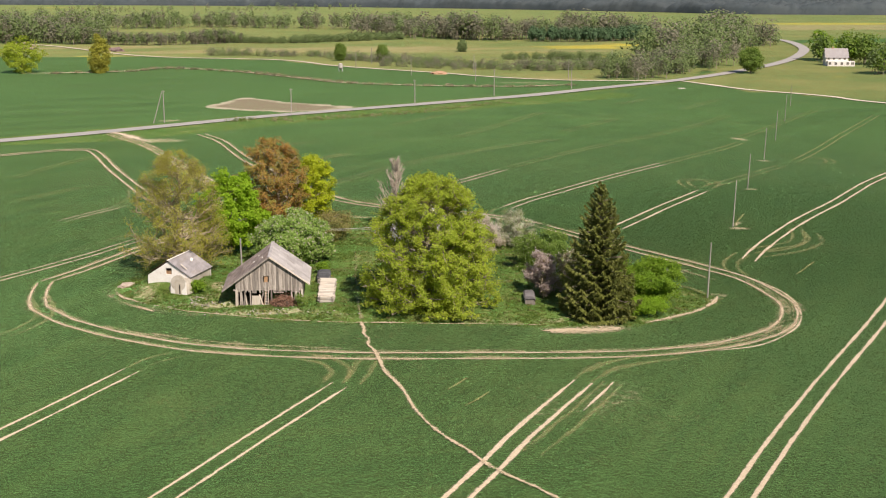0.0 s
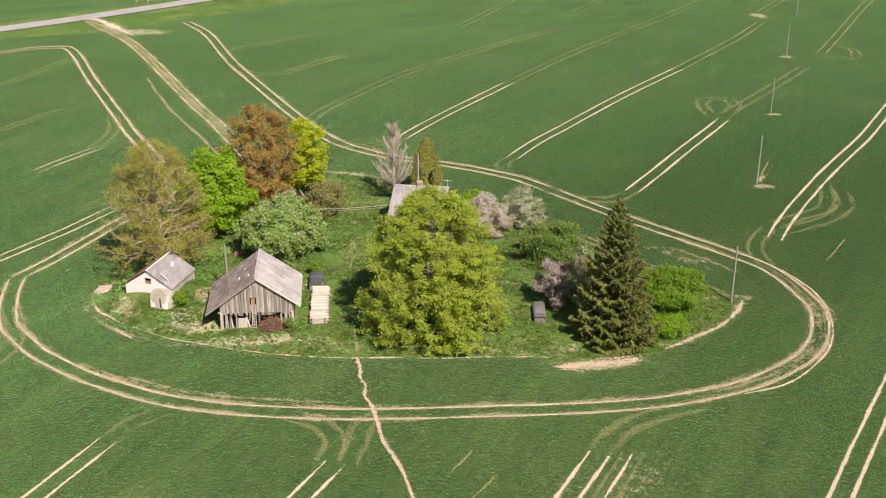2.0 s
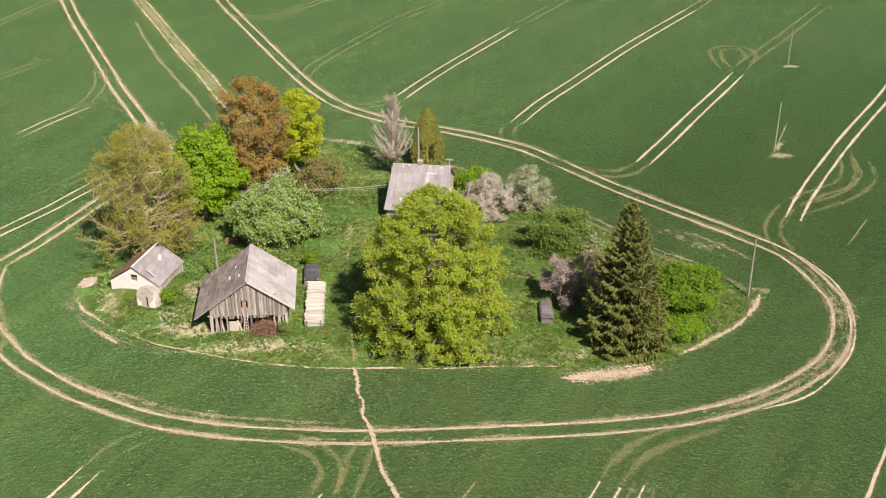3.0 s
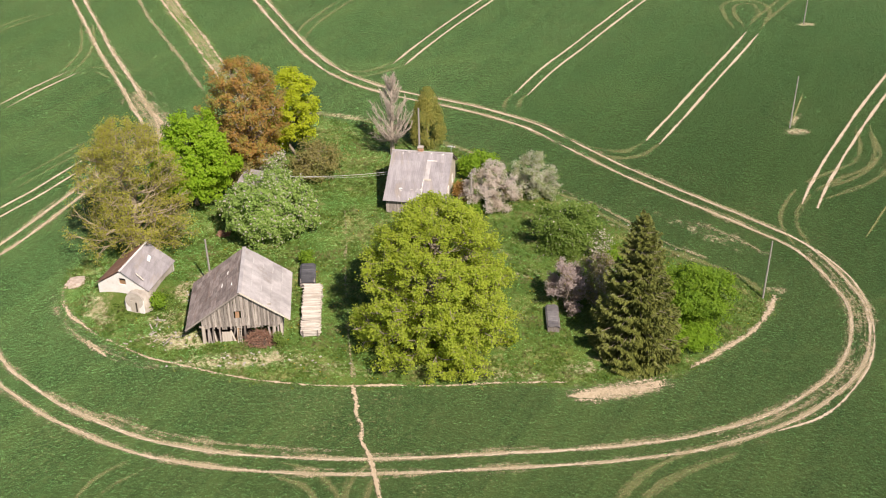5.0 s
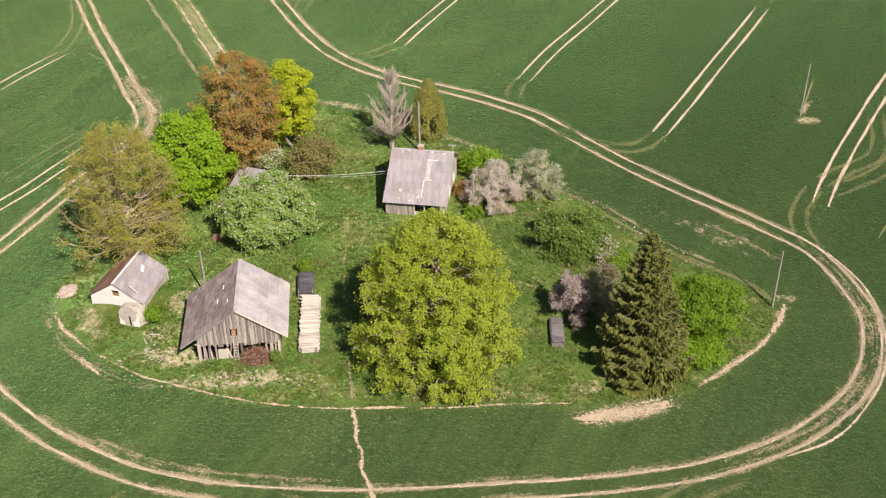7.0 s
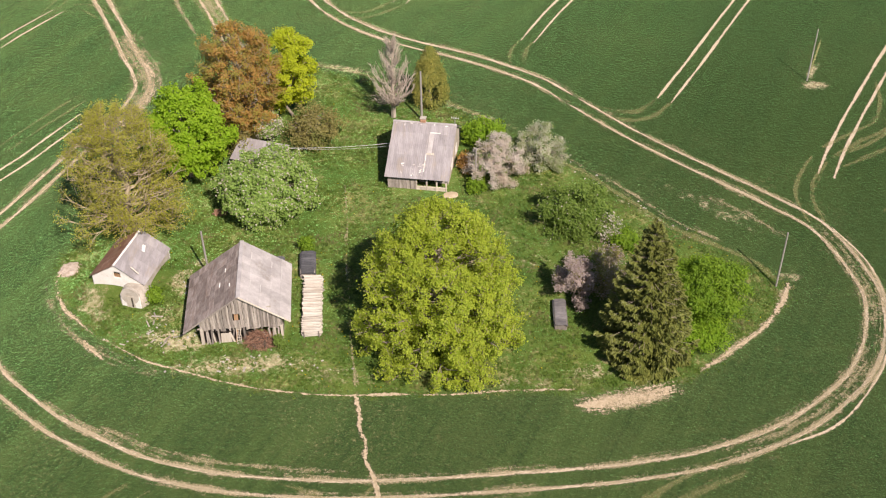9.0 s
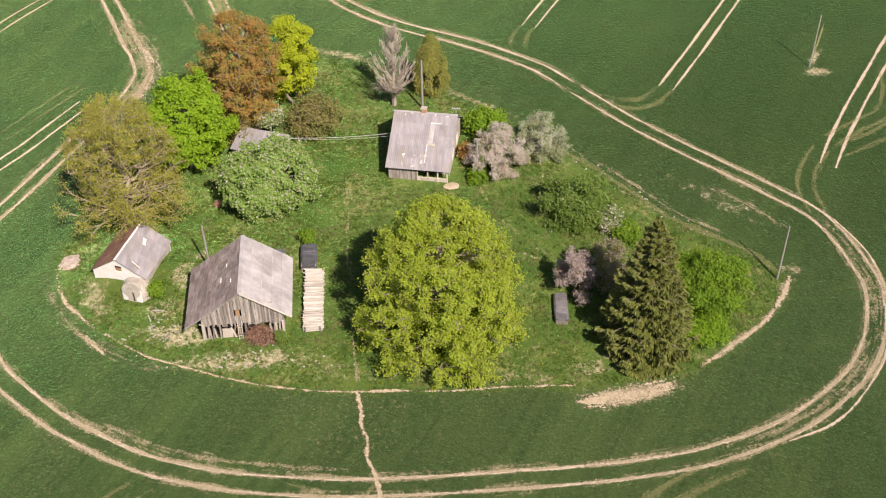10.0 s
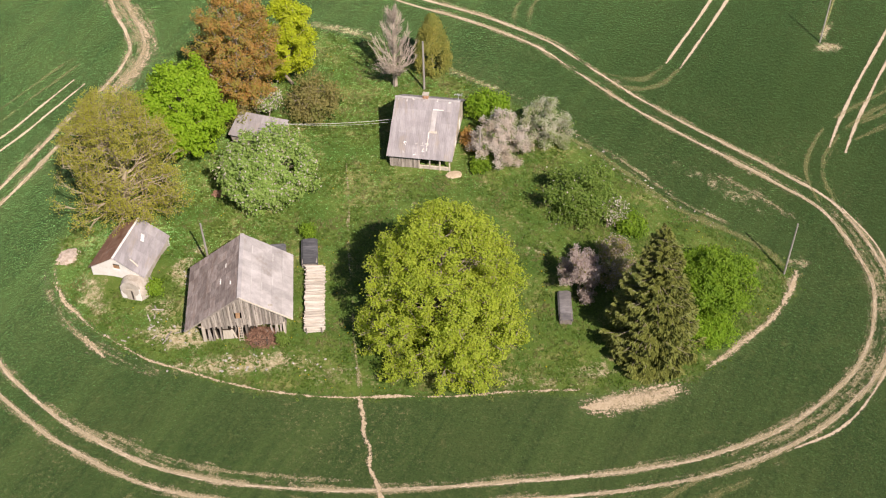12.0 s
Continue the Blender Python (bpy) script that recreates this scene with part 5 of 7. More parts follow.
def wavy_sheet(w, h, waves, amp, thick=0.012):
    """A corrugated sheet, ridges running up the slope, as one closed thin mesh."""
    n = waves * 4
    xs = np.linspace(0, w, n + 1)
    zs = amp * np.sin(np.linspace(0, waves * 2 * math.pi, n + 1))
    v = []
    for top in (0, 1):
        for yy in (0, h):
            v += [(xx, yy, zz + top * thick) for xx, zz in zip(xs, zs)]
    k = n + 1
    f = []
    for i in range(n):
        f += [(i, i + k, i + k + 1, i + 1), (2 * k + i, 2 * k + i + 1, 3 * k + i + 1, 3 * k + i), (i, i + 1, 2 * k + i + 1, 2 * k + i), (k + i, 3 * k + i, 3 * k + i + 1, k + i + 1)]
    return np_mesh("roof_sheet", v, f, False)


def roof_side(roof, m, width, height, sw, sh, material, seed, waves=6, amp=0.003):
    """Lays overlapping sheets over one slope, each an object of its own, a little askew."""
    rng = random.Random(seed)
    nx, ny = max(1, round(width / sw)), max(1, round(height / sh))
    w, h = width / nx, height / ny
    me = wavy_sheet(w + 0.03, h + 0.1, waves, amp)
    me.materials.append(material)
    for j in range(ny):
        for i in range(nx):
            s = part("roof_sheet", me, None, roof)
            s.matrix_basis = m @ pose(i * w + rng.uniform(-0.012, 0.012), j * h - 0.05, 0.03 + 0.006 * (i % 2) + rng.uniform(0, 0.01), 1.1 + rng.uniform(-0.25, 0.25), rng.uniform(-0.3, 0.3), rng.uniform(-0.35, 0.35))


def boards(parent, name, material, m, width, z0, top, seed, bw=0.16, gap=0.012, thick=0.028, skip=(), low=None):
    """Upright boards side by side along m's x axis; top(x) gives where each ends. skip: openings as x0, x1, z0, z1."""
    rng = random.Random(seed)
    x = 0.0
    while x < width - 0.03:
        w = min(bw * rng.uniform(0.75, 1.25), width - x)
        xm = x + w / 2
        hi = top(xm) + rng.uniform(-0.03, 0.02)
        lo = z0 + rng.uniform(-0.05, 0.05) if low is None else low(xm, rng)
        spans = [(lo, hi)]
        for a, b, c, d in skip:
            if a < xm < b:
                spans = [p for s0, s1 in spans for p in ((s0, min(s1, c)), (max(s0, d), s1)) if p[1] - p[0] > 0.08]
        for s0, s1 in spans:
            if s1 - s0 > 0.08:
                block(name, parent, material, 0, w - gap, 0, thick, 0, s1 - s0, m @ pose(x, rng.uniform(0, 0.02), s0, 0, rng.uniform(-0.6, 0.6), 0))
        x += w


def barn():
    """Old timber barn, boarded gable over an open bay, sheet roof with a longer near slope."""
    B = thing("barn", "weathered grey timber barn with sheet roof and open front", "barn", pose(-20.95, 146.35, 0.22, 0, 0, 4.6))
    rh, rx, lx, L = 5.9, 4.75, -5.75, 9.0
    sl = (rh - 2.5) / rx
    ez = lambda x: rh - sl * abs(x)
    wl, wr, back = -4.15, 3.95, 8.3
    roof = part("roof", bmesh.new(), SHEET, B)
    for nm, x, mat, seed in (("right", rx, SHEET, 1), ("left", lx, SHEET_OLD, 2)):
        s = 1 if x > 0 else -1
        ln = math.hypot(x, rh - ez(x))
        if s > 0:
            m = plane_matrix((x, -0.32, ez(x)), (0, 1, 0), (-x, 0, rh - ez(x)))
        else:
            m = plane_matrix((x, L - 0.32, ez(x)), (0, -1, 0), (-x, 0, rh - ez(x)))
        roof_side(roof, m, L, ln, 1.1, 1.15 if s > 0 else 0.62, mat, seed)
        for k in range(1, 6 if s > 0 else 1):
            bm = bmesh.new()
            box(bm, 0.15 if k % 2 else 1.4, L - 0.2, -0.035, 0.035, 0.05, 0.068, m @ pose(0, k * ln / 5 - 0.03, 0, 1.0, 0, 0))
            part("seam", bm, SEAM, roof, "pale seam")
        deck = bmesh.new()
        box(deck, 0.1, L - 0.1, 0.05, ln - 0.05, -0.1, -0.045, m)
        part("roof_deck", deck, GREYWOOD, roof)
    block("ridge_cap", roof, SHEET, -0.2, 0.2, -0.36, L - 0.3, rh + 0.05, rh + 0.09, None, 0.015)
    bm = bmesh.new()
    box(bm, 0, 0.14, -0.03, 0.03, 0, 0.09)
    for s, x in ((1, rx), (-1, lx)):
        a, b = Vector((0, -0.36, rh + 0.02)), Vector((x * 1.01, -0.36, ez(x) - 0.03))
        g = bmesh.new()
        ln = (b - a).length
        m = plane_matrix(a, (b - a), (0, 1, 0))
        box(g, 0, ln, -0.02, 0.02, -0.09, 0.09, m, 0.01)
        part("barge_board", g, PALEWOOD if s > 0 else GREYWOOD, B)
    bm.free()
    # gable boards over the bay, window hole left of the middle
    boards(B, "board", GREYWOOD, pose(wl, 0.0, 0), wr - wl, 1.85, lambda u: ez(u + wl) - 0.14, 5, 0.17, skip=((3.35, 4.0, 2.75, 3.55),), low=lambda u, r: 1.70 + r.uniform(-0.3, 0.1))
    block("hatch_board", B, BROWNWOOD, -0.85, -0.45, 0.10, 0.13, 2.1, 3.4, pose(0, 0, 0, 0, 3, 0))
    block("lintel", B, GREYWOOD, wl - 0.3, wr + 0.05, 0.06, 0.16, 1.74, 1.90, None, 0.02)
    for x, mat, w in ((wl + 0.1, PALEWOOD, 0.34), (0.12, GREYWOOD, 0.2), (wr - 0.12, PALEWOOD, 0.26), (-0.45, GREYWOOD, 0.13), (-2.4, GREYWOOD, 0.16)):
        block("post", B, mat, x - w / 2, x + w / 2, -0.06, 0.2, -0.2, 1.80, pose(0, 0, 0, 0, random.uniform(-0.8, 0.8), 0), 0.02)
    rng = random.Random(8)
    for x, z1, tilt, mat in ((-3.6, 1.6, 3, GREYWOOD), (-3.35, 1.5, -4, GREYWOOD), (-3.1, 1.65, 2, GREYWOOD), (-2.85, 1.2, -9, PALEWOOD), (-1.2, 1.5, 14, GREYWOOD), (-0.95, 1.3, -16, PALEWOOD), (-0.75, 1.6, 8, BROWNWOOD), (2.7, 1.5, -6, GREYWOOD), (2.95, 1.65, 3, GREYWOOD), (3.2, 1.6, -2, PALEWOOD), (3.45, 1.5, 2, GREYWOOD), (2.4, 1.2, -22, GREYWOOD)):
        block("loose_board", B, mat, -0.09, 0.09, -0.02, 0.012, -0.15, z1, pose(x, rng.uniform(-0.1, 0.14), 0, rng.uniform(-6, 2), tilt, 0))
    block("panel", B, PALEWOOD, -2.25, -1.25, 0.02, 0.07, -0.1, 1.05, pose(0, 0, 0, -3, 1.5, 0), 0.0, "whitish door panel")
    block("panel", B, PALEWOOD, 0.5, 1.7, 0.25, 0.29, 1.3, 1.75, pose(0, 0, 0, 0, -2, 0), 0.0, "short hanging boards")
    # side and back walls, tie beams, earth floor with shade in its colour
    boards(B, "wall_board", GREYWOOD, pose(wr, 0.1, 0, 0, 0, 90), back, 0, lambda u: ez(wr) - 0.15, 6, 0.24)
    boards(B, "wall_board", GREYWOOD, pose(wl, 0.1, 0, 0, 0, 90), back, 0, lambda u: ez(wl) - 0.15, 7, 0.24)
    boards(B, "wall_board", GREYWOOD, pose(wl, back + 0.1, 0), wr - wl, 0, lambda u: ez(u + wl) - 0.14, 9, 0.24)
    for y in (2.6, 5.4):
        block("tie_beam", B, GREYWOOD, wl, wr, y, y + 0.18, 2.5, 2.7, None, 0.02)
    block("floor", B, DARK, wl, wr, 0.2, back, -0.3, 0.05)
    # ladder
    for x in (-0.62, -0.22):
        block("ladder_rail", B, PALEWOOD, x - 0.03, x + 0.03, -0.42, -0.36, -0.25, 2.2, pose(0, 0, 0, -6, 0, 0))
    for k in range(6):
        block("ladder_rung", B, PALEWOOD, -0.62, -0.22, -0.41, -0.37, 0.05 + 0.33 * k, 0.09 + 0.33 * k, pose(0, 0, 0, -6, 0, 0))
    # slipped slats on the slopes
    for x, y, ln in ((-2.1, 3.1, 0.7), (-1.0, 2.2, 0.5), (-1.6, 5.0, 0.6)):
        block("slipped_slat", roof, WHITEWASH, x - 0.05, x + 0.05, y, y + ln, 0, 0.03, pose(0, 0, ez(x) + 0.13, 0, 0, 0))
    block("slipped_slat", roof, PALEWOOD, 2.3, 3.0, 0.1, 0.3, ez(2.65) + 0.11, ez(2.65) + 0.14, None)


def brush_pile():
    rng = random.Random(3)
    ob = thing("brush_pile", "heap of reddish-brown brushwood spilling from the barn", "brushwood", pose(-19.3, 146.1, gz(-19.3, 146.1)))
    bm = bmesh.new()
    for k in range(520):
        a = rng.uniform(0, 6.28)
        r = 1.4 * rng.random() ** 0.5
        z = max(0.04, 1.45 * (1 - (r / 1.5) ** 1.5) * rng.uniform(0.3, 1.0))
        p = Vector((math.cos(a) * r * 1.1, math.sin(a) * r * 0.9, z))
        d = Vector((rng.gauss(0, 1), rng.gauss(0, 1), rng.gauss(0, 0.35))).normalized() * rng.uniform(0.3, 0.7)
        if (p + d).z < 0 or (p - d).z < 0:
            d.z = 0
        rod(bm, p - d, p + d, rng.uniform(0.012, 0.035), 0.008, 4)
    part("brushwood", bm, BRUSH, ob)
    bm = bmesh.new()
    bmesh.ops.create_icosphere(bm, subdivisions=3, radius=1.0)
    for v in bm.verts:
        k = 1 + 0.35 * noise.noise(v.co * 2.1)
        v.co = Vector((v.co.x * 1.15 * k, v.co.y * 0.9 * k, max(-0.1, v.co.z * 0.7 * k)))
    part("heap", bm, DARK, ob)


def cellar():
    """Root cellar on its mound: whitewashed gable, rusty and grey slopes, domed porch."""
    g = 1.42
    C = thing("root_cellar", "whitewashed root cellar with a low sheet roof on a mound", "cellar", pose(-34.95, 154.25, g, 0, 0, -15))
    rh, hw, L, eh = 2.45, 3.1, 6.4, 0.45
    roof = part("roof", bmesh.new(), SHEET_HOUSE, C)
    ln = math.hypot(hw, rh - eh)
    roof_side(roof, plane_matrix((hw, -0.25, eh), (0, 1, 0), (-hw, 0, rh - eh)), L, ln, 1.3, 1.25, SHEET_HOUSE, 11)
    roof_side(roof, plane_matrix((-hw, L - 0.25, eh), (0, -1, 0), (hw, 0, rh - eh)), L, ln, 1.3, 1.25, RUST, 12)
    block("ridge_cap", roof, WHITEWASH, -0.12, 0.12, -0.28, L - 0.2, rh + 0.05, rh + 0.09, None, 0.015)
    block("patch", roof, WHITEWASH, -0.45, 0.45, -0.18, 0.18, 0, 0.03, plane_matrix((1.25, 4.0, rh - 1.25 * (rh - eh) / hw + 0.14), (0.3, -1, -0.2), (hw, 0.3, eh - rh)), 0.0, "white roof patch")
    block("patch", roof, PALEWOOD, -0.55, 0.55, -0.07, 0.07, 0, 0.03, plane_matrix((1.9, 0.5, rh - 1.5 * (rh - eh) / hw + 0.14), (1, -0.25, -0.64), (0.25, 1, 0)), 0.0, "white roof patch")
    for y in (0.0, L - 0.55):
        bm = bmesh.new()
        pts = [(-hw + 0.15, eh - 1.4), (hw - 0.15, eh - 1.4), (hw - 0.15, eh - 0.08), (0, rh - 0.12), (-hw + 0.15, eh - 0.08)]
        if y == 0.0:
            w0, w1, z0, z1 = -0.42, 0.42, 0.62, 1.45
            o = [bm.verts.new((a, 0, b)) for a, b in pts]
            i = [bm.verts.new((a, 0, b)) for a, b in ((w0, z0), (w1, z0), (w1, z1), (w0, z1))]
            for f in ((o[0], o[1], i[1], i[0]), (o[1], o[2], i[2], i[1]), (o[2], o[3], i[2]), (o[3], i[3], i[2]), (o[3], o[4], i[3]), (o[4], o[0], i[0], i[3])):
                bm.faces.new(f)
        else:
            bm.faces.new([bm.verts.new((a, y, b)) for a, b in pts])
        r = bmesh.ops.extrude_face_region(bm, geom=list(bm.faces))
        bmesh.ops.translate(bm, vec=(0, 0.22, 0), verts=[v for v in r["geom"] if isinstance(v, bmesh.types.BMVert)])
        bmesh.ops.recalc_face_normals(bm, faces=list(bm.faces))
        part("gable_wall", bm, WHITEWASH, C)
    block("hatch", C, BROWNWOOD, -0.42, 0.42, 0.25, 0.29, 0.6, 1.05, pose(0, 0, 0, 4, 0, 0), 0.0, "brown boards half closing the hatch")
    # dark panel added behind the hatch to stand for the inside's shade
    block("inner_dark", C, DARK, -1.3, 1.3, 0.9, 1.0, -0.2, 1.3)
    block("side_wall", C, CONCRETE, hw - 0.35, hw - 0.15, 0.1, L - 0.5, -1.2, eh + 0.02)
    block("side_wall", C, CONCRETE, -hw + 0.15, -hw + 0.35, 0.1, L - 0.5, -1.2, eh + 0.02)
    # porch: a rounded concrete hood with a door
    P = thing("cellar_porch", "rounded concrete porch with a pale wooden door", "porch", pose(-33.3, 152.1, 0.2, 0, 0, -12))
    bm = bmesh.new()
    bmesh.ops.create_uvsphere(bm, u_segments=28, v_segments=14, radius=1.0)
    for v in bm.verts:
        c = v.co.copy()
        sx, sy, sz = (abs(c.x) ** 0.8 * (1 if c.x > 0 else -1), abs(c.y) ** 0.8 * (1 if c.y > 0 else -1), abs(c.z) ** 0.85 * (1 if c.z > 0 else -1))
        k = 1 + 0.05 * noise.noise(c * 2.5)
        v.co = Vector((sx * 1.7 * k, 1.3 + sy * 1.6 * k, max(-0.3, sz * 1.6 * k)))
        if v.co.y < 0.0:
            v.co.y = 0.0
    part("hood", bm, CONCRETE, P)
    block("front_wall", P, WHITEWASH, -1.05, 1.05, -0.12, 0.05, -0.3, 1.35, None, 0.04)
    bm = bmesh.new()
    rod(bm, (-0.0, -0.13, 1.25), (0.0, 0.2, 1.25), 1.0, 1.0, 20)
    part("arch", bm, CONCRETE, P)
    block("door", P, PALEWOOD, -0.45, 0.45, -0.17, -0.125, -0.2, 1.3, None, 0.0, "pale grey wooden door")
    # dark upright strip laid on the door's face
    block("door_gap", P, DARK, 0.12, 0.3, -0.185, -0.172, -0.1, 1.1)


def house():
    """Small old farmhouse, sheet roof with a long front slope over a veranda."""
    Hs = thing("farmhouse", "old timber farmhouse with grey sheet roof and veranda", "house", pose(-3.1, 176.6, 1.0, 0, 0, -9.2))
    rh, fe, fz, be, bz, hw = 5.45, -6.3, 1.95, 4.3, 2.6, 3.7
    roof = part("roof", bmesh.new(), SHEET_HOUSE, Hs)
    roof_side(roof, plane_matrix((-hw, fe, fz), (1, 0, 0), (0, -fe, rh - fz)), 2 * hw, math.hypot(fe, rh - fz), 0.93, 1.45, SHEET_HOUSE, 21, 4, 0.006)
    roof_side(roof, plane_matrix((hw, be, bz), (-1, 0, 0), (0, -be, rh - bz)), 2 * hw, math.hypot(be, rh - bz), 0.93, 1.45, SHEET_HOUSE, 22, 4, 0.006)
    fm = plane_matrix((-hw, fe, fz), (1, 0, 0), (0, -fe, rh - fz))
    bmm = plane_matrix((hw, be, bz), (-1, 0, 0), (0, -be, rh - bz))
    for m, ln in ((fm, math.hypot(fe, rh - fz)), (bmm, math.hypot(be, rh - bz))):
        bm = bmesh.new()
        box(bm, 0.05, 2 * hw - 0.05, 0.05, ln - 0.06, -0.11, -0.05, m)
        part("roof_deck", bm, GREYWOOD, roof)
    block("ridge_cap", roof, SHEET, -hw - 0.03, hw + 0.03, -0.18, 0.18, rh + 0.05, rh + 0.1, None, 0.02)
    for u, v, w, h, mat, lb in ((4.45, 3.3, 0.55, 2.6, SHEET, "replacement strip"), (4.35, 0.9, 0.09, 2.3, WHITEWASH, "white slat"), (4.5, 5.9, 1.2, 0.12, WHITEWASH, "white slat"), (4.4, 3.1, 0.9, 0.25, PALEWOOD, "patch")):
        bm = bmesh.new()
        box(bm, u, u + w, v, v + h, 0.09, 0.12, fm)
        part("roof_patch", bm, mat, roof, lb)
    rng = random.Random(77)
    for k in range(26):
        u, v = (rng.uniform(1.6, 4.6), rng.uniform(0.3, 1.9)) if k < 16 else (rng.uniform(0.3, 7.0), rng.uniform(6.9, 7.1))
        bm = bmesh.new()
        box(bm, -rng.uniform(0.08, 0.22), rng.uniform(0.08, 0.22), -0.05, 0.06, 0, 0.025, fm @ pose(u, v, 0.085, 0, 0, rng.uniform(0, 180)))
        part("roof_flake", bm, SHEET if k % 3 else WHITEWASH, roof)
    rz = lambda y: rh + (fz - rh) * y / fe if y < 0 else rh + (bz - rh) * y / be
    fw, bw_ = fe + 0.45, be - 0.4
    w = hw - 0.3
    boards(Hs, "wall_board", GREYWOOD, pose(-w, fw, 0), 3.3, 0, lambda u: rz(fw) - 0.14, 31, 0.2)
    boards(Hs, "wall_board", GREYWOOD, pose(-0.1, fw + 1.5, 0), w + 0.1, 0, lambda u: rz(fw + 1.5) - 0.14, 32, 0.2, skip=((1.0, 1.9, -0.1, 1.9),))
    boards(Hs, "wall_board", PALEWOOD, pose(w, fw + 1.5, 0, 0, 0, 90), bw_ - fw - 1.5, 0, lambda u: rz(u + fw + 1.5) - 0.14, 33, 0.2, skip=((2.0, 2.9, 0.8, 2.0), (5.2, 6.1, 0.8, 2.0)))
    boards(Hs, "wall_board", GREYWOOD, pose(-w, fw, 0, 0, 0, 90), bw_ - fw, 0, lambda u: rz(u + fw) - 0.14, 34, 0.2, skip=((3.0, 3.9, 0.8, 2.0),))
    boards(Hs, "wall_board", GREYWOOD, pose(-w, bw_, 0), 2 * w, 0, lambda u: rz(bw_) - 0.14, 35, 0.2)
    block("veranda_sill", Hs, PALEWOOD, -0.15, w, fw - 0.04, fw + 0.06, 0.55, 0.68, None, 0.01)
    boards(Hs, "veranda_board", PALEWOOD, pose(-0.1, fw, 0), w + 0.1, 0, lambda u: 0.56, 36, 0.2)
    for x in (-0.1, 1.1, 2.25, w - 0.06):
        block("veranda_post", Hs, PALEWOOD, x - 0.08, x + 0.08, fw - 0.06, fw + 0.08, -0.1, rz(fw) - 0.12, None, 0.015)
    block("eave_beam", Hs, PALEWOOD, -w, w, fw - 0.03, fw + 0.07, rz(fw) - 0.26, rz(fw) - 0.12, None, 0.01)
    block("floor", Hs, BROWNWOOD, -w, w, fw, bw_, -0.25, 0.1)
    block("plinth", Hs, CONCRETE, -w - 0.06, w + 0.06, fw - 0.06, bw_ + 0.06, -0.5, -0.02, None, 0.02)
    for y in (fw + 1.5 + 2.0, fw + 1.5 + 5.2):
        win = block("window", Hs, DARK, w - 0.06, w - 0.03, y, y + 0.9, 0.8, 2.0)
        for a, b, c, d in ((0, 0.9, 0.8, 0.88), (0, 0.9, 1.92, 2.0), (0, 0.08, 0.88, 1.92), (0.82, 0.9, 0.88, 1.92), (0.42, 0.48, 0.88, 1.92)):
            block("window_frame", win, WHITEWASH, w - 0.02, w + 0.05, y + a, y + b, c, d)
    # chimney of bricks
    ch = part("chimney", bmesh.new(), BRICK, Hs, "orange brick chimney")
    me = None
    for k in range(11):
        for a in range(4):
            ln = 0.52
            bm = bmesh.new()
            box(bm, -0.13, 0.13, -0.06, 0.06, 0, 0.085, None, 0.006)
            if me is None:
                me = bpy.data.meshes.new("brick")
                bm.to_mesh(me)
                me.materials.append(BRICK)
            bm.free()
            for s in (-1, 1):
                q = part("brick", me, None, ch)
                off = 0.14 * s + (0.06 if k % 2 else -0.06)
                m = pose(off, -0.22, 0) if a == 0 else pose(off, 0.22, 0) if a == 1 else pose(-0.26, off * 0.8, 0, 0, 0, 90) if a == 2 else pose(0.26, off * 0.8, 0, 0, 0, 90)
                q.matrix_basis = pose(-0.25, 0.2, 4.9 + k * 0.1) @ m
    block("chimney_core", ch, DARK, -0.46, -0.04, 0.02, 0.38, 4.4, 5.9)
    block("chimney_cap", ch, CONCRETE, -0.62, 0.12, -0.14, 0.54, 6.0, 6.08, None, 0.02)
    # aerial on the gable end
    ant = bar("aerial", Hs, METAL, (hw - 0.2, 0.0, rh - 0.2), (hw - 0.2, 0.0, rh + 1.15), 0.03, 0.025, 6, "grey metal aerial")
    block("aerial_arm", ant, METAL, hw - 0.65, hw + 0.3, -0.02, 0.02, rh + 0.95, rh + 0.99)
    for x in (hw - 0.6, hw - 0.35, hw - 0.05, hw + 0.2):
        block("aerial_rod", ant, METAL, x - 0.012, x + 0.012, -0.3, 0.3, rh + 0.99, rh + 1.015)


def door_slab():
    bm = bmesh.new()
    bmesh.ops.create_icosphere(bm, subdivisions=3, radius=1.0)
    for v in bm.verts:
        k = 1 + 0.25 * noise.noise(v.co * 1.6)
        v.co = Vector((v.co.x * 0.95 * k, v.co.y * 0.6 * k, v.co.z * 0.1))
    ob = part("doorstep", bm, SAND)
    ob.matrix_basis = pose(-0.2, 169.6, gz(-0.2, 169.6) + 0.08, 0, 0, 10)
    tagged(ob, "worn sandy doorstep before the veranda", "doorstep")


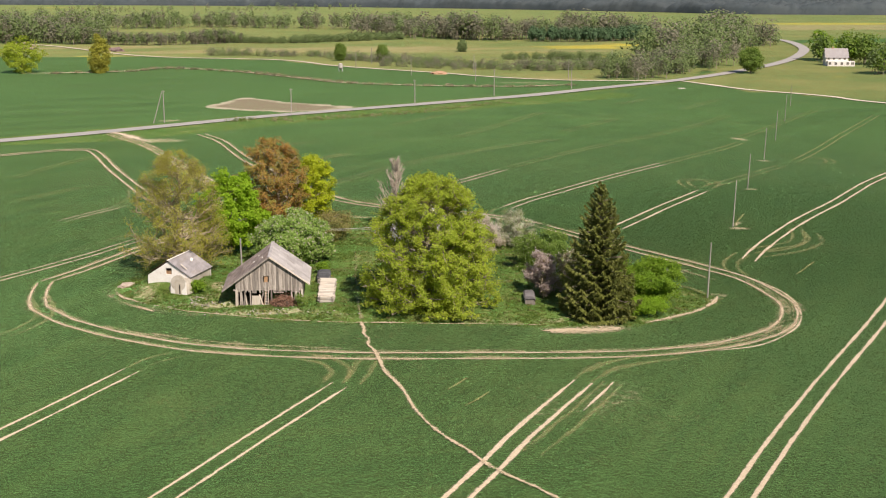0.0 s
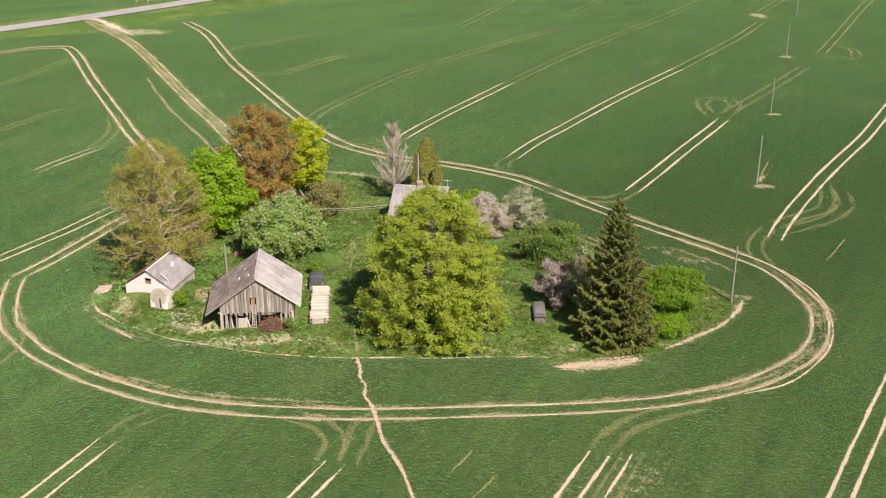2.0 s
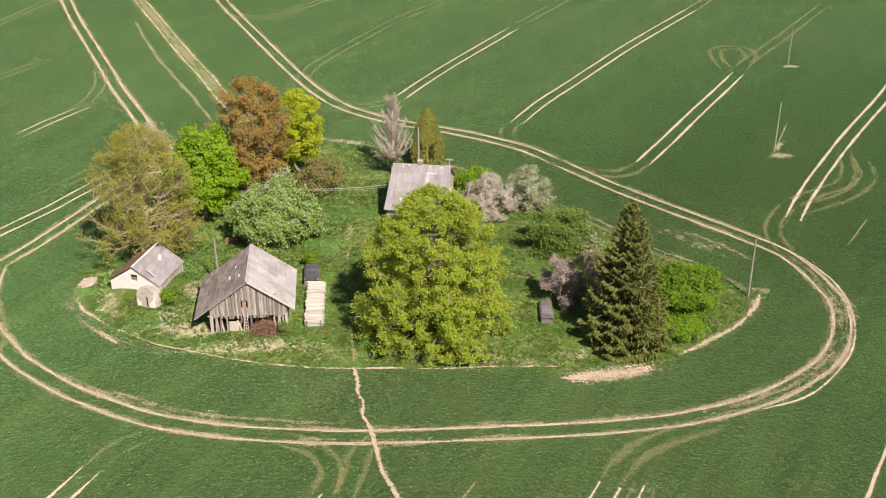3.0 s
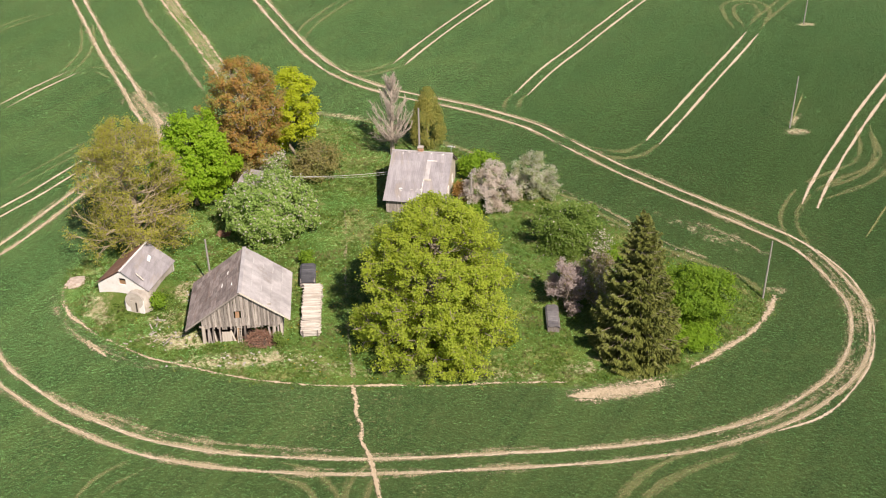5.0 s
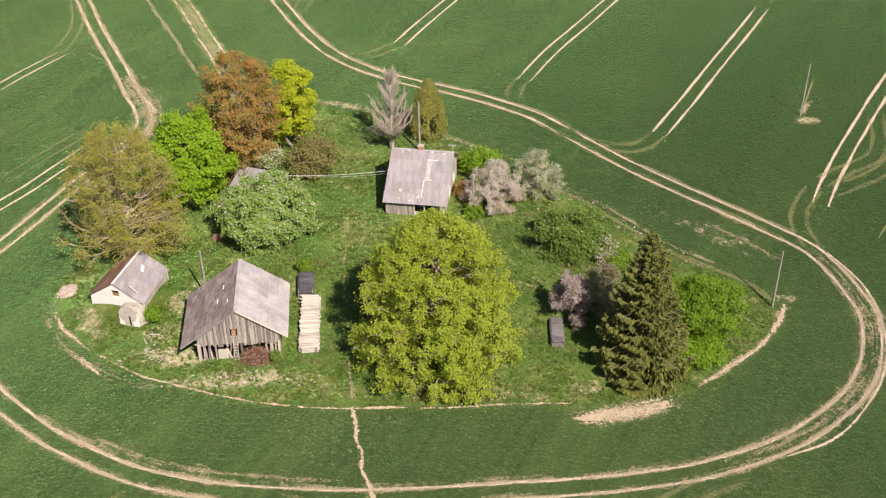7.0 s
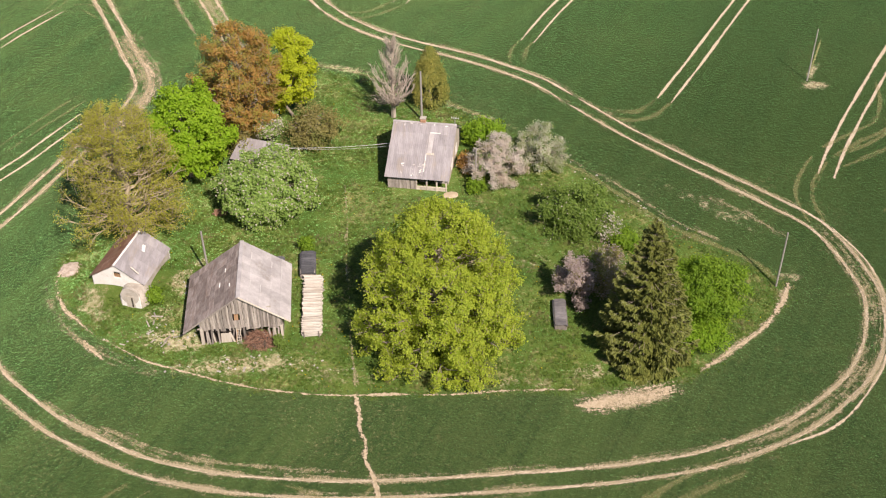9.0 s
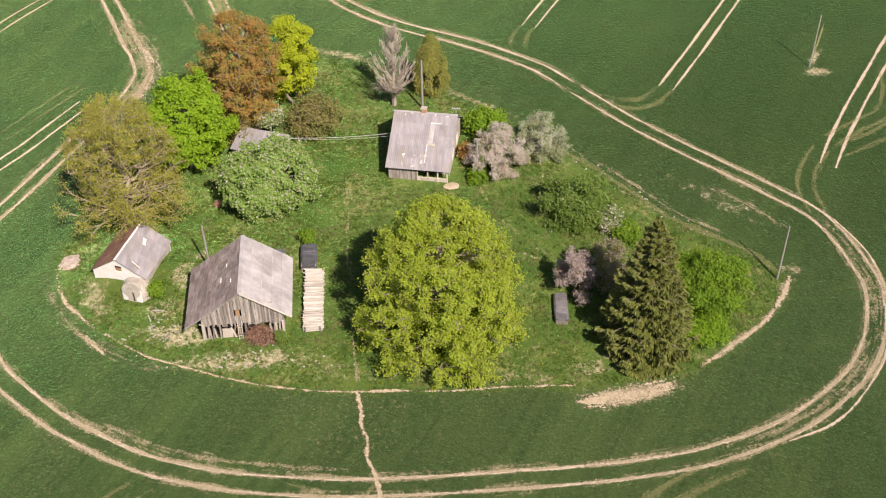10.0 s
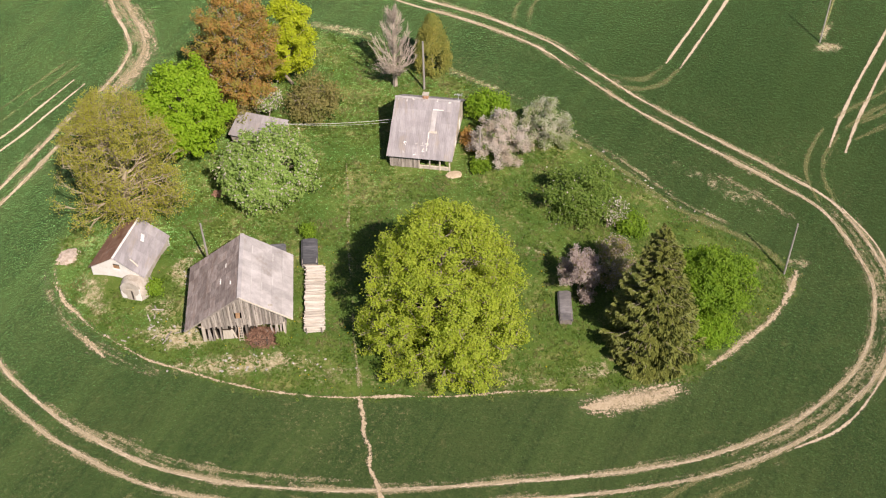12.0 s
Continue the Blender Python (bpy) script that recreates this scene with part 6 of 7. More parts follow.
def shed():
    S = thing("shed", "small grey shed with a low sheet roof", "shed", pose(-22.2, 178.5, gz(-22.1, 177.4), 0, 0, -18))
    roof = part("roof", bmesh.new(), SHEET, S)
    m = plane_matrix((-3.1, -3.4, 1.5), (1, 0, 0), (0, 3.4, 0.85))
    roof_side(roof, m, 6.2, 3.5, 1.05, 1.2, SHEET_HOUSE, 41)
    boards(S, "wall_board", GREYWOOD, pose(-2.9, -3.1, 0), 5.2, 0, lambda u: 1.3, 42, 0.2)
    boards(S, "wall_board", GREYWOOD, pose(-2.9, -0.1, 0), 5.8, 0, lambda u: 2.1, 43, 0.2)
    boards(S, "wall_board", GREYWOOD, pose(-2.9, -3.1, 0, 0, 0, 90), 3.0, 0, lambda u: 1.3 + u * 0.25, 44, 0.2)
    boards(S, "wall_board", GREYWOOD, pose(2.2, -3.1, 0, 0, 0, 90), 3.0, 0, lambda u: 1.3 + u * 0.25, 45, 0.2)
    for y in (-3.0, -0.15):
        block("post", S, PALEWOOD, 2.9, 3.02, y, y + 0.12, -0.1, 1.3 + (y + 3.1) * 0.25)


def wood_stack():
    """Long stack of peeled poles laid across, pale ends showing."""
    rng = random.Random(5)
    S = thing("log_stack", "long low stack of pale peeled logs", "log stack", pose(-14.25, 146.75, gz(-14.2, 150) - 0.35, 0, 0, 3.2))
    shapes = []
    for k in range(6):
        bm = bmesh.new()
        rod(bm, (-1.0, 0, 0), (1.0, 0, 0), 1.0, rng.uniform(0.82, 0.95), 9)
        for v in bm.verts:
            v.co.y *= rng.uniform(0.93, 1.07)
        me = bpy.data.meshes.new("log")
        bm.to_mesh(me)
        bm.free()
        me.materials.append(LOG)
        shapes.append(me)
    y = 0.0
    rows = 44
    for layer in range(5):
        yy = 0.0
        while yy < 8.5:
            r = rng.uniform(0.05, 0.085)
            yy += r
            if rng.random() < 0.97:
                o = part("log", rng.choice(shapes), None, S)
                base = gz(-14.2, 147 + yy) - S.location.z
                o.matrix_basis = Matrix.Translation((rng.gauss(0, 0.07), yy, base + 0.1 + layer * 0.16 + rng.uniform(-0.03, 0.03))) @ pose(0, 0, 0, rng.uniform(0, 360), rng.gauss(0, 0.9), rng.gauss(0, 1.6)) @ Matrix.Diagonal((0.92 + rng.uniform(-0.04, 0.07), r, r, 1))
            yy += r
    for x in (-0.75, 0.75):
        block("stake", S, GREYWOOD, x - 0.04, x + 0.04, -0.12, -0.04, -0.1, 1.1, pose(0, 0, 0, 3, 0, 0))


def felt_pile(name, label, x, y, rot, w, d, h0, h1, mat, n, seed):
    """Stack of boards under sagging roofing felt in overlapping strips."""
    rng = random.Random(seed)
    S = thing(name, label, "covered pile", pose(x, y, gz(x, y), 0, 0, rot))
    block("boards", S, GREYWOOD, -w / 2 + 0.08, w / 2 - 0.08, 0.1, d - 0.1, -0.1, min(h0, h1) - 0.02, None, 0.03)
    for k in range(n):
        bm = bmesh.new()
        y0, y1 = d * k / n - 0.08, d * (k + 1) / n + 0.08
        g = bmesh.ops.create_grid(bm, x_segments=8, y_segments=3, size=0.5)
        for v in bm.verts:
            px, py = v.co.x * (w + rng.uniform(-0.03, 0.03)), y0 + (v.co.y + 0.5) * (y1 - y0)
            u = abs(v.co.x) * 2
            z = h0 + (h1 - h0) * py / d + 0.05 * noise.noise(Vector((px * 2, py * 2, seed))) - 0.22 * max(0, u - 0.72) / 0.28 + 0.012 * (k % 2)
            v.co = Vector((px, py, z))
        r = bmesh.ops.extrude_face_region(bm, geom=list(bm.faces))
        bmesh.ops.translate(bm, vec=(0, 0, 0.015), verts=[v for v in r["geom"] if isinstance(v, bmesh.types.BMVert)])
        bmesh.ops.recalc_face_normals(bm, faces=list(bm.faces))
        part("felt", bm, mat, S)


def utility_pole(label, x, y, top, r=0.13, lean=(0, 0), arm=False, box_=False, pins=True):
    g = gz(x, y)
    P = thing("utility_pole", label, "pole", pose(x, y, g), "wooden poles")
    h = top - g
    bar("shaft", P, POLE, (0, 0, -0.4), (lean[0], lean[1], h), r, r * 0.72, 8)
    if arm:
        block("crossarm", P, POLE, -0.5, 0.5, -0.05, 0.05, h - 0.35, h - 0.24, pose(lean[0], lean[1], 0))
    for s in (-1, 1) if pins else ():
        bar("insulator", P, CONCRETE, (lean[0] + s * (0.42 if arm else 0.17), lean[1], h - 0.24), (lean[0] + s * (0.42 if arm else 0.17), lean[1], h - 0.06), 0.05, 0.035, 6)
    if box_:
        block("meter_box", P, WHITEWASH, -0.42, -0.14, -0.12, 0.12, 0.7, 1.5, None, 0.02, "white meter box")
    return P


def cable(name, label, a, b, sag, r, mat):
    cu = bpy.data.curves.new(name, "CURVE")
    cu.dimensions, cu.bevel_depth, cu.bevel_resolution = "3D", r, 1
    sp = cu.splines.new("POLY")
    sp.points.add(16)
    for i, p in enumerate(sp.points):
        u = i / 16
        q = Vector(a).lerp(Vector(b), u)
        p.co = (q.x, q.y, q.z - sag * 4 * u * (1 - u), 1)
    cu.materials.append(mat)
    ob = new(name, cu)
    return tagged(ob, label, "cable")


barn()
brush_pile()
cellar()
house()
door_slab()
shed()
wood_stack()
felt_pile("felt_pile", "stack of boards under black roofing felt", -15.35, 155.6, 4, 1.75, 3.4, 0.75, 1.0, TARP, 4, 1)
felt_pile("felt_pile", "low pile under black felt behind the barn", -19.0, 156.9, 6, 2.2, 1.9, 0.4, 0.5, TARP, 2, 2)
felt_pile("felt_pile", "weathered pile under grey felt beside the plum tree", 10.7, 147.9, -1, 1.4, 3.8, 0.8, 0.9, TARP_GREY, 4, 3)
utility_pole("tall grey wooden pole at the yard's tip", 34.2, 155.9, 5.9, 0.11, (0.1, -0.3), False, False, False)
for (x, y), top in zip(((46.6, 196.2), (59.0, 238.0), (77.1, 296.6), (97.0, 361.5), (115.7, 420.8), (130.4, 468.0)), (7.4, 5.8, 3.8, 1.4, 0.5, 0.5)):
    utility_pole("grey wooden pole standing in the crop", x, y, top, 0.1, (0.25, 0.1), False, False, False)
utility_pole("short grey pole behind the barn", -25.9, 156.4, 6.3, 0.13, (-0.15, 0.1), False, False, False)
utility_pole("tall grey pole behind the farmhouse", -3.7, 185.4, 8.3, 0.15, (0, -0.1), False, False, False)
utility_pole("grey pole with a white meter box", 2.6, 171.2, 6.4, 0.12, (0.1, 0.1), False, True)
for (x, y), top in zip(((-80.3, 358.2), (-45.6, 374.5), (-9.2, 407.5), (18.9, 462)), (7.4, 6.5, 6.5, 6.0)):
    utility_pole("wooden roadside pole with a crossarm", x, y, top, 0.16, (0, 0), True)
q = utility_pole("leaning brace pole beside a roadside pole", -83.5, 358.0, 6.8, 0.14, (2.8, 0))
for k in range(2):
    cable("overhead_line", "thin white line from shed to farmhouse", (-19.3 + 0.1 * k, 176.2, 3.55 - 0.05 * k), (-6.9, 176.0 - 0.25 * k, 4.2 - 0.18 * k), 0.25 + 0.08 * k, 0.024 - 0.012 * k, WIRE)

# ---- distance: woods, lone trees, house by the road ----
def woods(name, label, pts, depth, count, hmin, hmax, mats, seed, per=70, quad=0.075, narrow=0.34, flat=False):
    """A belt of trees along a line, trunks and ragged crowns, one object to each tone."""
    if per > 100:
        per, quad = int(per * 0.54), quad * 1.25
    rng = np.random.default_rng(seed)
    line = spline(pts, 8.0)
    seg = []
    ps = {i: [] for i in range(len(mats))}
    for k in range(int(count * 1.5)):
        c = line[rng.integers(len(line))] + rng.normal(size=2) * depth * 0.5
        h = rng.uniform(hmin, hmax) * (0.8 + 0.4 * (noise.noise(Vector((c[0] * 0.02, c[1] * 0.02, seed))) + 0.5))
        z = gz(c[0], c[1])
        seg.append((c[0], c[1], z - 0.3, c[0], c[1], z + h * 0.55, 0.012 * h, 0.004 * h))
        i = rng.integers(len(mats)) if len(mats) > 1 else 0
        r = h * narrow * rng.uniform(0.7, 1.15)
        nl = 7
        lob = unit(rng, nl) * rng.uniform(0.25, 0.75, (nl, 1)) * np.array([r, r, h * 0.42])
        lob[0] = (0, 0, h * 0.25)
        lr = rng.uniform(0.5, 0.75, nl)
        which = rng.integers(nl, size=per)
        d = unit(rng, per)
        p = np.array([c[0], c[1], z + h * 0.46]) + lob[which] + d * (lr[which] * (0.55 + 0.45 * rng.random(per) ** 0.5))[:, None] * np.array([r, r, max(r, h * 0.24)])
        p[:, 2] = np.maximum(p[:, 2], z + 0.1)
        nrm = np.array([0.05, -0.35, 0.8]) + unit(rng, per) * 0.15 if flat else d * 0.75 + unit(rng, per) * 0.25 + np.array([0.05, -0.1, 0.45])
        nrm /= np.linalg.norm(nrm, axis=1)[:, None] + 1e-9
        ps[i].append((p, nrm, np.full(per, h * quad)))
    root = thing(name, label, "woodland", pose(0, 0, 0), kind="stuff")
    v, f = tubes(seg, 4)
    part("trunks", np_mesh("trunks", v, f), BARK_GREY, root)
    for i, rows in ps.items():
        if rows:
            v, f = leaf_quads(rng, np.vstack([r[0] for r in rows]), np.concatenate([r[2] for r in rows]), np.vstack([r[1] for r in rows]), 0.8)
            part("crowns", np_mesh("crowns", v, f), mats[i], root)
    return root


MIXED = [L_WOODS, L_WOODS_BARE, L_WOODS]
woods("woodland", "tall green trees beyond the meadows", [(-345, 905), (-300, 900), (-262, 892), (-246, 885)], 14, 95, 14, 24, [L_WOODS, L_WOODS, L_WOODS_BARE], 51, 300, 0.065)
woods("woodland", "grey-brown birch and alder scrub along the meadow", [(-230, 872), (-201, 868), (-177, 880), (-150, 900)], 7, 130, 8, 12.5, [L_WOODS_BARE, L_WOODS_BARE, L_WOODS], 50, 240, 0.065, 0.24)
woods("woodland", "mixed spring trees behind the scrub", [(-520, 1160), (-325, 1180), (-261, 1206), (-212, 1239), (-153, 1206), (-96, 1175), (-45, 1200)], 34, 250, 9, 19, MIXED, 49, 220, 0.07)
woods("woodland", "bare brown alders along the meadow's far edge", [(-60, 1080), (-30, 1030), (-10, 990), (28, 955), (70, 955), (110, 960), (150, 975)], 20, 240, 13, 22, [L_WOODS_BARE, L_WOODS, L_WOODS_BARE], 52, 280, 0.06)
woods("pine_wood", "dark green pine plantation behind the yellow meadow", [(70, 922), (108, 920), (150, 945)], 6, 130, 10, 14.5, [L_PINES], 53, 240, narrow=0.2)
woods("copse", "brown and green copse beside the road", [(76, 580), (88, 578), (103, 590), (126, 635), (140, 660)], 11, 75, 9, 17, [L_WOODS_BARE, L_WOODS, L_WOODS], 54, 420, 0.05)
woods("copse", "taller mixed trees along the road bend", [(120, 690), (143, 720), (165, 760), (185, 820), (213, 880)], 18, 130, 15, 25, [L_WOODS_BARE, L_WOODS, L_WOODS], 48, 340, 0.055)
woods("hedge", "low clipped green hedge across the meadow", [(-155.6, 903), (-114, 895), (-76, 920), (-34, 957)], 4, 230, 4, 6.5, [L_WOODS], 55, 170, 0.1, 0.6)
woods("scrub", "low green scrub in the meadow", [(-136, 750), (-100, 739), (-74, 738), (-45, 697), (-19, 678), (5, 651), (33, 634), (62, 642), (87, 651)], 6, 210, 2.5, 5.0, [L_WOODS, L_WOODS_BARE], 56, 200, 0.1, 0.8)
woods("scrub", "low green scrub along a meadow bank", [(37, 707), (63, 712), (93, 697)], 3, 80, 2.5, 4.5, [L_WOODS], 47, 200, 0.1, 0.8)
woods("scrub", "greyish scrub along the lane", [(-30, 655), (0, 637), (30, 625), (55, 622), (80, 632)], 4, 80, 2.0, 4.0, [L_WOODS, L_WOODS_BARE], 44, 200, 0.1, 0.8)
woods("copse", "fresh green garden trees beside the white house", [(209, 692), (214, 708)], 3, 8, 14, 19, [L_SHRUB, L_LILAC, L_WOODS], 57, 520, 0.055)
woods("copse", "fresh green garden trees behind the white house", [(218, 668), (226, 664), (236, 660)], 5, 16, 12, 20, [L_SHRUB, L_LILAC, L_WOODS], 45, 520, 0.055)
woods("copse", "green trees along the lane by the white house", [(206, 598), (214, 604), (226, 610)], 4, 14, 11, 17, [L_SHRUB, L_WOODS], 58, 520, 0.055)
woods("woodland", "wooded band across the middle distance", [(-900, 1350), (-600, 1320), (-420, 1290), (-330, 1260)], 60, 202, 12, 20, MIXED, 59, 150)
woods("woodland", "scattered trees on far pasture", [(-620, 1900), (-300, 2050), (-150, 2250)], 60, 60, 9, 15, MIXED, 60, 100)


def canopy(label, pts, depth, h, seed, step=4.0):
    """A far forest as one closed, bumpy roof of treetops with an upright edge."""
    line = spline(pts, step)
    d = np.gradient(line, axis=0)
    d /= np.linalg.norm(d, axis=1)[:, None]
    nrm = np.c_[-d[:, 1], d[:, 0]]
    cols = []
    offs = np.r_[0.0, 1.5, 4.0, 8.0, np.linspace(12, depth, 44)]
    rise = np.r_[0.0, 0.55, 0.82, 0.95, np.ones(44)]
    for o, k in zip(offs, rise):
        p = line + nrm * o
        tops = np.array([0.85 + 0.5 * noise.noise(Vector((a * 0.011, b * 0.011, seed))) + 0.3 * noise.noise(Vector((a * 0.06, b * 0.06, seed))) + 0.22 * noise.noise(Vector((a * 0.16, b * 0.16, seed))) for a, b in p])
        cols.append(np.c_[p, land(p[:, 0], p[:, 1]) + h * k * tops])
    m = len(offs)
    v = np.stack(cols, 1).reshape(-1, 3)
    i = (np.arange(len(line) - 1)[:, None] * m + np.arange(m - 1)[None]).ravel()
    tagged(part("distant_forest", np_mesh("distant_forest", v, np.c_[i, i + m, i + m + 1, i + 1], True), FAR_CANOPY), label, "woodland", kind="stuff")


# horizon forests, their haze carried by the canopy colour
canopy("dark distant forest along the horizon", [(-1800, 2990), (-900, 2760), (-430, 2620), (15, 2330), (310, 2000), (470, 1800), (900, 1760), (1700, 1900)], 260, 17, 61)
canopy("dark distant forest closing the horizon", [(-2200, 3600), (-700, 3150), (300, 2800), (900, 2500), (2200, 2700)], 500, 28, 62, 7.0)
woods("reed_strip", "dry tan reeds along a field ditch", [(-185, 600), (-153, 614), (-139, 634), (-100, 610), (-68, 571), (-39, 533), (-6, 516), (27, 516), (54, 531)], 2.4, 1300, 0.5, 1.3, [L_REED, L_WOODS, L_WOODS_BARE], 63, 14, 0.3, 0.8)
woods("rough_verge", "tall rough grass and weeds below the road bank", [(-58, 360), (-36, 361), (-14, 375), (6, 402), (20, 425)], 4, 500, 0.4, 0.9, [L_SHRUB, L_REED, L_WOODS], 64, 14, 0.3, 0.8)
for x, y, zc, r, rz, mat, s in ((-203, 604, 2.4, 10.5, 8.8, L_LINDEN, 71), (-165, 604, 2.2, 5.0, 9.6, L_OAK, 72), (-57, 697, -1.2, 3.0, 5.2, L_SHRUB, 73), (-33, 690, -1.6, 3.0, 4.6, L_SHRUB, 74), (12, 786, -3, 2.6, 4.0, L_WOODS, 75), (148.5, 605, 0.5, 6.0, 6.2, L_SHRUB, 76)):
    broadleaf("field_tree", "lone spring tree standing in far fields", "tree", x, y, zc, r, rz, mat, BARK, s, 170, 60, 0.6, 0.75, 0.35, 0.15, 14, 0, 0.5, 0.2, group="lone field trees")


def far_house():
    g = gz(204, 640)
    Hh = thing("white_house", "white two-storey house with a grey roof", "house", pose(206, 657, g - 0.1, 0, 0, -8))
    hw, d, wh, rh = 5.6, 8.0, 4.6, 8.8
    bm = bmesh.new()
    v = [bm.verts.new(p) for p in ((-hw, 0, 0), (hw, 0, 0), (hw, d, 0), (-hw, d, 0), (-hw, 0, wh), (hw, 0, wh), (hw, d, wh), (-hw, d, wh), (-hw, d / 2, rh), (hw, d / 2, rh))]
    for f in ((0, 1, 5, 4), (1, 2, 6, 9, 5), (2, 3, 7, 6), (3, 0, 4, 8, 7), (0, 3, 2, 1)):
        bm.faces.new([v[i] for i in f])
    part("wall", bm, WHITEWASH, Hh)
    for s in (0, 1):
        bm = bmesh.new()
        ln = math.hypot(d / 2 + 0.5, rh - wh + 0.4)
        m = plane_matrix((-hw - 0.4, -0.5, wh - 0.45), (1, 0, 0), (0, d / 2 + 0.5, rh - wh + 0.5)) if s == 0 else plane_matrix((hw + 0.4, d + 0.5, wh - 0.45), (-1, 0, 0), (0, -d / 2 - 0.5, rh - wh + 0.5))
        box(bm, 0, 2 * hw + 0.8, 0, ln, 0.05, 0.25, m)
        part("roof", bm, SHEET_HOUSE, Hh)
    block("annex", Hh, WHITEWASH, -hw + 0.5, hw + 3.0, -4.0, 0, 0, 2.7, None, 0.05)
    block("chimney", Hh, BRICK, -2.2, -1.4, d / 2 - 0.4, d / 2 + 0.4, rh - 0.8, rh + 0.9)
    for x in (-4.0, -1.4, 1.4, 4.0):
        w = block("window", Hh, DARK, x - 0.5, x + 0.5, -0.05, 0.05, 3.3, 4.7)
        block("window_frame", w, WHITEWASH, x - 0.06, x + 0.06, -0.09, -0.05, 3.3, 4.7)
    for x in (-4, -1, 2, 5, 7.4):
        w = block("window", Hh, DARK, x - 0.6, x + 0.6, -4.06, -3.98, 0.9, 2.2)
        block("window_frame", w, WHITEWASH, x - 0.06, x + 0.06, -4.1, -4.06, 0.9, 2.2)


def hopper():
    Hp = thing("feed_hopper", "grey metal feed hopper on legs by the lane", "hopper", pose(-50.1, 613.8, gz(-50.1, 613.8)))
    bm = bmesh.new()
    rod(bm, (0, 0, 1.9), (0, 0, 3.6), 1.1, 1.1, 16)
    rod(bm, (0, 0, 1.0), (0, 0, 1.9), 0.3, 1.1, 16)
    rod(bm, (0, 0, 3.6), (0, 0, 4.2), 1.1, 0.2, 16)
    part("tank", bm, STONE, Hp)
    for x in (-0.8, 0.8):
        for y in (-0.8, 0.8):
            bar("leg", Hp, METAL, (x, y, -0.1), (x, y, 2.2), 0.09)


far_house()
hopper()
for x, y in ((-44, 634), (-38, 669), (-15, 590), (15, 610), (14.4, 552), (52.6, 512), (56.7, 566), (88.7, 660)):
    utility_pole("weathered wooden pole beside the far lane", x, y, gz(x, y) + 8.5, 0.16, (0, 0), False)


def rubble(x, y, rx, ry, h, label, mat, seed):
    bm = bmesh.new()
    bmesh.ops.create_icosphere(bm, subdivisions=3, radius=1.0)
    for v in bm.verts:
        k = 1 + 0.5 * noise.noise(v.co * 2.4 + Vector((seed, 0, 0)))
        v.co = Vector((v.co.x * rx * k, v.co.y * ry * k, max(-0.2, v.co.z * h * k)))
    ob = part("earth_mound", bm, mat)
    ob.matrix_basis = pose(x, y, gz(x, y))
    tagged(ob, label, "heap")


rubble(-206, 790, 5.5, 3, 2.4, "greyish pink heap of cut brushwood by a field", CUT_BRUSH, 1)
rubble(-272, 815, 9, 4, 3.4, "greyish pink heap of cut brushwood by a field", CUT_BRUSH, 2)
rubble(-41.0, 158.9, 1.55, 1.25, 0.3, "low pinkish heap of rubble beside the root cellar", RUBBLE, 5)
rubble(-26.3, 167.9, 0.85, 0.6, 0.45, "small reddish-brown heap beside the bird cherry", BRUSH, 6)
rubble(100, 524, 1.5, 0.9, 0.3, "pale heap of gravel beside the road", GRAVEL_HEAP, 3)
rubble(-2, 596, 4, 2, 1.4, "orange-brown heap of earth beside the lane", BRICK, 4)


# ---- small things in the yard ----
def stones():
    rng = random.Random(12)
    shapes = []
    for k in range(4):
        bm = bmesh.new()
        bmesh.ops.create_icosphere(bm, subdivisions=1, radius=1.0)
        for v in bm.verts:
            v.co *= 1 + rng.uniform(-0.22, 0.22)
            v.co.z *= 0.6
        me = bpy.data.meshes.new("stone")
        bm.to_mesh(me)
        bm.free()
        me.materials.append(STONE)
        shapes.append(me)
    spots = [(rng.gauss(-28.8, 2.6), rng.gauss(147.0, 0.9)) for _ in range(38)] + [(rng.gauss(-20, 4.5), rng.gauss(143.2, 0.8)) for _ in range(46)] + [(rng.gauss(20, 6), 0) for _ in range(22)] + [(rng.gauss(-27.5, 1.0), rng.gauss(154.5, 1.0)) for _ in range(10)] + [(rng.uniform(5, 26), 0) for _ in range(16)]
    for x, y in spots:
        if y == 0:
            y = 186.5 - 0.86 * x + rng.gauss(0, 0.8)
        r = rng.uniform(0.05, 0.16)
        o = part("stone", rng.choice(shapes), None)
        o.matrix_basis = pose(x, y, gz(x, y) + r * 0.25, rng.uniform(-15, 15), rng.uniform(-15, 15), rng.uniform(0, 360)) @ Matrix.Diagonal((r, r * rng.uniform(0.7, 1.2), r, 1))
        tagged(o, "pale field stone lying in rough grass", "stone", "scattered stones")
    for k in range(11):
        x, y = (rng.gauss(-28.5, 2.2), rng.gauss(147.2, 0.8)) if k < 7 else (rng.gauss(-31, 1.2), rng.gauss(149.5, 0.8))
        o = block("plank", None, GREYWOOD, -rng.uniform(0.2, 0.7), rng.uniform(0.2, 0.7), -0.07, 0.07, 0.02, 0.06)
        o.matrix_basis = pose(x, y, gz(x, y) + 0.03, rng.uniform(-4, 4), rng.uniform(-3, 3), rng.uniform(0, 180))
        tagged(o, "grey broken plank lying in the grass", "plank", "fallen planks")


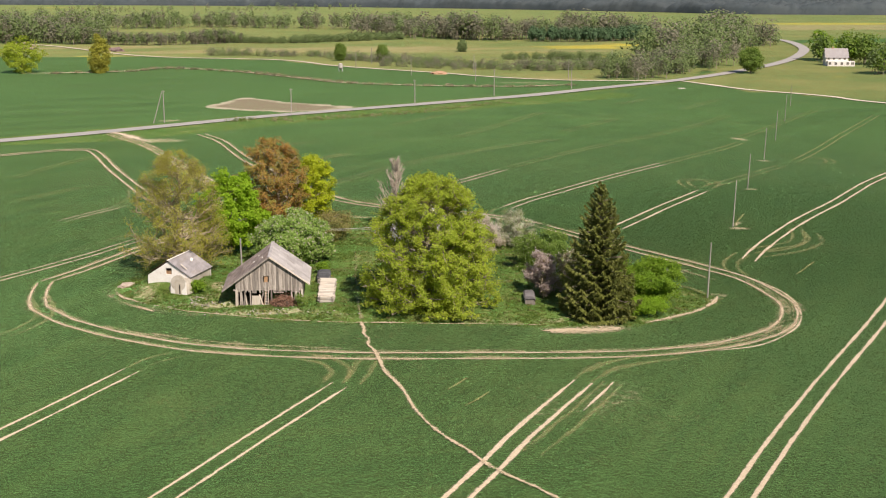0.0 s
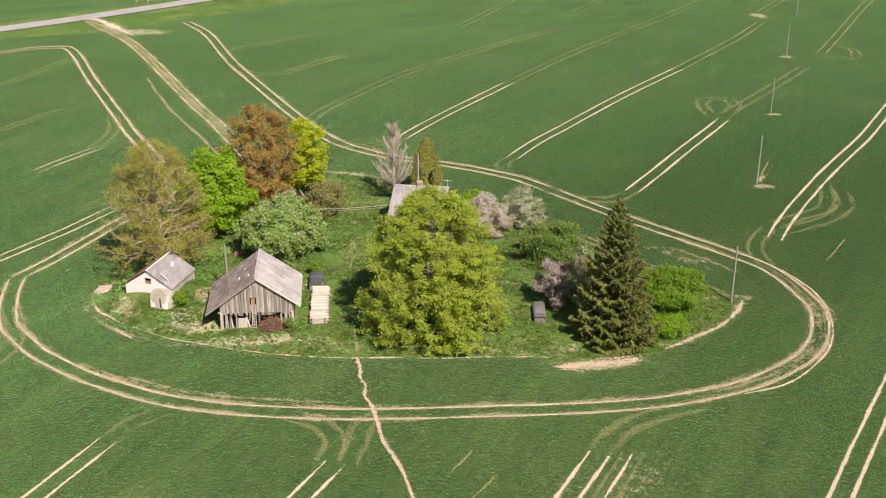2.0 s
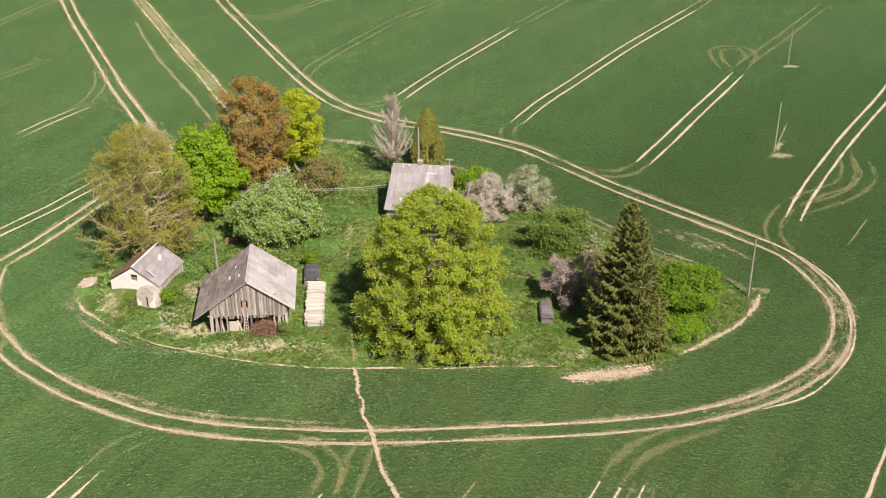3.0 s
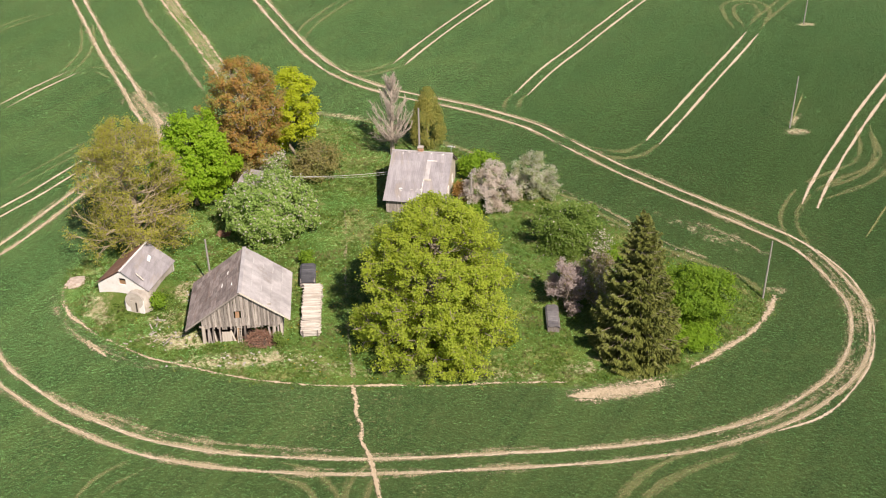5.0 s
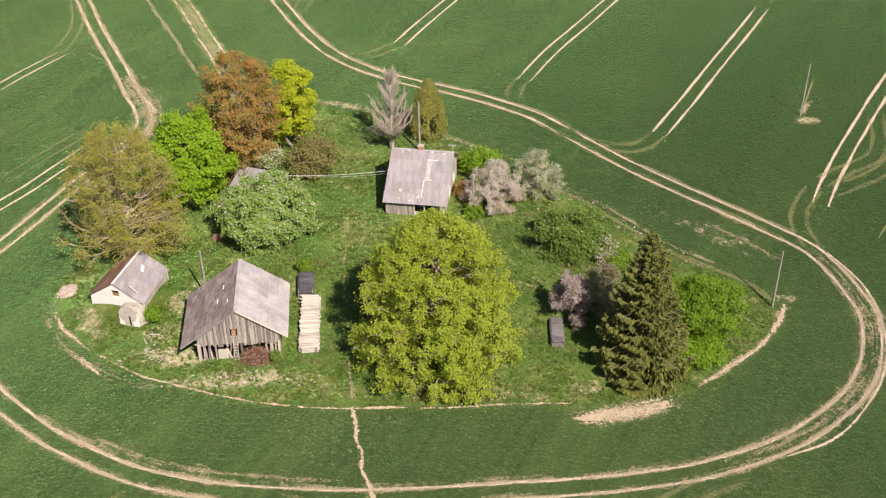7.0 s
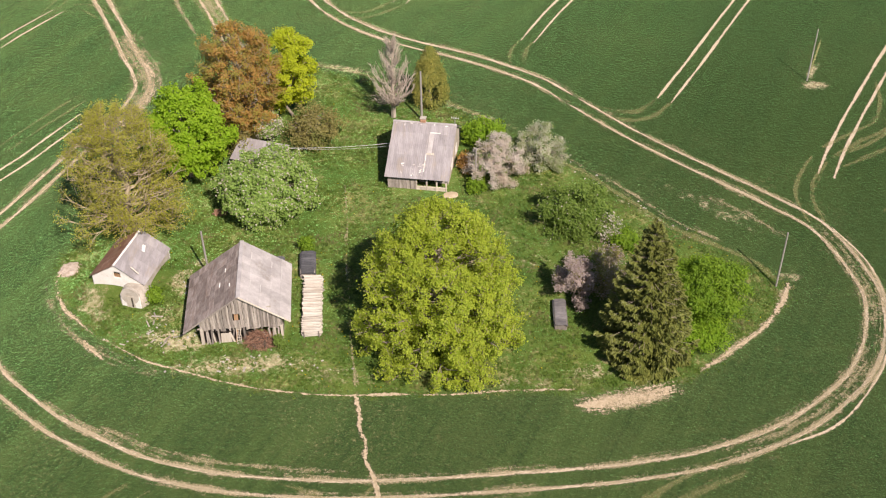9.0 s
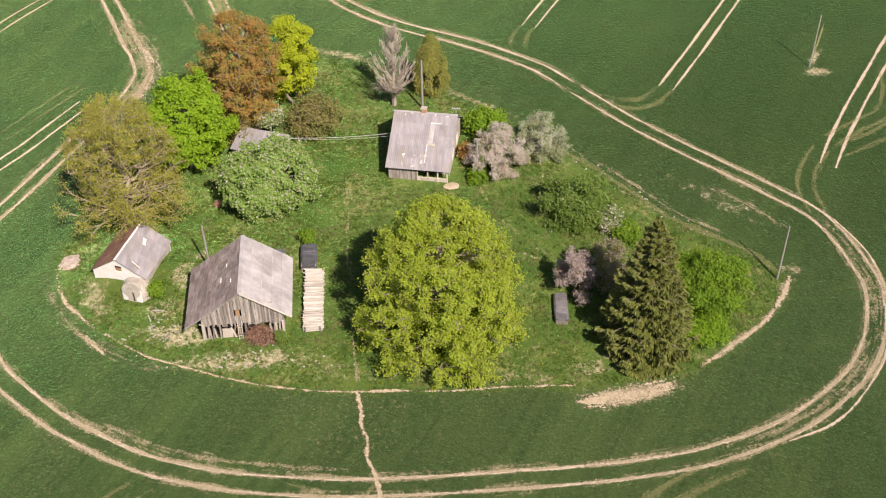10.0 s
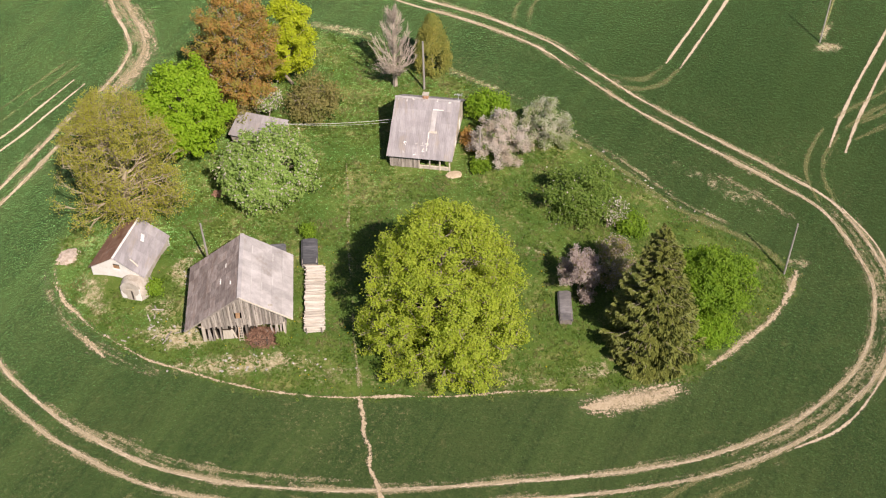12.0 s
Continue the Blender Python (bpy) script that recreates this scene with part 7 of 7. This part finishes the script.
def yard_grass():
    """Tufts of rough grass and dandelions all over the yard."""
    rng = np.random.default_rng(90)
    n = 42000
    x, y = rng.uniform(-45, 37, n), rng.uniform(138, 203, n)
    sd = inside(YARD, x, y) + rng.normal(size=n) * 0.5
    keep = sd > 0
    for cx, cy, w, d in ((-21, 150.5, 4.3, 4.6), (-3, 175.5, 3.8, 6), (-34.2, 157, 3, 3.6), (-14.2, 151, 1.2, 4.6)):
        keep &= ~((np.abs(x - cx) < w) & (np.abs(y - cy) < d))
    patch = np.array([noise.noise(Vector((a * 0.25, b * 0.25, 3))) for a, b in zip(x, y)])
    keep &= patch + rng.normal(size=n) * 0.25 > -0.15
    x, y = x[keep], y[keep]
    n = len(x)
    z = land(x, y)
    per = 3
    a = rng.uniform(0, 6.283, (n, per))
    h = rng.uniform(0.05, 0.17, (n, per)) * (1 + 0.5 * rng.random((n, 1)))
    w = rng.uniform(0.05, 0.14, (n, per))
    lean = rng.uniform(0.12, 0.42, (n, per))
    bx, by = x[:, None] + rng.normal(size=(n, per)) * 0.14, y[:, None] + rng.normal(size=(n, per)) * 0.14
    dx, dy = np.cos(a), np.sin(a)
    p0 = np.stack([bx - dy * w, by + dx * w, np.broadcast_to(z[:, None], a.shape)], -1)
    p1 = np.stack([bx + dy * w, by - dx * w, np.broadcast_to(z[:, None], a.shape)], -1)
    p2 = np.stack([bx + dx * lean, by + dy * lean, z[:, None] + h], -1)
    v = np.stack([p0, p1, p2], 2).reshape(-1, 3)
    i = np.arange(n * per)[:, None] * 3
    tagged(part("grass", np_mesh("grass", v, np.c_[i, i + 1, i + 2]), BLADE), "rough uneven yard grass with dry stalks", "grass", kind="stuff")
    m = 900
    x, y = rng.uniform(-40, 34, m), rng.uniform(139, 196, m)
    k = (inside(YARD, x, y) > 0.5) & (np.array([noise.noise(Vector((a * 0.12, b * 0.12, 8))) for a, b in zip(x, y)]) > 0.0)
    x, y = x[k], y[k]
    c = np.c_[x, y, land(x, y) + 0.2]
    v, f = leaf_quads(rng, c, 0.13, np.tile([0, 0, 1.0], (len(x), 1)), 1.0)
    tagged(part("dandelions", np_mesh("dandelions", v, f), DANDELION), "yellow dandelions in the grass", "flowers", kind="stuff")


stones()
yard_grass()
